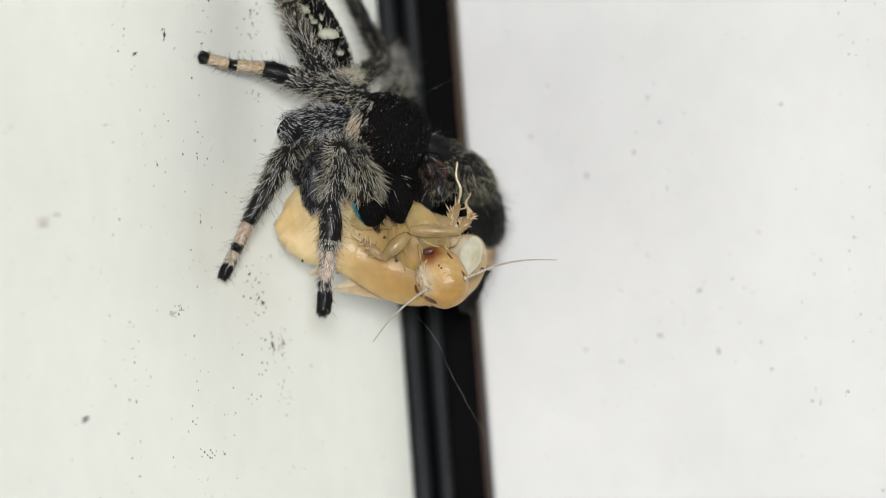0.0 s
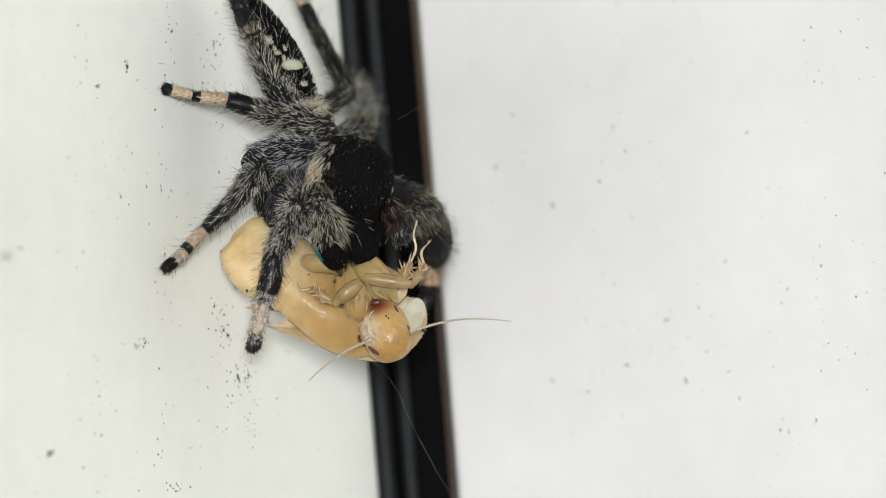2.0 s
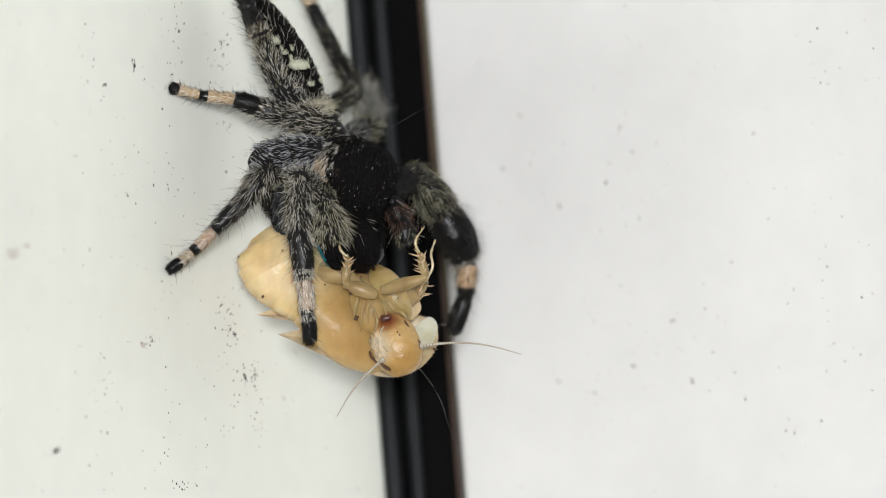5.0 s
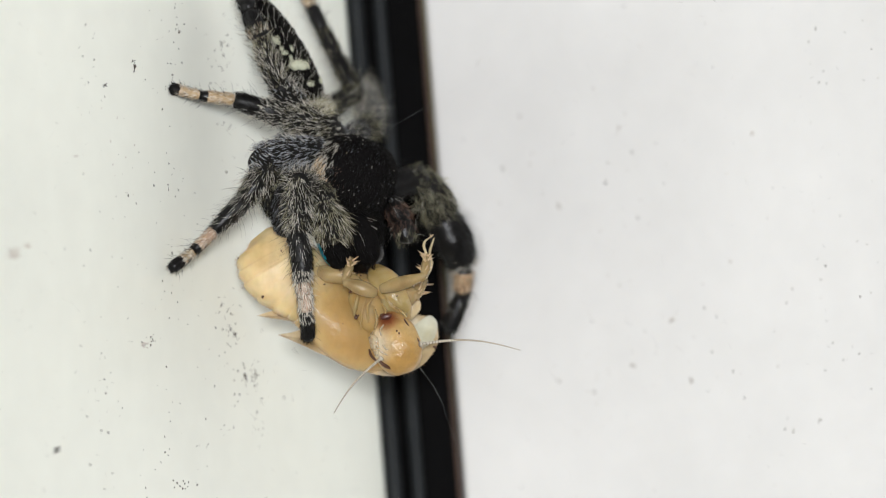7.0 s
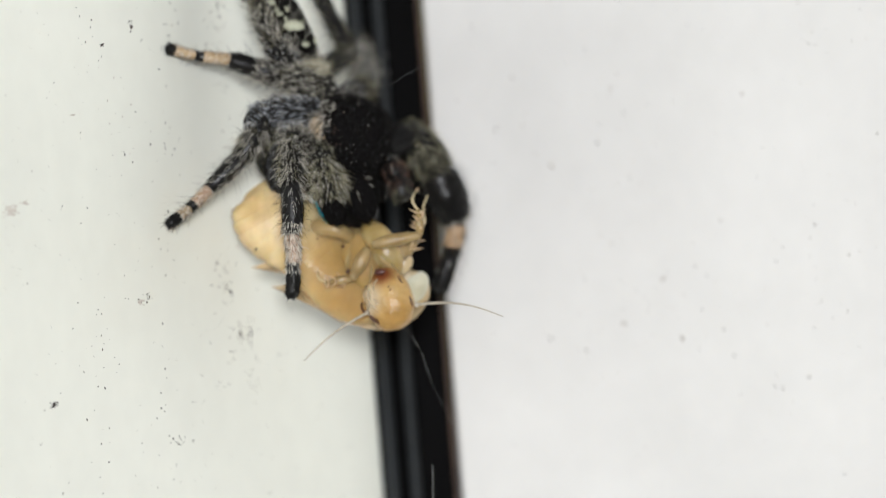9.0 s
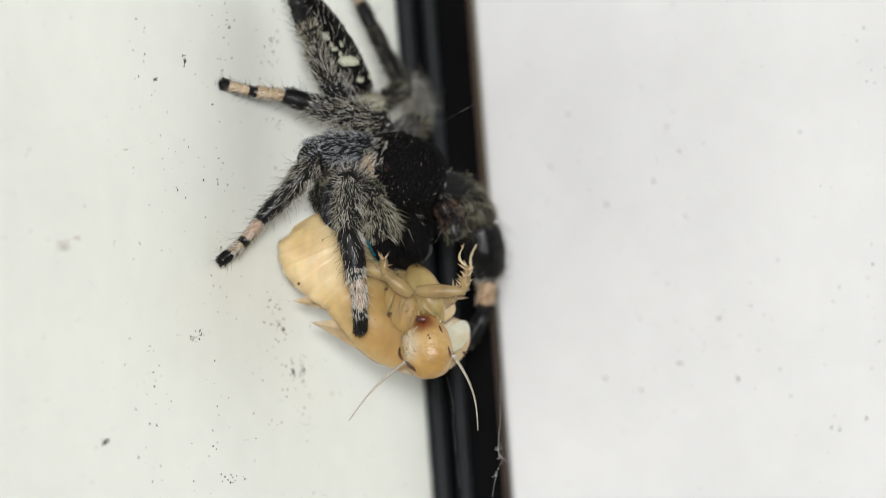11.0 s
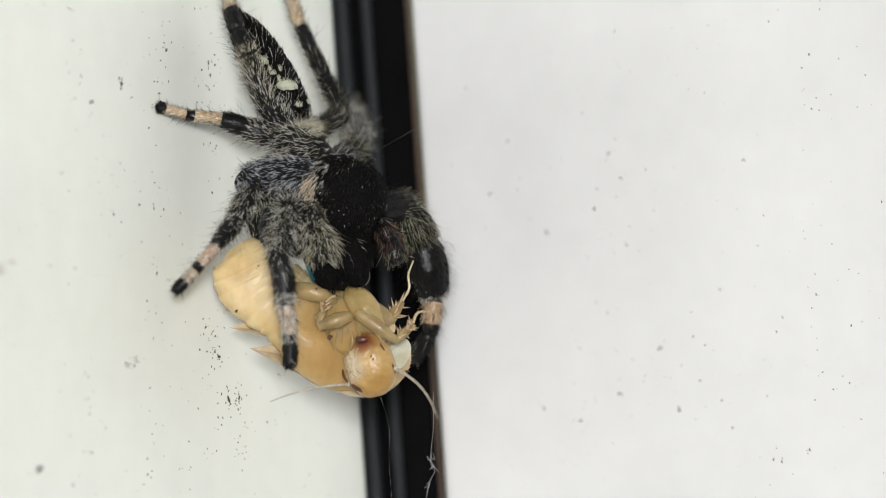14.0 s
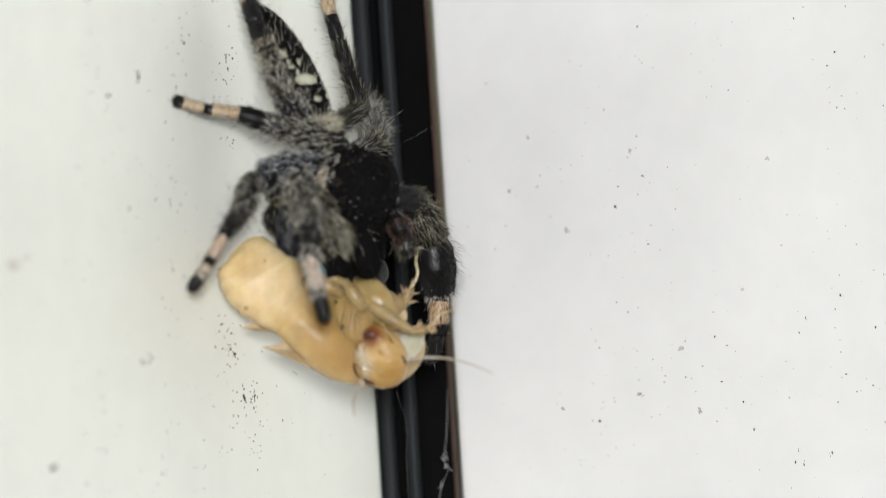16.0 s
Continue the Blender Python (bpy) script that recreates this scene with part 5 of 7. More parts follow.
    walk(LEG_C[0], [
        (0.0, pose(-0.005084, 0.002200, 0.002938, -90.1, 1.9, -94.0)),
        (0.5, pose(-0.005169, 0.002200, 0.002691, -90.6, 6.4, -95.8)),
        (1.0, pose(-0.005190, 0.002200, 0.002539, -90.9, 5.7, -99.3)),
        (1.5, pose(-0.005163, 0.002200, 0.002461, -92.1, 10.9, -101.1)),
        (2.0, pose(-0.005172, 0.002200, 0.002443, -92.0, 11.7, -99.8)),
        (2.5, pose(-0.005242, 0.002200, 0.002520, -87.8, -14.6, -98.5)),
        (3.0, pose(-0.005294, 0.002200, 0.002457, -88.7, -11.2, -96.7)),
        (3.5, pose(-0.005283, 0.002200, 0.002440, -88.4, -11.1, -98.0)),
        (6.0, pose(-0.005302, 0.002200, 0.002410, -88.5, -8.9, -99.3)),
        (7.0, pose(-0.005297, 0.002200, 0.002470, -88.8, -7.1, -99.4)),
        (7.5, pose(-0.005184, 0.002200, 0.002509, -88.6, -8.0, -100.0)),
        (8.0, pose(-0.005251, 0.002200, 0.002527, -88.5, -8.9, -99.4)),
        (8.5, pose(-0.005255, 0.002200, 0.002522, -88.2, -10.0, -100.3)),
        (9.0, pose(-0.005188, 0.002200, 0.002517, -88.4, -7.2, -102.7)),
        (9.5, pose(-0.005265, 0.002200, 0.002517, -88.5, -7.7, -101.0)),
        (12.0, pose(-0.005279, 0.002200, 0.002387, -89.3, -4.4, -99.1)),
        (12.5, pose(-0.005251, 0.002200, 0.002501, -89.1, -5.8, -99.4)),
        (13.0, pose(-0.005250, 0.002200, 0.002484, -89.1, -4.3, -102.3)),
        (13.5, pose(-0.005196, 0.002200, 0.002525, -89.8, -1.3, -100.5)),
        (14.0, pose(-0.005210, 0.002200, 0.002515, -89.9, -0.4, -100.9)),
        (14.5, pose(-0.005174, 0.002200, 0.002620, -88.6, -6.5, -101.8)),
        (15.0, pose(-0.005216, 0.002200, 0.002619, -87.6, -16.5, -98.5)),
        (15.5, pose(-0.005584, 0.002200, 0.002809, -87.1, -19.2, -98.9)),
        (16.0, pose(-0.005502, 0.002200, 0.002726, -87.1, -14.9, -101.0)),
    ])
    walk(LEG_C[1], [
        (0.0, pose(0.002808, 0.000000, 0.000000, -3.8, 9.4, 69.7)),
        (0.5, pose(0.002832, 0.000000, 0.000000, -5.4, 13.3, 64.1)),
        (1.0, pose(0.002852, 0.000000, 0.000000, -8.7, 13.6, 63.5)),
        (1.5, pose(0.002907, -0.000000, 0.000000, -9.8, 15.8, 56.9)),
        (2.0, pose(0.002902, -0.000000, -0.000000, -8.7, 17.5, 56.2)),
        (2.5, pose(0.002926, 0.000000, 0.000000, -8.2, 0.6, 87.3)),
        (3.0, pose(0.002874, 0.000000, 0.000000, -6.5, 1.0, 83.7)),
        (3.5, pose(0.002881, 0.000000, 0.000000, -7.8, 1.3, 83.5)),
        (6.0, pose(0.002872, 0.000000, 0.000000, -9.1, 0.6, 81.4)),
        (7.0, pose(0.002860, 0.000000, 0.000000, -9.1, -0.2, 79.6)),
        (7.5, pose(0.002871, -0.000000, 0.000000, -9.7, 1.2, 80.3)),
        (8.0, pose(0.002872, 0.000000, -0.000000, -9.2, -0.6, 81.5)),
        (8.5, pose(0.002890, 0.000000, 0.000000, -10.0, 0.1, 82.6)),
        (9.0, pose(0.002893, 0.000000, -0.000000, -11.5, -4.4, 65.6)),
        (9.5, pose(0.002878, 0.000000, 0.000000, -10.4, -5.7, 72.7)),
        (12.0, pose(0.002844, 0.000000, 0.000000, -8.8, 0.4, 76.8)),
        (12.5, pose(0.002852, 0.000000, -0.000000, -9.1, -1.5, 78.5)),
        (13.0, pose(0.002874, -0.000000, -0.000000, -12.0, -2.4, 77.2)),
        (13.5, pose(0.002849, 0.000000, 0.000000, -10.1, 1.2, 73.4)),
        (14.0, pose(0.002852, 0.000000, -0.000000, -9.2, 1.4, 56.7)),
        (14.5, pose(0.002879, 0.000000, 0.000000, -11.6, 5.6, 77.7)),
        (15.0, pose(0.002952, 0.000000, 0.000000, -7.6, -6.5, 67.9)),
        (15.5, pose(0.003000, -0.000000, 0.000000, -8.5, -12.4, 81.6)),
        (16.0, pose(0.002952, 0.000000, 0.000000, -10.5, -16.6, 75.3)),
    ])
    walk(LEG_C[2], [
        (0.0, pose(0.003494, 0.001853, -0.000327, -3.9, -0.1, 77.0)),
        (0.5, pose(0.003683, 0.001753, -0.000461, -5.5, 7.9, 71.4)),
        (1.0, pose(0.003720, 0.001743, -0.000470, -9.0, 9.4, 71.1)),
        (1.5, pose(0.003959, 0.001615, -0.000545, -10.2, 7.5, 65.7)),
        (2.0, pose(0.003964, 0.001587, -0.000603, -8.9, 8.4, 65.1)),
        (2.5, pose(0.003022, 0.002001, -0.000021, -8.3, -7.9, 94.7)),
        (3.0, pose(0.003093, 0.001991, -0.000036, -6.6, -4.3, 90.6)),
        (3.5, pose(0.003108, 0.001990, -0.000047, -7.9, -6.9, 90.9)),
        (6.0, pose(0.003171, 0.001980, -0.000022, -9.3, -7.6, 89.0)),
        (7.0, pose(0.003220, 0.001970, 0.000006, -9.4, -7.8, 87.2)),
        (7.5, pose(0.003208, 0.001974, -0.000042, -10.0, -8.8, 88.3)),
        (8.0, pose(0.003168, 0.001981, 0.000020, -9.3, -4.9, 88.6)),
        (8.5, pose(0.003147, 0.001986, -0.000002, -10.2, -6.8, 90.2)),
        (9.0, pose(0.003720, 0.001818, 0.000155, -12.6, -2.7, 86.7)),
        (9.5, pose(0.003472, 0.001903, 0.000200, -11.1, -10.1, 88.4)),
        (12.0, pose(0.003301, 0.001950, -0.000014, -9.2, -12.2, 85.0)),
        (12.5, pose(0.003251, 0.001962, 0.000054, -9.4, -8.5, 85.9)),
        (13.0, pose(0.003317, 0.001952, 0.000083, -12.4, -9.6, 85.1)),
        (13.5, pose(0.003421, 0.001919, -0.000042, -10.4, -6.4, 81.2)),
        (14.0, pose(0.003952, 0.001673, -0.000050, -10.9, -10.6, 80.9)),
        (14.5, pose(0.003305, 0.001948, -0.000196, -11.8, -5.3, 86.5)),
        (15.0, pose(0.003701, 0.001844, 0.000228, -2.6, -17.9, 18.7)),
        (15.5, pose(0.003287, 0.001935, 0.000431, -6.6, -12.1, 51.3)),
        (16.0, pose(0.003440, 0.001856, 0.000573, -8.7, -8.9, 54.8)),
    ])
    walk(LEG_C[3], [
        (0.0, pose(0.003961, 0.003868, -0.000324, -4.0, 6.0, 77.8)),
        (0.5, pose(0.004336, 0.003695, -0.000745, -5.6, 10.8, 72.4)),
        (1.0, pose(0.004381, 0.003673, -0.000806, -9.1, 9.4, 72.4)),
        (1.5, pose(0.004802, 0.003483, -0.000815, -10.4, 11.5, 66.2)),
        (2.0, pose(0.004824, 0.003443, -0.000904, -9.0, 9.5, 66.3)),
        (2.5, pose(0.002855, 0.004042, 0.000262, -8.2, -3.4, 95.5)),
        (3.0, pose(0.003071, 0.004052, 0.000119, -6.6, -7.9, 92.3)),
        (3.5, pose(0.003075, 0.004042, 0.000202, -7.9, -5.4, 92.1)),
        (6.0, pose(0.003207, 0.004029, 0.000251, -9.2, -5.6, 90.1)),
        (7.0, pose(0.003321, 0.004016, 0.000285, -9.3, -6.0, 88.3)),
        (7.5, pose(0.003267, 0.004016, 0.000274, -9.9, -2.7, 88.7)),
        (8.0, pose(0.003220, 0.004040, 0.000197, -9.3, -6.0, 90.1)),
        (8.5, pose(0.003141, 0.004039, 0.000244, -10.2, -3.8, 91.0)),
        (9.0, pose(0.003837, 0.003880, 0.000253, -12.6, -3.7, 88.3)),
        (9.5, pose(0.003528, 0.003938, 0.000561, -11.0, -6.7, 89.2)),
        (12.0, pose(0.003478, 0.003963, 0.000422, -7.3, 1.5, 126.4)),
        (12.5, pose(0.003397, 0.004002, 0.000360, -9.4, -10.1, 87.5)),
        (13.0, pose(0.003491, 0.003983, 0.000427, -12.3, -7.8, 86.1)),
        (13.5, pose(0.003737, 0.003949, 0.000187, -9.4, -3.3, 117.7)),
        (14.0, pose(0.004273, 0.003680, 0.000329, -10.1, -2.5, 113.4)),
        (14.5, pose(0.003431, 0.004002, -0.000006, -11.7, -3.0, 87.4)),
        (15.0, pose(0.005565, 0.002474, 0.000863, -4.1, 8.6, 149.9)),
        (15.5, pose(0.004551, 0.003513, 0.000863, -8.5, -13.3, 101.3)),
        (16.0, pose(0.004617, 0.003526, 0.000892, -10.8, -12.2, 97.5)),
    ])
    walk(LEG_C[4], [
        (0.0, pose(0.004207, 0.005006, -0.000446, -4.0, 2.0, 83.8)),
        (0.5, pose(0.004684, 0.004791, -0.000965, -4.7, 12.0, 126.2)),
        (1.0, pose(0.004730, 0.004774, -0.000998, -7.4, 13.3, 127.7)),
        (1.5, pose(0.005265, 0.004533, -0.001047, -7.7, 12.5, 135.2)),
        (2.0, pose(0.005289, 0.004500, -0.001097, -6.6, 15.5, 137.4)),
        (2.5, pose(0.002743, 0.005205, 0.000331, -8.1, -5.1, 101.4)),
        (3.0, pose(0.003024, 0.005211, 0.000281, -6.6, -5.4, 97.8)),
        (3.5, pose(0.003033, 0.005207, 0.000312, -7.8, -1.9, 97.3)),
        (6.0, pose(0.003205, 0.005195, 0.000364, -7.7, -2.1, 123.7)),
        (7.0, pose(0.003357, 0.005180, 0.000407, -6.9, 3.4, 131.7)),
        (7.5, pose(0.003294, 0.005186, 0.000329, -7.5, 3.6, 130.1)),
        (8.0, pose(0.003219, 0.005205, 0.000319, -7.3, 1.0, 128.2)),
        (8.5, pose(0.003120, 0.005207, 0.000323, -8.0, 2.1, 127.6)),
        (9.0, pose(0.003872, 0.005048, 0.000328, -12.6, 3.1, 92.6)),
        (9.5, pose(0.003544, 0.005100, 0.000697, -8.3, 7.9, 130.4)),
        (12.0, pose(0.002783, 0.004905, 0.000391, -6.5, 1.5, 133.6)),
        (12.5, pose(0.003448, 0.005153, 0.000565, -6.9, -2.9, 133.2)),
        (13.0, pose(0.003570, 0.005140, 0.000586, -10.8, 3.3, 118.6)),
        (13.5, pose(0.003194, 0.004985, 0.000255, -9.4, -0.0, 117.1)),
        (14.0, pose(0.003809, 0.004754, 0.000380, -10.9, -2.9, 86.7)),
        (14.5, pose(0.003484, 0.005170, 0.000055, -11.7, -2.3, 93.0)),
        (15.0, pose(0.004563, 0.003054, 0.000687, -8.0, -4.4, 103.2)),
        (15.5, pose(0.004328, 0.004631, 0.001132, -5.3, -12.4, 142.8)),
        (16.0, pose(0.004468, 0.004660, 0.001139, -10.7, -14.3, 103.7)),
    ])
    walk(LEG_D[0], [
        (0.0, pose(-0.002137, 0.003200, 0.003215, 97.6, 18.0, 23.2)),
        (0.5, pose(-0.002221, 0.003200, 0.002968, 97.9, 16.6, 25.8)),
        (1.0, pose(-0.002243, 0.003200, 0.002817, 100.6, 20.0, 28.7)),
        (1.5, pose(-0.002216, 0.003200, 0.002739, 108.2, 29.4, 33.8)),
        (2.0, pose(-0.002225, 0.003200, 0.002721, 102.1, 17.1, 36.1)),
        (2.5, pose(-0.002295, 0.003200, 0.002798, 77.9, -23.0, 28.7)),
        (3.0, pose(-0.002347, 0.003200, 0.002734, 82.2, -15.1, 27.7)),
        (3.5, pose(-0.002336, 0.003200, 0.002718, 81.7, -15.4, 28.8)),
        (6.0, pose(-0.002355, 0.003200, 0.002688, 80.5, -15.7, 31.7)),
        (7.0, pose(-0.002350, 0.003200, 0.002748, 84.2, -11.2, 27.6)),
        (7.5, pose(-0.002237, 0.003200, 0.002787, 80.6, -14.7, 33.0)),
        (8.0, pose(-0.002304, 0.003200, 0.002805, 85.3, -9.0, 27.5)),
        (8.5, pose(-0.002308, 0.003200, 0.002799, 81.3, -14.5, 31.3)),
        (9.0, pose(-0.002241, 0.003200, 0.002795, 79.8, -17.5, 30.8)),
        (9.5, pose(-0.002318, 0.003200, 0.002795, 88.7, -2.3, 29.1)),
        (12.0, pose(-0.002332, 0.003200, 0.002665, 96.8, 8.0, 40.8)),
        (12.5, pose(-0.002304, 0.003200, 0.002779, 92.2, 3.6, 30.8)),
        (13.0, pose(-0.002303, 0.003200, 0.002762, 93.5, 5.9, 30.6)),
        (13.5, pose(-0.002249, 0.003200, 0.002803, 89.6, -0.7, 32.4)),
        (14.0, pose(-0.002262, 0.003200, 0.002792, 85.0, -6.8, 36.6)),
        (14.5, pose(-0.002227, 0.003200, 0.002898, 86.1, -5.8, 34.0)),
        (15.0, pose(-0.002269, 0.003200, 0.002896, 88.3, -2.9, 30.3)),
        (15.5, pose(-0.002637, 0.003200, 0.003086, 91.7, 2.1, 38.7)),
        (16.0, pose(-0.002555, 0.003200, 0.003003, 93.0, 3.7, 38.7)),
    ])
    walk(LEG_D[1], [
        (0.0, pose(0.002138, 0.000000, 0.000000, 18.1, 30.6, -34.0)),
        (0.5, pose(0.001918, -0.000000, 0.000000, 20.2, 31.9, -31.0)),
        (1.0, pose(0.001775, 0.000000, 0.000000, 19.3, 32.0, -24.7)),
        (1.5, pose(0.001649, 0.000000, 0.000000, 10.3, 28.2, -11.8)),
        (2.0, pose(0.001422, 0.000000, -0.000000, 16.6, 22.0, -17.4)),
        (2.5, pose(0.001813, 0.000000, 0.000000, 29.1, 25.3, -81.2)),
        (3.0, pose(0.001783, -0.000000, -0.000000, 28.5, 25.8, -58.1)),
        (3.5, pose(0.001724, 0.000000, 0.000000, 30.6, 26.8, -62.3)),
        (6.0, pose(0.001583, -0.000000, -0.000000, 32.3, 24.3, -57.7)),
        (7.0, pose(0.001763, 0.000000, 0.000000, 30.1, 27.7, -61.4)),
        (7.5, pose(0.001518, 0.000000, -0.000000, 31.6, 18.6, -56.1)),
        (8.0, pose(0.001757, 0.000000, 0.000000, 26.6, 19.1, -56.8)),
        (8.5, pose(0.001589, 0.000000, -0.000000, 31.3, 20.4, -61.1)),
        (9.0, pose(0.001638, 0.000000, 0.000000, 32.5, 25.8, -65.2)),
        (9.5, pose(0.001647, 0.000000, 0.000000, 27.5, 21.9, -47.7)),
        (12.0, pose(0.001236, 0.000000, 0.000000, 29.1, 6.0, -37.3)),
        (12.5, pose(0.001564, 0.000000, 0.000000, 28.4, 18.4, -48.6)),
        (13.0, pose(0.001581, 0.000000, 0.000000, 25.6, 6.7, -51.0)),
        (13.5, pose(0.001494, 0.000000, -0.000000, 30.9, 18.6, -50.7)),
        (14.0, pose(0.001352, 0.000000, 0.000000, 35.8, 18.2, -52.8)),
        (14.5, pose(0.001437, 0.000000, 0.000000, 32.6, 18.3, -51.3)),
        (15.0, pose(0.001587, 0.000000, -0.000000, 29.6, 20.5, -52.2)),
        (15.5, pose(0.001281, 0.000000, 0.000000, 32.9, 11.5, -44.6)),
        (16.0, pose(0.001282, 0.000000, 0.000000, 32.2, 10.8, -43.5)),
    ])
    walk(LEG_D[2], [
        (0.0, pose(0.003586, -0.000978, -0.001032, 19.7, 14.8, -53.6)),
        (0.5, pose(0.003394, -0.000887, -0.001072, 22.8, 15.0, -55.4)),
        (1.0, pose(0.003338, -0.000720, -0.001076, 27.3, 30.2, -44.3)),
        (1.5, pose(0.003399, -0.000365, -0.000960, 24.8, 28.3, -33.5)),
        (2.0, pose(0.003217, -0.000563, -0.000760, 33.9, 25.4, -42.8)),
        (2.5, pose(0.002094, -0.001813, -0.000867, 32.3, 34.7, -63.9)),
        (3.0, pose(0.002749, -0.001550, -0.000884, 29.2, 24.2, -68.5)),
        (3.5, pose(0.002566, -0.001604, -0.000914, 27.4, 2.8, -79.4)),
        (6.0, pose(0.002572, -0.001564, -0.000835, 29.9, 1.6, -77.9)),
        (7.0, pose(0.002624, -0.001577, -0.000944, 26.4, 1.5, -76.5)),
        (7.5, pose(0.002589, -0.001597, -0.000647, 31.4, 1.5, -78.3)),
        (8.0, pose(0.002807, -0.001604, -0.000665, 27.0, 3.6, -80.7)),
        (8.5, pose(0.002509, -0.001665, -0.000706, 30.0, 2.8, -80.1)),
        (9.0, pose(0.002405, -0.001659, -0.000883, 29.3, 5.2, -84.0)),
        (9.5, pose(0.002915, -0.001392, -0.000758, 28.7, 2.2, -78.6)),
        (12.0, pose(0.002843, -0.001222, -0.000211, 37.6, -7.5, -69.2)),
        (12.5, pose(0.002836, -0.001446, -0.000639, 29.7, -1.0, -73.6)),
        (13.0, pose(0.002850, -0.001566, -0.000236, 29.1, -1.6, -72.3)),
        (13.5, pose(0.002713, -0.001488, -0.000648, 31.6, -0.1, -76.0)),
        (14.0, pose(0.002517, -0.001536, -0.000633, 36.2, 3.2, -81.8)),
        (14.5, pose(0.002641, -0.001504, -0.000637, 33.7, 2.8, -80.9)),
        (15.0, pose(0.002751, -0.001503, -0.000710, 30.2, 3.4, -81.1)),
        (15.5, pose(0.002697, -0.001396, -0.000404, 37.5, -2.3, -75.1)),
        (16.0, pose(0.002727, -0.001373, -0.000382, 37.3, -2.8, -74.4)),
    ])
    walk(LEG_D[3], [
        (0.0, pose(0.004922, -0.002787, -0.001625, 21.9, 2.2, -84.6)),
        (0.5, pose(0.004671, -0.002736, -0.001673, 24.3, -0.1, -79.9)),
        (1.0, pose(0.004777, -0.002124, -0.002244, 26.3, -1.2, -78.6)),
        (1.5, pose(0.005107, -0.001494, -0.002063, 26.5, -8.0, -66.4)),
        (2.0, pose(0.004759, -0.001990, -0.001758, 33.4, -3.5, -77.5)),
        (2.5, pose(0.002934, -0.003531, -0.002191, 24.6, 14.0, -110.1)),
        (3.0, pose(0.003528, -0.003524, -0.001836, 25.5, 12.7, -106.6)),
        (3.5, pose(0.002995, -0.003887, -0.001028, 26.1, 14.1, -108.7)),
        (6.0, pose(0.003058, -0.003837, -0.000898, 28.5, 15.6, -109.4)),
        (7.0, pose(0.003164, -0.003838, -0.001005, 32.6, 35.9, -87.4)),
        (7.5, pose(0.003063, -0.003873, -0.000707, 29.8, 16.5, -109.8)),
        (8.0, pose(0.003180, -0.003895, -0.000810, 26.4, 11.2, -103.2)),
        (8.5, pose(0.002910, -0.003953, -0.000820, 28.1, 16.4, -111.0)),
        (9.0, pose(0.002645, -0.003962, -0.001092, 26.3, 17.9, -115.3)),
        (9.5, pose(0.003373, -0.003670, -0.000846, 28.1, 12.7, -104.8)),
        (12.0, pose(0.003662, -0.003378, 0.000091, 40.1, -0.4, -83.3)),
        (12.5, pose(0.003491, -0.003677, -0.000598, 30.8, 4.0, -88.9)),
        (13.0, pose(0.003556, -0.003781, -0.000170, 30.4, 6.6, -93.3)),
        (13.5, pose(0.003277, -0.003744, -0.000646, 32.4, 6.6, -92.9)),
        (14.0, pose(0.002848, -0.003834, -0.000763, 35.8, 11.7, -99.3)),
        (14.5, pose(0.003009, -0.003797, -0.000752, 33.8, 8.0, -94.7)),
        (15.0, pose(0.003110, -0.003796, -0.000848, 30.3, 6.8, -93.7)),
        (15.5, pose(0.003296, -0.003641, -0.000309, 38.8, 4.4, -89.0)),
        (16.0, pose(0.003350, -0.003611, -0.000268, 38.4, -0.0, -83.4)),
    ])
    walk(LEG_D[4], [
        (0.0, pose(0.005055, -0.004193, -0.001679, 22.0, 5.3, -93.3)),
        (0.5, pose(0.004918, -0.004128, -0.001670, 24.5, 7.2, -96.9)),
        (1.0, pose(0.005056, -0.003510, -0.002215, 26.8, 6.0, -93.7)),
        (1.5, pose(0.005667, -0.002777, -0.001866, 29.0, 1.6, -85.4)),
        (2.0, pose(0.005064, -0.003368, -0.001671, 34.2, 7.3, -94.2)),
        (2.5, pose(0.002463, -0.004819, -0.002534, 21.1, 19.8, -125.5)),
        (3.0, pose(0.003133, -0.004845, -0.002147, 22.0, 19.5, -123.7)),
        (3.5, pose(0.002555, -0.005186, -0.001371, 23.0, 19.8, -122.9)),
        (6.0, pose(0.002605, -0.005121, -0.001278, 25.0, 21.8, -123.3)),
        (7.0, pose(0.003216, -0.004981, -0.001835, 23.2, 18.2, -119.9)),
        (7.5, pose(0.002604, -0.005149, -0.001109, 25.3, 24.1, -126.1)),
        (8.0, pose(0.002864, -0.005245, -0.001084, 25.2, 14.4, -110.9)),
        (8.5, pose(0.002424, -0.005219, -0.001219, 25.6, 20.9, -121.2)),
        (9.0, pose(0.002072, -0.005179, -0.001528, 24.0, 21.3, -123.8)),
        (9.5, pose(0.003019, -0.005003, -0.001157, 25.5, 18.5, -117.6)),
        (12.0, pose(0.003828, -0.004781, 0.000101, 39.2, 15.6, -103.1)),
        (12.5, pose(0.003519, -0.005087, -0.000698, 34.1, 38.0, -101.6)),
        (13.0, pose(0.003475, -0.005183, -0.000334, 41.6, 51.7, -94.7)),
        (13.5, pose(0.003207, -0.005146, -0.000809, 41.3, 48.1, -95.9)),
        (14.0, pose(0.002625, -0.005200, -0.001050, 42.9, 47.8, -101.0)),
        (14.5, pose(0.002894, -0.005192, -0.000949, 29.3, 22.0, -118.7)),
        (15.0, pose(0.003020, -0.005197, -0.001016, 35.1, 43.2, -102.1)),
        (15.5, pose(0.003319, -0.005050, -0.000418, 44.2, 36.4, -92.0)),
        (16.0, pose(0.003511, -0.005015, -0.000267, 50.9, 38.7, -70.2)),
    ])
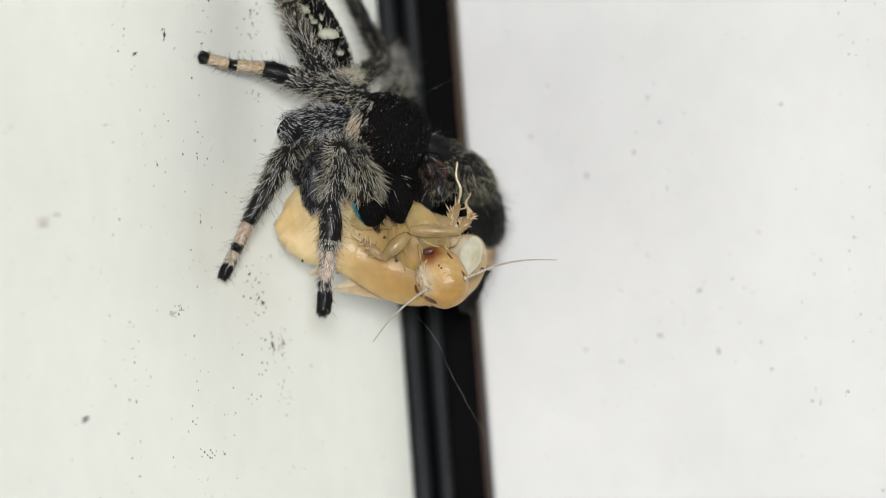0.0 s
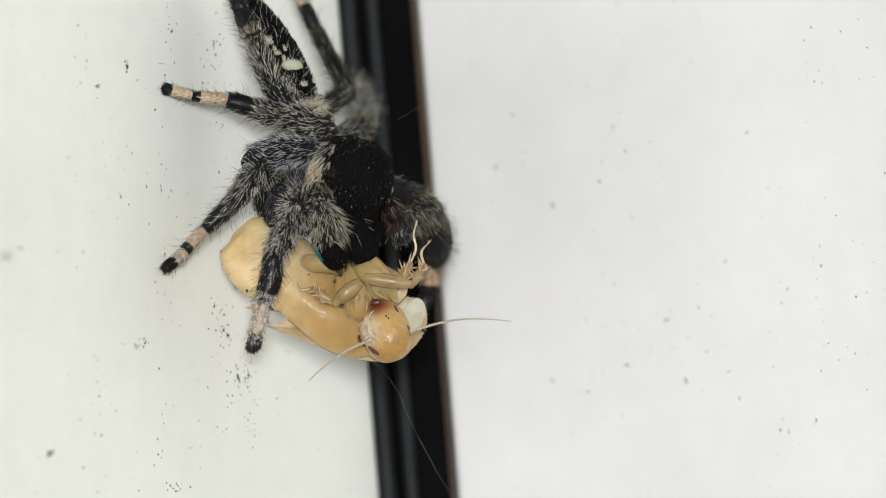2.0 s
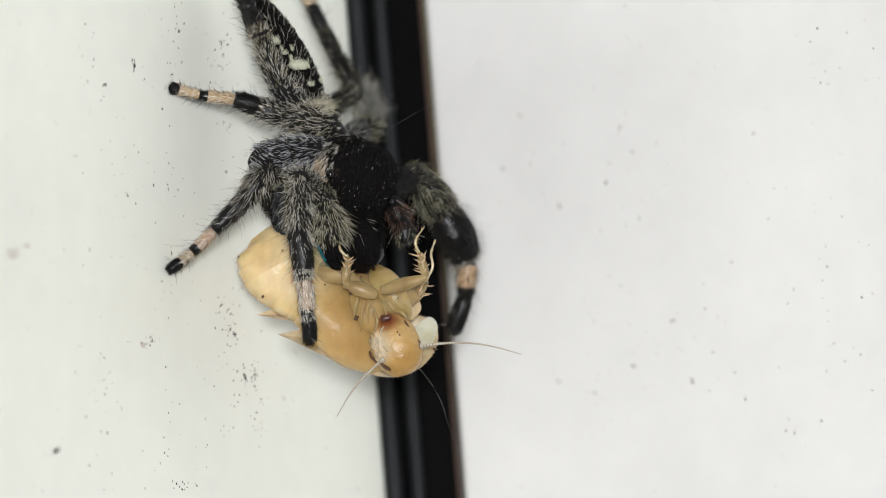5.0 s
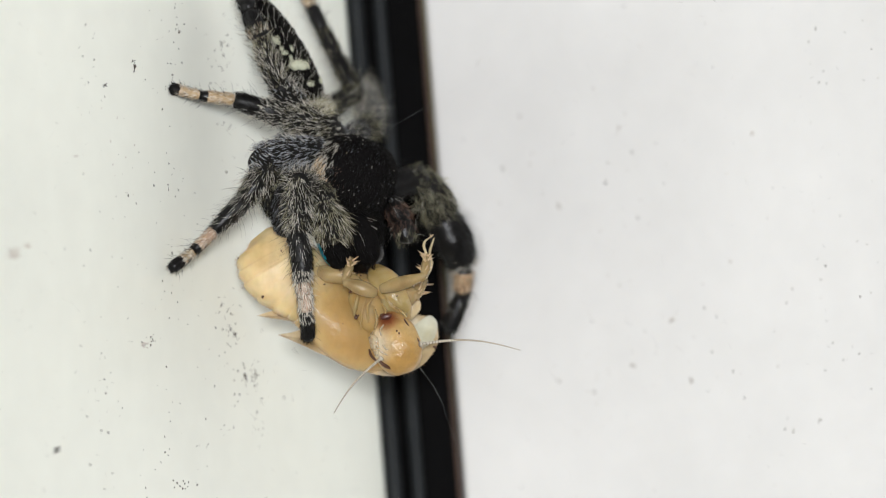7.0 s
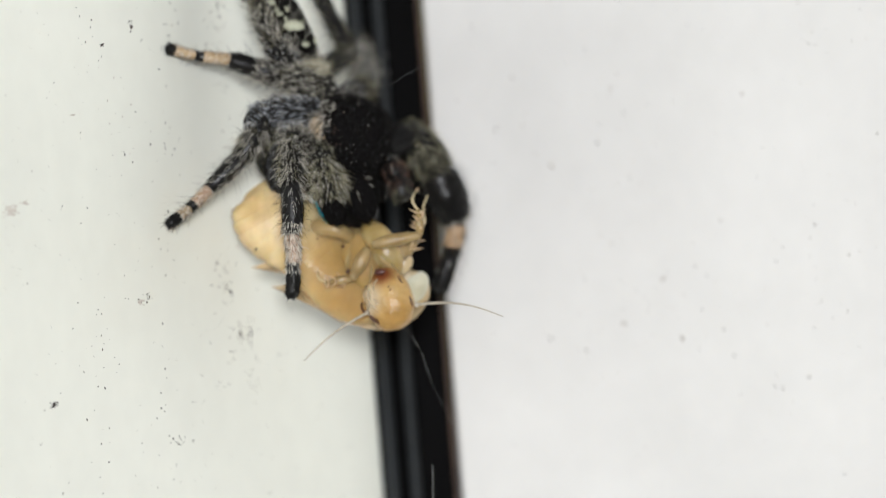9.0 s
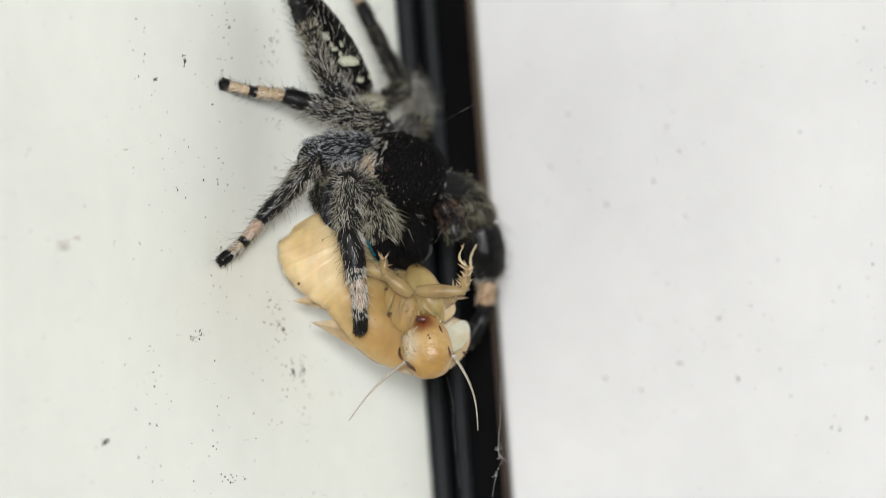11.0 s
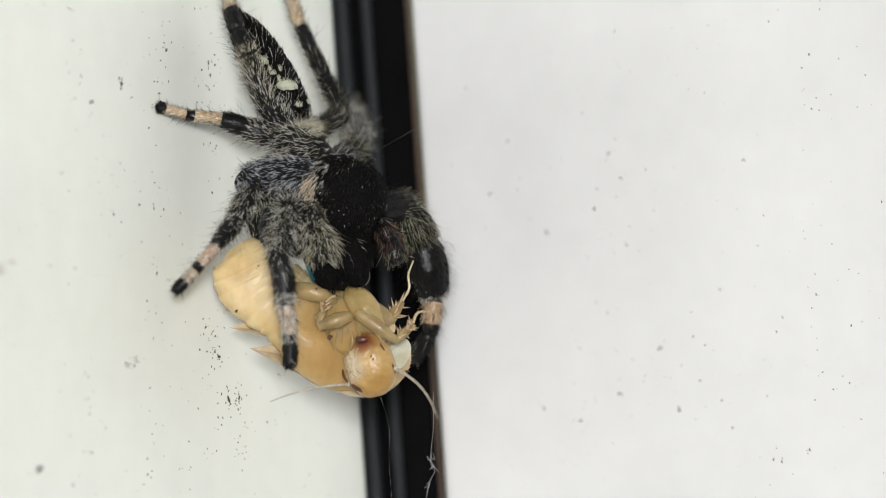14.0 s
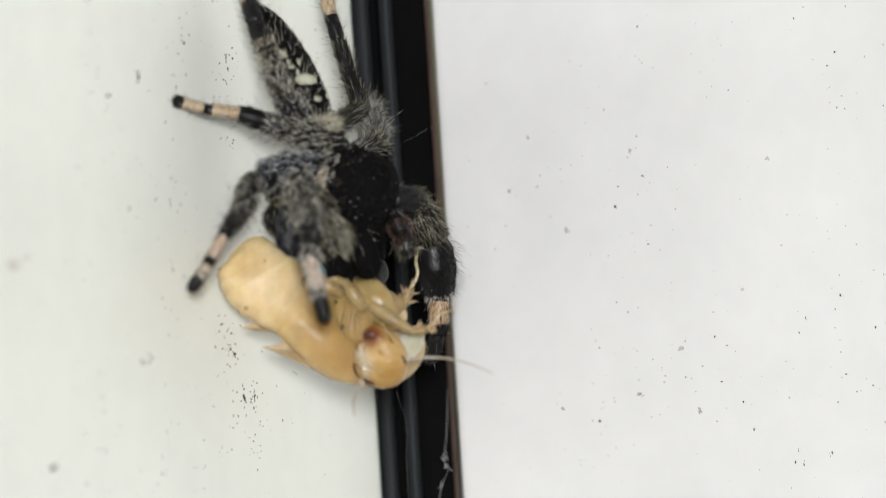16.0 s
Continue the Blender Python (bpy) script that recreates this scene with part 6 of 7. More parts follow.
    walk(LEG_B[2], [
        (0.0, pose(0.002788, 0.000952, 0.000255, 17.9, 1.4, 51.9)),
        (0.5, pose(0.003049, 0.000926, 0.000147, 18.6, 0.5, 54.7)),
        (1.0, pose(0.002534, 0.000413, 0.000359, 15.6, 3.9, 43.5)),
        (3.5, pose(0.002417, 0.000463, 0.000408, 16.5, 3.1, 46.5)),
        (9.5, pose(0.002427, 0.000434, 0.000404, 16.5, 3.0, 46.6)),
        (12.0, pose(0.002491, 0.000326, 0.000377, 14.2, 5.1, 38.9)),
        (12.5, pose(0.002446, 0.000377, 0.000396, 16.3, 3.3, 45.8)),
        (14.5, pose(0.002432, 0.000520, 0.000401, 18.8, -15.4, 47.2)),
        (16.0, pose(0.003042, 0.000154, 0.000150, 21.5, -20.4, 54.5)),
    ])
    walk(LEG_B[3], [
        (0.0, pose(0.003800, 0.002244, 0.000215, 17.6, 2.5, 50.8)),
        (0.5, pose(0.003997, 0.002265, 0.000134, 19.1, 0.5, 56.9)),
        (1.0, pose(0.003721, 0.001541, 0.000248, 12.5, 7.1, 33.7)),
        (3.5, pose(0.003546, 0.001651, 0.000320, 13.0, 6.7, 35.4)),
        (9.5, pose(0.003552, 0.001626, 0.000317, 12.8, 6.9, 34.6)),
        (12.0, pose(0.003763, 0.001352, 0.000230, 14.7, -6.9, 37.1)),
        (12.5, pose(0.003589, 0.001552, 0.000302, 17.6, -16.0, 42.4)),
        (14.5, pose(0.003507, 0.001681, 0.000838, 16.6, -26.3, 32.4)),
        (16.0, pose(0.003935, 0.001405, 0.000723, 18.5, -28.5, 35.6)),
    ])
    walk(LEG_B[4], [
        (0.0, pose(0.004900, 0.003594, 0.000139, 18.9, 2.0, 56.7)),
        (0.5, pose(0.004949, 0.003726, 0.000119, 19.3, 1.4, 58.3)),
        (1.0, pose(0.005160, 0.002501, 0.000032, 17.5, -18.4, 40.3)),
        (3.5, pose(0.004958, 0.002653, 0.000115, 13.5, 7.8, 36.9)),
        (9.5, pose(0.004977, 0.002609, 0.000107, 13.5, -4.4, 34.4)),
        (12.0, pose(0.005143, 0.002397, 0.000438, 16.1, 5.5, 45.6)),
        (12.5, pose(0.004827, 0.002681, 0.000784, 15.4, 6.2, 43.2)),
        (14.5, pose(0.004826, 0.002518, 0.001612, 14.9, 6.6, 41.6)),
        (16.0, pose(0.005181, 0.002297, 0.001556, 18.0, 3.3, 52.8)),
    ])
    walk(LEG_B[5], [
        (0.0, pose(0.005520, 0.004537, 0.000100, 18.5, 2.0, 54.7)),
        (0.5, pose(0.005542, 0.004687, 0.000090, 18.1, -10.7, 47.3)),
        (1.0, pose(0.005977, 0.003194, 0.000389, 12.7, -7.3, 31.0)),
        (3.5, pose(0.005852, 0.003325, -0.000038, 11.2, 8.6, 30.0)),
        (9.5, pose(0.005906, 0.003245, 0.000193, 11.1, -9.5, 26.1)),
        (12.0, pose(0.005929, 0.003200, 0.000330, 13.6, 7.0, 37.3)),
        (12.5, pose(0.005645, 0.003449, 0.000662, 14.6, 6.2, 40.4)),
        (14.5, pose(0.005665, 0.003263, 0.001481, 13.8, 6.9, 37.7)),
        (16.0, pose(0.005862, 0.003195, 0.001491, 16.9, 4.0, 48.5)),
    ])
    walk(prey, [
        (0.0, pose(0.007434, -0.011593, 1.198028, 5.5, -7.9, 16.8)),
        (0.5, pose(0.006883, -0.011915, 1.197601, 2.6, -2.3, 23.9)),
        (1.0, pose(0.006551, -0.012108, 1.197298, -1.5, 1.5, 28.5)),
        (1.5, pose(0.006537, -0.012115, 1.197232, -2.4, 1.9, 26.7)),
        (2.0, pose(0.006527, -0.012122, 1.197233, -0.9, 1.8, 28.0)),
        (2.5, pose(0.006756, -0.012001, 1.196686, -4.1, 6.7, 30.8)),
        (3.0, pose(0.006734, -0.012019, 1.196656, -3.8, 5.4, 31.2)),
        (3.5, pose(0.006722, -0.012017, 1.196638, -0.0, 4.7, 30.0)),
        (6.0, pose(0.006673, -0.012057, 1.196589, -4.9, 5.9, 32.0)),
        (7.0, pose(0.006709, -0.012037, 1.196637, -4.6, 4.7, 31.1)),
        (7.5, pose(0.006580, -0.012116, 1.196390, -4.8, 11.9, 30.8)),
        (8.0, pose(0.006594, -0.012094, 1.196768, -0.8, 5.4, 28.6)),
        (8.5, pose(0.006558, -0.012114, 1.196794, 1.7, 3.9, 26.3)),
        (9.0, pose(0.006617, -0.012094, 1.196753, -3.9, 6.1, 29.7)),
        (9.5, pose(0.006195, -0.012332, 1.196628, -3.7, 9.1, 26.7)),
        (12.0, pose(0.006058, -0.012409, 1.196475, -1.6, 11.2, 30.4)),
        (12.5, pose(0.006261, -0.012246, 1.196907, -8.5, 7.8, 29.4)),
        (13.0, pose(0.006272, -0.012207, 1.196970, -13.2, 6.3, 30.5)),
        (13.5, pose(0.006241, -0.012311, 1.196625, 1.5, 8.8, 32.8)),
        (14.0, pose(0.006229, -0.012313, 1.196740, 0.1, 7.8, 31.1)),
        (14.5, pose(0.006278, -0.012291, 1.196982, 4.7, 5.1, 24.0)),
        (15.0, pose(0.006265, -0.012256, 1.197191, -10.7, 6.3, 27.3)),
        (15.5, pose(0.006012, -0.012451, 1.196968, -2.4, 5.2, 32.1)),
        (16.0, pose(0.006148, -0.012351, 1.197142, -5.2, 2.9, 32.3)),
    ])
    walk(HEAD, [
        (0.0, pose(0.000032, 0.000011, -0.000021, -6.4, 9.4, -0.5)),
        (0.5, pose(0.000069, 0.000005, -0.000138, -12.2, 5.3, -2.2)),
        (1.0, pose(0.000099, 0.000010, -0.000144, -13.9, 4.8, -4.5)),
        (1.5, pose(0.000078, 0.000013, -0.000151, -14.2, 3.8, -4.2)),
        (2.0, pose(0.000088, 0.000007, -0.000088, -10.1, 4.2, -3.7)),
        (2.5, pose(0.000017, -0.000006, 0.000027, -0.6, 1.7, -2.6)),
        (3.0, pose(0.000001, -0.000005, 0.000028, 1.5, 0.5, -3.1)),
        (3.5, pose(0.000000, 0.000000, 0.000000, 0.0, -0.0, 0.0)),
        (6.0, pose(-0.000001, 0.000001, -0.000006, -0.1, -1.1, -4.2)),
        (7.0, pose(-0.000014, 0.000000, -0.000009, 1.2, 0.6, -3.7)),
        (7.5, pose(-0.000055, 0.000003, -0.000054, 0.7, 1.1, -2.5)),
        (8.0, pose(0.000042, 0.000002, -0.000048, -1.2, 3.3, -2.5)),
        (8.5, pose(0.000063, 0.000005, -0.000021, 1.4, 6.3, -1.6)),
        (9.0, pose(0.000133, -0.000008, -0.000036, 0.1, 5.4, -9.9)),
        (9.5, pose(0.000222, 0.000005, -0.000069, -3.7, 10.1, -13.6)),
        (12.0, pose(0.000054, -0.000013, -0.000066, 7.3, 3.4, -7.4)),
        (12.5, pose(0.000045, -0.000041, -0.000022, 10.9, 3.8, -10.5)),
        (13.0, pose(0.000223, -0.000053, -0.000081, 2.6, -4.1, -19.3)),
        (13.5, pose(0.000141, -0.000012, 0.000141, 11.3, -0.1, -10.4)),
        (14.0, pose(0.000112, -0.000009, 0.000090, 6.5, 2.4, -7.1)),
        (14.5, pose(0.000275, 0.000032, 0.000106, 17.0, 11.3, -13.1)),
        (15.0, pose(-0.000062, -0.000055, -0.000047, 15.4, 8.1, -8.1)),
        (15.5, pose(0.000071, -0.000013, -0.000276, 10.8, 4.1, -16.2)),
        (16.0, pose(0.000014, -0.000038, 0.000023, 21.2, 6.5, -13.9)),
    ])
    walk(FORE_L[0], [
        (0.0, pose(-0.000573, -0.000800, 0.001966, -86.0, 28.8, -165.0)),
        (0.5, pose(-0.000573, -0.000800, 0.001966, -87.2, 35.2, -172.3)),
        (1.0, pose(-0.000573, -0.000800, 0.001966, -91.9, 36.3, -179.6)),
        (1.5, pose(-0.000573, -0.000800, 0.001966, -92.9, 35.7, -178.4)),
        (2.0, pose(-0.000573, -0.000800, 0.001966, -91.0, 35.4, -178.5)),
        (2.5, pose(-0.000573, -0.000800, 0.001966, -94.4, -19.7, -179.3)),
        (3.0, pose(-0.000573, -0.000800, 0.001966, -102.5, -18.8, -156.2)),
        (3.5, pose(-0.000573, -0.000800, 0.001966, -90.0, -25.7, 180.0)),
        (6.0, pose(-0.000573, -0.000800, 0.001966, -95.3, -17.5, 179.6)),
        (7.0, pose(-0.000573, -0.000800, 0.001966, -95.0, -20.4, -179.4)),
        (7.5, pose(-0.000573, -0.000800, 0.001966, -80.3, 42.4, -161.3)),
        (8.0, pose(-0.000573, -0.000800, 0.001966, -91.5, 64.4, 180.0)),
        (8.5, pose(-0.000573, -0.000800, 0.001966, -85.0, 67.0, -171.7)),
        (9.0, pose(-0.000573, -0.000800, 0.001966, -98.6, 63.3, 172.7)),
        (9.5, pose(-0.000573, -0.000800, 0.001966, -104.7, -20.0, -146.1)),
        (12.0, pose(-0.000521, -0.000800, 0.001829, -91.9, -26.6, -179.5)),
        (12.5, pose(-0.000486, -0.000800, 0.001725, -100.4, -0.7, -147.0)),
        (13.0, pose(-0.000486, -0.000800, 0.001725, -100.1, 8.8, -147.4)),
        (13.5, pose(-0.000573, -0.000800, 0.001966, -88.7, 37.1, 178.0)),
        (14.0, pose(-0.000573, -0.000800, 0.001966, -90.1, 22.5, 178.8)),
        (14.5, pose(-0.000573, -0.000800, 0.001966, -83.7, 35.3, -170.3)),
        (15.0, pose(-0.000486, -0.000800, 0.001725, -101.9, 29.1, 176.9)),
        (15.5, pose(-0.000486, -0.000800, 0.001725, -95.3, -60.6, -177.6)),
        (16.0, pose(-0.000486, -0.000800, 0.001725, -99.0, -53.5, -175.0)),
    ])
    walk(FORE_L[1], [
        (0.0, pose(0.001346, 0.000000, 0.000000, 0.0, -0.0, -82.5)),
        (0.5, pose(0.001346, -0.000000, 0.000000, 0.0, -0.0, -87.8)),
        (1.0, pose(0.001346, -0.000000, 0.000000, 0.0, -0.0, -79.8)),
        (1.5, pose(0.001346, 0.000000, 0.000000, 0.0, -0.0, -78.2)),
        (2.0, pose(0.001346, 0.000000, 0.000000, 0.0, -0.0, -72.6)),
        (2.5, pose(0.001346, 0.000000, 0.000000, 0.0, -0.0, -79.2)),
        (3.0, pose(0.001346, -0.000000, -0.000000, -23.0, 23.5, -79.2)),
        (3.5, pose(0.001346, 0.000000, 0.000000, 0.0, -0.0, -75.1)),
        (6.0, pose(0.001346, 0.000000, 0.000000, 0.0, -0.0, -78.4)),
        (7.0, pose(0.001346, 0.000000, 0.000000, 0.0, 23.7, -87.8)),
        (7.5, pose(0.001346, -0.000000, 0.000000, -20.2, 33.4, -120.2)),
        (8.0, pose(0.001346, 0.000000, 0.000000, 0.0, -0.0, -45.5)),
        (8.5, pose(0.001346, 0.000000, 0.000000, 0.0, -0.0, -49.4)),
        (9.0, pose(0.001346, 0.000000, 0.000000, 0.0, -0.0, -53.2)),
        (9.5, pose(0.001346, -0.000000, -0.000000, -22.6, 42.7, -50.4)),
        (12.0, pose(0.001346, -0.000000, 0.000000, 0.0, 37.1, -77.9)),
        (12.5, pose(0.001346, 0.000000, -0.000000, -34.4, 20.9, -106.1)),
        (13.0, pose(0.001346, -0.000000, 0.000000, -33.8, -5.0, -97.5)),
        (13.5, pose(0.001346, 0.000000, 0.000000, 0.0, -0.0, -5.9)),
        (14.0, pose(0.001346, -0.000000, 0.000000, 0.0, 26.2, -124.2)),
        (14.5, pose(0.001346, 0.000000, 0.000000, 0.0, -0.0, -9.4)),
        (15.0, pose(0.001346, 0.000000, 0.000000, 0.0, -0.0, -122.4)),
        (15.5, pose(0.001346, 0.000000, 0.000000, 0.0, 38.7, 7.4)),
        (16.0, pose(0.001346, 0.000000, 0.000000, 0.0, 47.3, 42.5)),
    ])
    walk(FORE_L[2], [
        (0.0, pose(0.001484, -0.001051, 0.000000, 0.0, 36.7, -100.4)),
        (0.5, pose(0.001387, -0.001059, 0.000000, 0.0, 45.3, -95.1)),
        (1.0, pose(0.001534, -0.001043, 0.000000, 0.0, 45.0, -63.8)),
        (1.5, pose(0.001563, -0.001037, 0.000000, 0.0, 43.0, -46.0)),
        (2.0, pose(0.001662, -0.001011, 0.000000, 0.0, 45.3, -53.0)),
        (2.5, pose(0.001544, -0.001041, 0.000000, 0.0, 30.4, -46.4)),
        (3.0, pose(0.001528, -0.000954, -0.000423, -20.8, 43.3, -55.4)),
        (3.5, pose(0.001619, -0.001024, 0.000000, 0.0, -0.0, -42.5)),
        (6.0, pose(0.001559, -0.001038, 0.000000, 0.0, 24.4, -51.5)),
        (7.0, pose(0.001383, -0.000970, -0.000426, 0.0, 22.9, -34.4)),
        (7.5, pose(0.000900, -0.000764, -0.000583, -17.0, -4.5, -104.4)),
        (8.0, pose(0.002088, -0.000756, 0.000000, 0.0, 36.1, 66.4)),
        (8.5, pose(0.002036, -0.000804, 0.000000, 0.0, 39.0, 57.8)),
        (9.0, pose(0.001980, -0.000849, 0.000000, 0.0, 43.0, -121.8)),
        (9.5, pose(0.001842, -0.000600, -0.000719, -31.8, 54.1, -65.5)),
        (12.0, pose(0.001523, -0.000827, -0.000639, 0.0, 42.1, -73.4)),
        (12.5, pose(0.001071, -0.000951, -0.000378, -33.8, 22.7, -88.3)),
        (13.0, pose(0.001208, -0.001047, 0.000093, -38.0, 25.0, -101.7)),
        (13.5, pose(0.002400, -0.000109, 0.000000, 0.0, 49.7, -78.9)),
        (14.0, pose(0.000812, -0.000786, -0.000469, 0.0, 42.3, 177.9)),
        (14.5, pose(0.002391, -0.000174, 0.000000, 0.0, 45.7, -41.3)),
        (15.0, pose(0.000779, -0.000895, 0.000000, 0.0, -0.0, -136.5)),
        (15.5, pose(0.002165, 0.000106, -0.000663, 0.0, 45.4, 20.5)),
        (16.0, pose(0.001876, 0.000485, -0.000778, 0.0, 45.5, 15.7)),
    ])
    walk(FORE_R[0], [
        (0.0, pose(-0.000394, -0.000900, 0.002122, 86.4, 14.3, 12.2)),
        (0.5, pose(-0.000394, -0.000900, 0.002122, 87.7, 11.4, 5.6)),
        (1.0, pose(-0.000394, -0.000900, 0.002122, 91.5, 10.9, 1.8)),
        (1.5, pose(-0.000394, -0.000900, 0.002122, 92.4, 9.4, 3.7)),
        (2.0, pose(-0.000394, -0.000900, 0.002122, 90.8, 10.6, 2.2)),
        (2.5, pose(-0.000394, -0.000900, 0.002122, 100.8, -17.5, -21.9)),
        (3.0, pose(-0.000394, -0.000900, 0.002122, 99.4, -13.0, -23.8)),
        (3.5, pose(-0.000394, -0.000900, 0.002122, 96.3, -18.6, -19.0)),
        (6.0, pose(-0.000394, -0.000900, 0.002122, 100.4, -13.9, -22.7)),
        (7.0, pose(-0.000394, -0.000900, 0.002122, 100.7, -14.0, -24.1)),
        (7.5, pose(-0.000394, -0.000900, 0.002122, 114.4, -30.2, -36.6)),
        (8.0, pose(-0.000394, -0.000900, 0.002122, 90.7, 8.8, 1.5)),
        (8.5, pose(-0.000394, -0.000900, 0.002122, 88.0, 7.1, 3.4)),
        (9.0, pose(-0.000394, -0.000900, 0.002122, 93.9, -13.2, -0.6)),
        (9.5, pose(-0.000394, -0.000900, 0.002122, 93.9, -1.7, -15.5)),
        (12.0, pose(-0.000337, -0.000900, 0.001979, 91.7, -4.7, -0.5)),
        (12.5, pose(-0.000298, -0.000900, 0.001870, 99.9, 32.1, 5.9)),
        (13.0, pose(-0.000298, -0.000900, 0.001870, 105.3, 29.6, 7.1)),
        (13.5, pose(-0.000394, -0.000900, 0.002122, 79.7, 19.9, -28.5)),
        (14.0, pose(-0.000394, -0.000900, 0.002122, 90.1, 31.5, -1.1)),
        (14.5, pose(-0.000394, -0.000900, 0.002122, 84.7, 14.5, 4.7)),
        (15.0, pose(-0.000298, -0.000900, 0.001870, 103.3, 38.3, 11.1)),
        (15.5, pose(-0.000298, -0.000900, 0.001870, 92.6, -10.5, -2.7)),
        (16.0, pose(-0.000298, -0.000900, 0.001870, 96.4, 32.5, 1.1)),
    ])
    walk(FORE_R[1], [
        (0.0, pose(0.001943, 0.000000, 0.000000, 0.0, 27.9, 56.1)),
        (0.5, pose(0.001943, 0.000000, 0.000000, 0.0, 21.7, 63.1)),
        (1.0, pose(0.001943, -0.000000, 0.000000, 0.0, 27.2, 64.3)),
        (1.5, pose(0.001943, -0.000000, 0.000000, 0.0, 31.5, 65.1)),
        (2.0, pose(0.001943, 0.000000, 0.000000, 0.0, 24.6, 69.0)),
        (2.5, pose(0.001943, 0.000000, 0.000000, 20.1, 21.2, 92.8)),
        (3.0, pose(0.001943, 0.000000, 0.000000, 20.8, 2.3, 83.9)),
        (3.5, pose(0.001943, 0.000000, 0.000000, 17.8, 2.1, 83.5)),
        (6.0, pose(0.001943, -0.000000, -0.000000, 18.7, -0.1, 90.2)),
        (7.0, pose(0.001943, -0.000000, -0.000000, 24.4, 37.2, 80.4)),
        (7.5, pose(0.001943, 0.000000, 0.000000, 15.1, 23.2, 34.3)),
        (8.0, pose(0.001943, 0.000000, 0.000000, 0.0, -0.0, 65.2)),
        (8.5, pose(0.001943, 0.000000, 0.000000, 0.0, -0.0, 57.3)),
        (9.0, pose(0.001943, -0.000000, 0.000000, 0.0, -0.0, 82.3)),
        (9.5, pose(0.001943, 0.000000, 0.000000, 17.9, -5.0, 105.2)),
        (12.0, pose(0.001943, 0.000000, 0.000000, 0.0, -0.0, 71.7)),
        (12.5, pose(0.001943, 0.000000, 0.000000, 0.0, 30.6, 77.0)),
        (13.0, pose(0.001943, 0.000000, 0.000000, 0.0, 32.5, 59.6)),
        (13.5, pose(0.001943, 0.000000, 0.000000, 26.6, 26.4, 103.1)),
        (14.0, pose(0.001943, 0.000000, 0.000000, 0.0, 23.2, 80.5)),
        (14.5, pose(0.001943, 0.000000, 0.000000, 0.0, -0.0, 36.4)),
        (15.0, pose(0.001943, 0.000000, 0.000000, 0.0, -0.0, 59.4)),
        (15.5, pose(0.001943, -0.000000, 0.000000, 0.0, -0.0, 46.5)),
        (16.0, pose(0.001943, -0.000000, 0.000000, 0.0, 30.0, 42.8)),
    ])
    walk(FORE_R[2], [
        (0.0, pose(0.002438, 0.000736, -0.000470, 0.0, 40.4, 105.2)),
        (0.5, pose(0.002365, 0.000832, -0.000370, 0.0, -0.0, 101.4)),
        (1.0, pose(0.002330, 0.000804, -0.000459, 0.0, 20.6, 109.6)),
        (1.5, pose(0.002304, 0.000776, -0.000525, 0.0, 23.1, 86.2)),
        (2.0, pose(0.002270, 0.000852, -0.000417, 0.0, 21.0, 90.0)),
        (2.5, pose(0.001898, 0.000935, -0.000362, 19.9, 24.7, 81.7)),
        (3.0, pose(0.002050, 0.000997, -0.000041, 20.7, 3.4, 81.2)),
        (3.5, pose(0.002057, 0.000996, -0.000037, 17.3, 5.0, 74.2)),
        (6.0, pose(0.001940, 0.001004, 0.000001, 17.5, 6.7, 69.7)),
        (7.0, pose(0.002076, 0.000788, -0.000607, 26.6, 43.6, 82.4)),
        (7.5, pose(0.002705, 0.000519, -0.000396, 27.2, -4.3, 98.3)),
        (8.0, pose(0.002364, 0.000911, 0.000000, 0.0, 33.7, 75.0)),
        (8.5, pose(0.002486, 0.000844, 0.000000, 0.0, 19.2, 57.5)),
        (9.0, pose(0.002078, 0.000995, 0.000000, 0.0, 30.0, 86.1)),
        (9.5, pose(0.001682, 0.000965, 0.000088, 11.9, 25.1, 150.7)),
        (12.0, pose(0.002258, 0.000953, 0.000000, 0.0, 29.0, 62.1)),
        (12.5, pose(0.002138, 0.000842, -0.000510, 0.0, 41.4, 41.2)),
        (13.0, pose(0.002372, 0.000730, -0.000539, 0.0, 46.0, 40.5)),
        (13.5, pose(0.001739, 0.000876, -0.000446, 31.6, 40.2, 106.8)),
        (14.0, pose(0.002095, 0.000910, -0.000395, 0.0, 35.6, 80.2)),
        (14.5, pose(0.002751, 0.000595, 0.000000, 0.0, -0.0, 65.6)),
        (15.0, pose(0.002453, 0.000864, 0.000000, 0.0, 21.1, 36.8)),
        (15.5, pose(0.002634, 0.000728, 0.000000, 0.0, 27.1, 78.1)),
        (16.0, pose(0.002580, 0.000591, -0.000503, 0.0, -0.0, 79.3)),
    ])
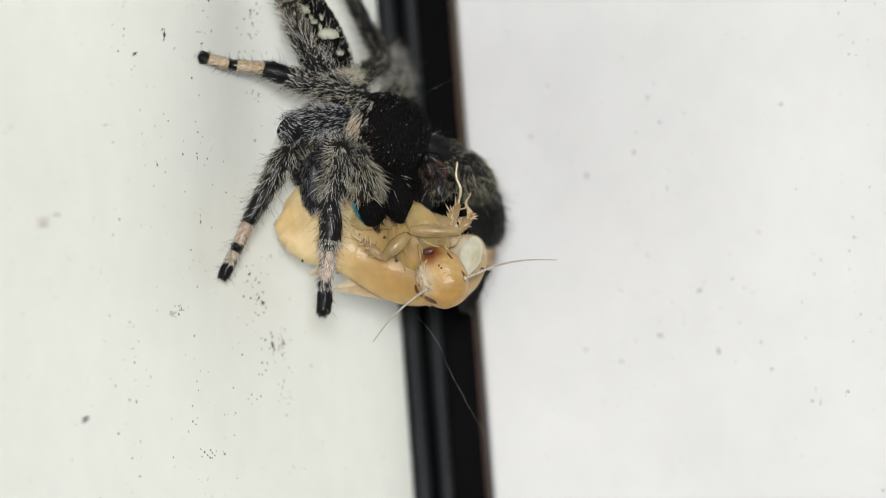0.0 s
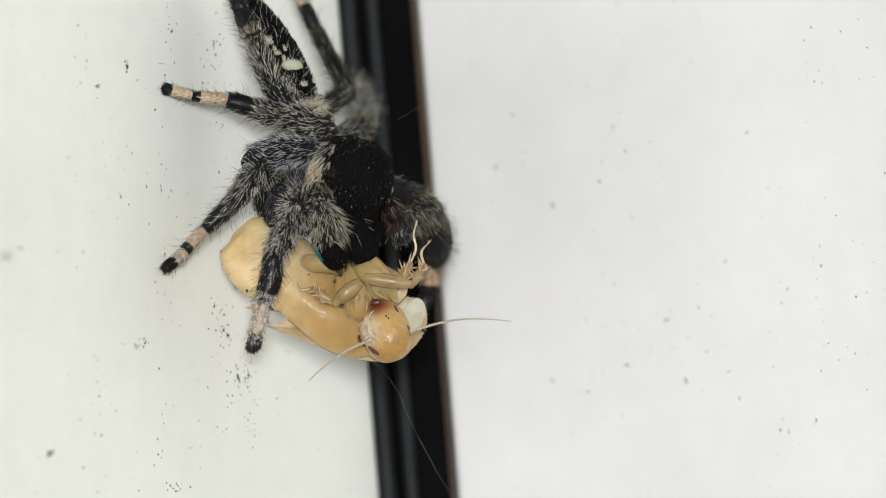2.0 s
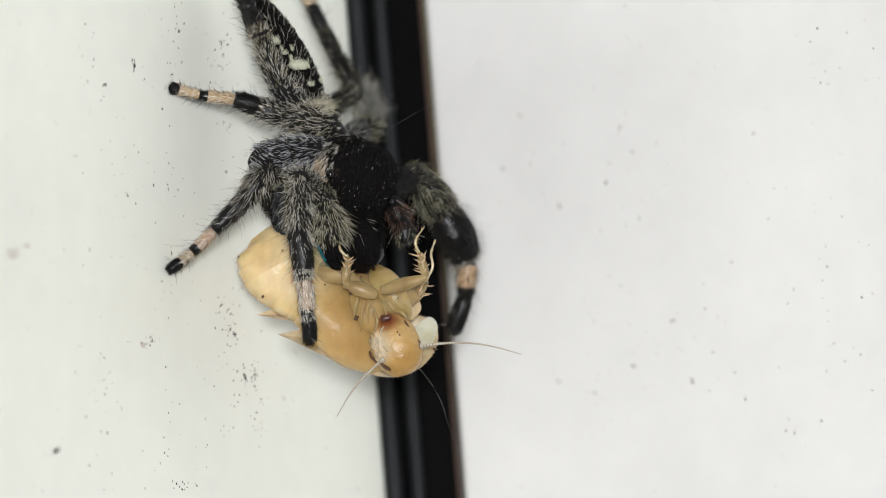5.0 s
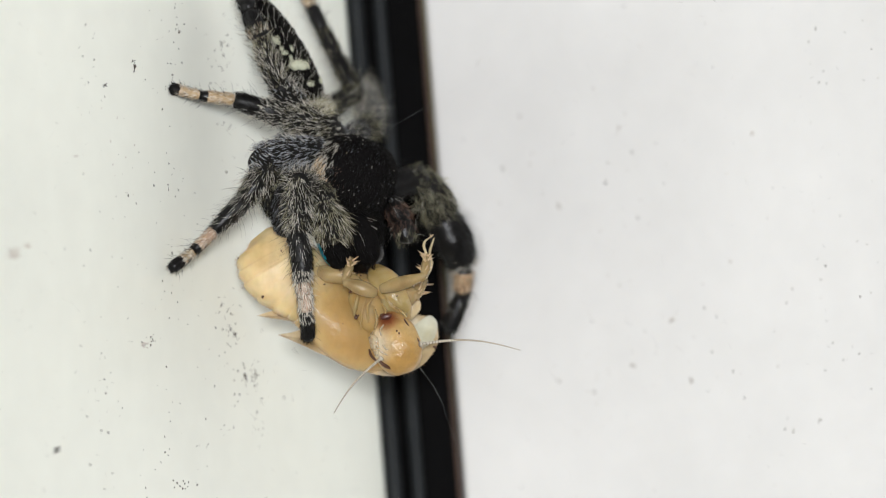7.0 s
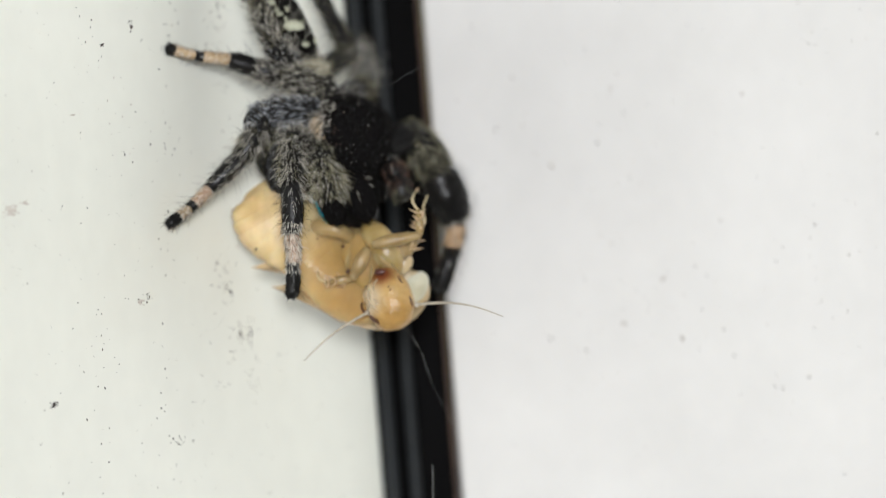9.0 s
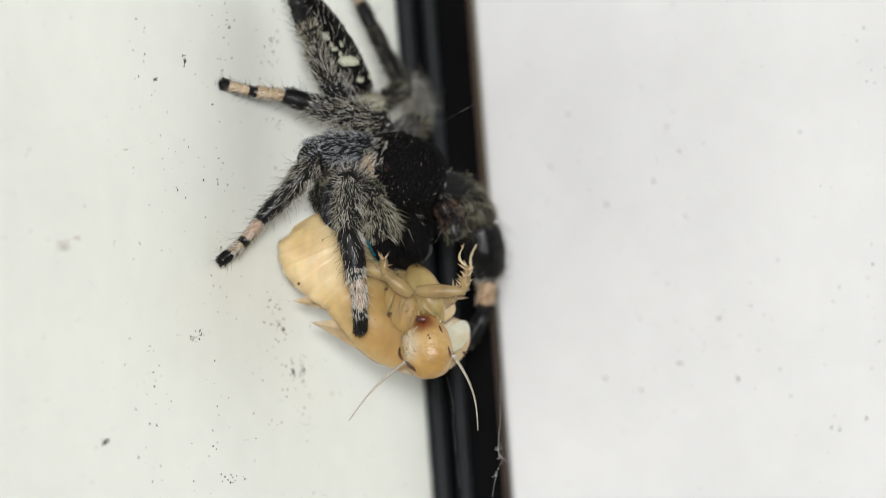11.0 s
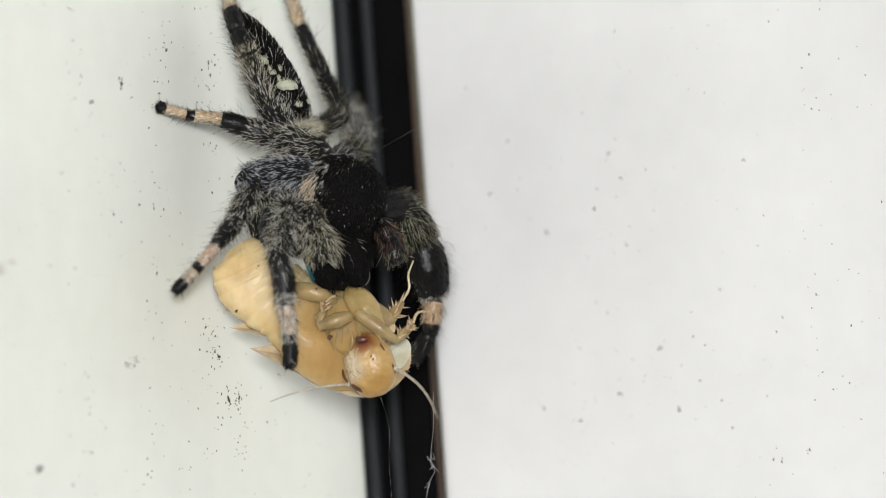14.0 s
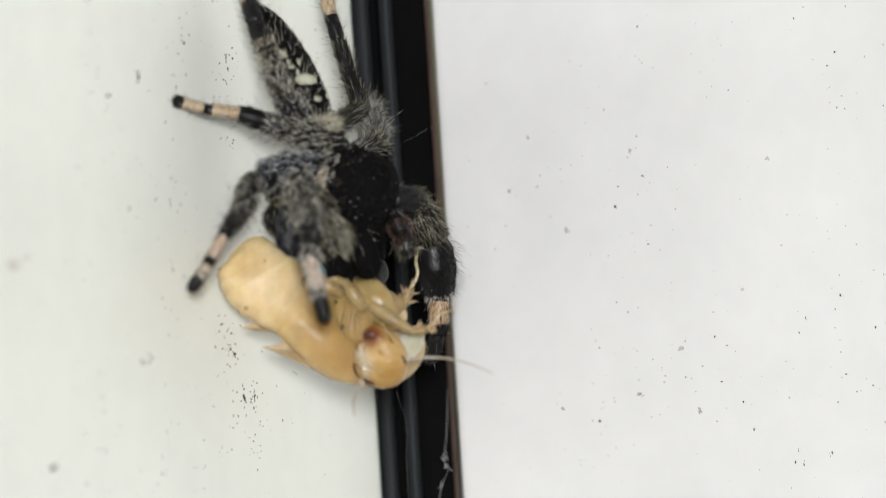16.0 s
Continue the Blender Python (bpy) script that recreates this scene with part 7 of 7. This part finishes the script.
    walk(ANT_L, [
        (0.0, pose(-0.000260, -0.001134, -0.000262, -73.2, 26.8, -138.9)),
        (0.5, pose(-0.000263, -0.001178, -0.000290, -73.3, 28.7, -145.4)),
        (1.0, pose(-0.000289, -0.001175, -0.000295, -77.3, 30.6, -152.3)),
        (1.5, pose(-0.000313, -0.001181, -0.000300, -77.0, 32.2, -150.0)),
        (2.0, pose(-0.000281, -0.001160, -0.000326, -75.8, 27.2, -147.7)),
        (2.5, pose(-0.000289, -0.001101, -0.000516, -64.1, 50.3, -145.6)),
        (3.0, pose(-0.000318, -0.001074, -0.000593, -63.3, 46.3, -143.4)),
        (3.5, pose(-0.000214, -0.001100, -0.000565, -60.8, 43.0, -140.7)),
        (6.0, pose(-0.000345, -0.001081, -0.000564, -63.3, 47.3, -143.7)),
        (7.0, pose(-0.000365, -0.001069, -0.000606, -66.2, 44.5, -144.9)),
        (7.5, pose(-0.000363, -0.001077, -0.000640, -97.7, 50.4, 173.3)),
        (8.0, pose(-0.000297, -0.001100, -0.000542, -91.0, 49.4, -179.4)),
        (8.5, pose(-0.000319, -0.001077, -0.000573, -64.1, 43.9, -143.1)),
        (9.0, pose(-0.000481, -0.001044, -0.000592, -94.9, 38.4, 177.3)),
        (9.5, pose(-0.000478, -0.001037, -0.000507, -93.2, 11.6, -177.4)),
        (12.0, pose(-0.000493, -0.000984, -0.000927, -96.6, 75.1, 173.3)),
        (12.5, pose(-0.000567, -0.000926, -0.000943, -101.0, 40.3, 173.4)),
        (13.0, pose(-0.000501, -0.000969, -0.000870, -106.4, 35.5, 169.8)),
        (13.5, pose(-0.000426, -0.000920, -0.000809, -88.2, 53.7, 178.6)),
        (14.0, pose(-0.000442, -0.000997, -0.000710, -90.1, 16.2, 178.9)),
        (14.5, pose(-0.000566, -0.000800, -0.000982, -38.1, 42.0, -114.3)),
        (15.0, pose(-0.000660, -0.000881, -0.001045, -67.3, 40.3, -133.9)),
        (15.5, pose(-0.000665, -0.000859, -0.001167, -61.3, 35.7, -136.4)),
        (16.0, pose(-0.000659, -0.000727, -0.001140, -14.5, 28.0, -98.0)),
    ])
    walk(ANT_R, [
        (0.0, pose(0.001225, -0.000691, -0.000221, 86.2, 0.1, -8.7)),
        (0.5, pose(0.001285, -0.000728, -0.000163, 87.7, -2.2, 6.2)),
        (1.0, pose(0.001267, -0.000773, -0.000106, 91.5, -3.7, 1.4)),
        (1.5, pose(0.001275, -0.000761, -0.000098, 92.3, -3.4, 3.1)),
        (2.0, pose(0.001273, -0.000763, -0.000096, 90.8, -3.1, 2.0)),
        (2.5, pose(0.001214, -0.000756, -0.000091, 94.2, 7.2, -0.2)),
        (3.0, pose(0.001172, -0.000766, -0.000052, 93.9, 4.4, -0.9)),
        (3.5, pose(0.001162, -0.000700, -0.000058, 90.0, 4.8, -0.0)),
        (6.0, pose(0.001145, -0.000787, 0.000004, 95.1, 3.1, -1.7)),
        (7.0, pose(0.001134, -0.000776, -0.000049, 94.7, 3.3, -0.8)),
        (7.5, pose(0.001112, -0.000747, -0.000137, 94.9, 2.6, -0.5)),
        (8.0, pose(0.001208, -0.000749, -0.000142, 90.7, 4.3, 1.4)),
        (8.5, pose(0.001212, -0.000721, -0.000159, 88.0, 5.7, 3.4)),
        (9.0, pose(0.001382, -0.000892, -0.000243, 90.6, 7.0, -27.5)),
        (9.5, pose(0.001428, -0.000925, -0.000392, 57.6, 50.8, -38.1)),
        (12.0, pose(0.001216, -0.000847, -0.000196, 44.2, 31.9, -64.5)),
        (12.5, pose(0.001098, -0.000941, -0.000117, 113.8, -22.4, -35.0)),
        (13.0, pose(0.001173, -0.001143, 0.000114, 140.8, -37.1, -56.5)),
        (13.5, pose(0.001281, -0.000890, 0.000089, 103.7, -12.1, -55.3)),
        (14.0, pose(0.001287, -0.000838, 0.000024, 51.7, 27.4, -61.0)),
        (14.5, pose(0.001402, -0.000809, -0.000163, 82.8, 2.3, -23.2)),
        (15.0, pose(0.001075, -0.000866, -0.000407, 72.8, 49.5, -27.6)),
        (15.5, pose(0.001180, -0.000996, -0.000425, 76.1, 11.6, -60.9)),
        (16.0, pose(0.001101, -0.000942, -0.000236, 88.7, 11.7, -35.6)),
    ])
    swing(LEG_E, [(0.0, 0.0), (12.5, 0.0), (14.0, 1.0), (14.5, 3.0), (15.0, 4.0), (15.5, 7.0), (16.0, 8.0)])
    # the silk sways: seconds, shift across and up (millimetres), turn (degrees)
    top = Matrix.Translation(mm((-1.03, 1.40, -4.40)))
    walk(PREY_SILK, [(t, STAND @ pose(x * MM, 0, z * MM) @ top @ pose(0, 0, 0, 0, a, 0) @ top.inverted()) for t, x, z, a in (
        (0.0, -1.3, 0.9, -5), (0.5, -1.6, 0.5, -5), (1.0, -1.6, 0.3, -5), (2.0, -1.5, 0.2, -4), (2.5, -0.1, 0.0, 0), (7.5, 0.0, 0.0, 0), (8.0, -0.8, 0.2, -2), (8.5, -1.0, 0.2, -4),
        (9.0, -0.6, 0.2, -2), (9.7, -0.7, 0.0, 6), (11.8, -1.0, -0.1, 18), (16.0, -1.0, -0.1, 18))])
    walk(STRAND, [(t, STAND @ pose(x * MM, 0, z * MM)) for t, x, z in (
        (0.0, -0.4, -9.0), (8.5, -0.4, -9.0), (9.0, -0.2, -6.5), (9.5, 0.3, -3.4), (9.7, 0.3, -3.0), (11.8, 0.3, -0.7), (12.5, 0.0, 0.0), (14.5, 0.1, -1.0), (16.0, -0.1, -0.8))])


motions()
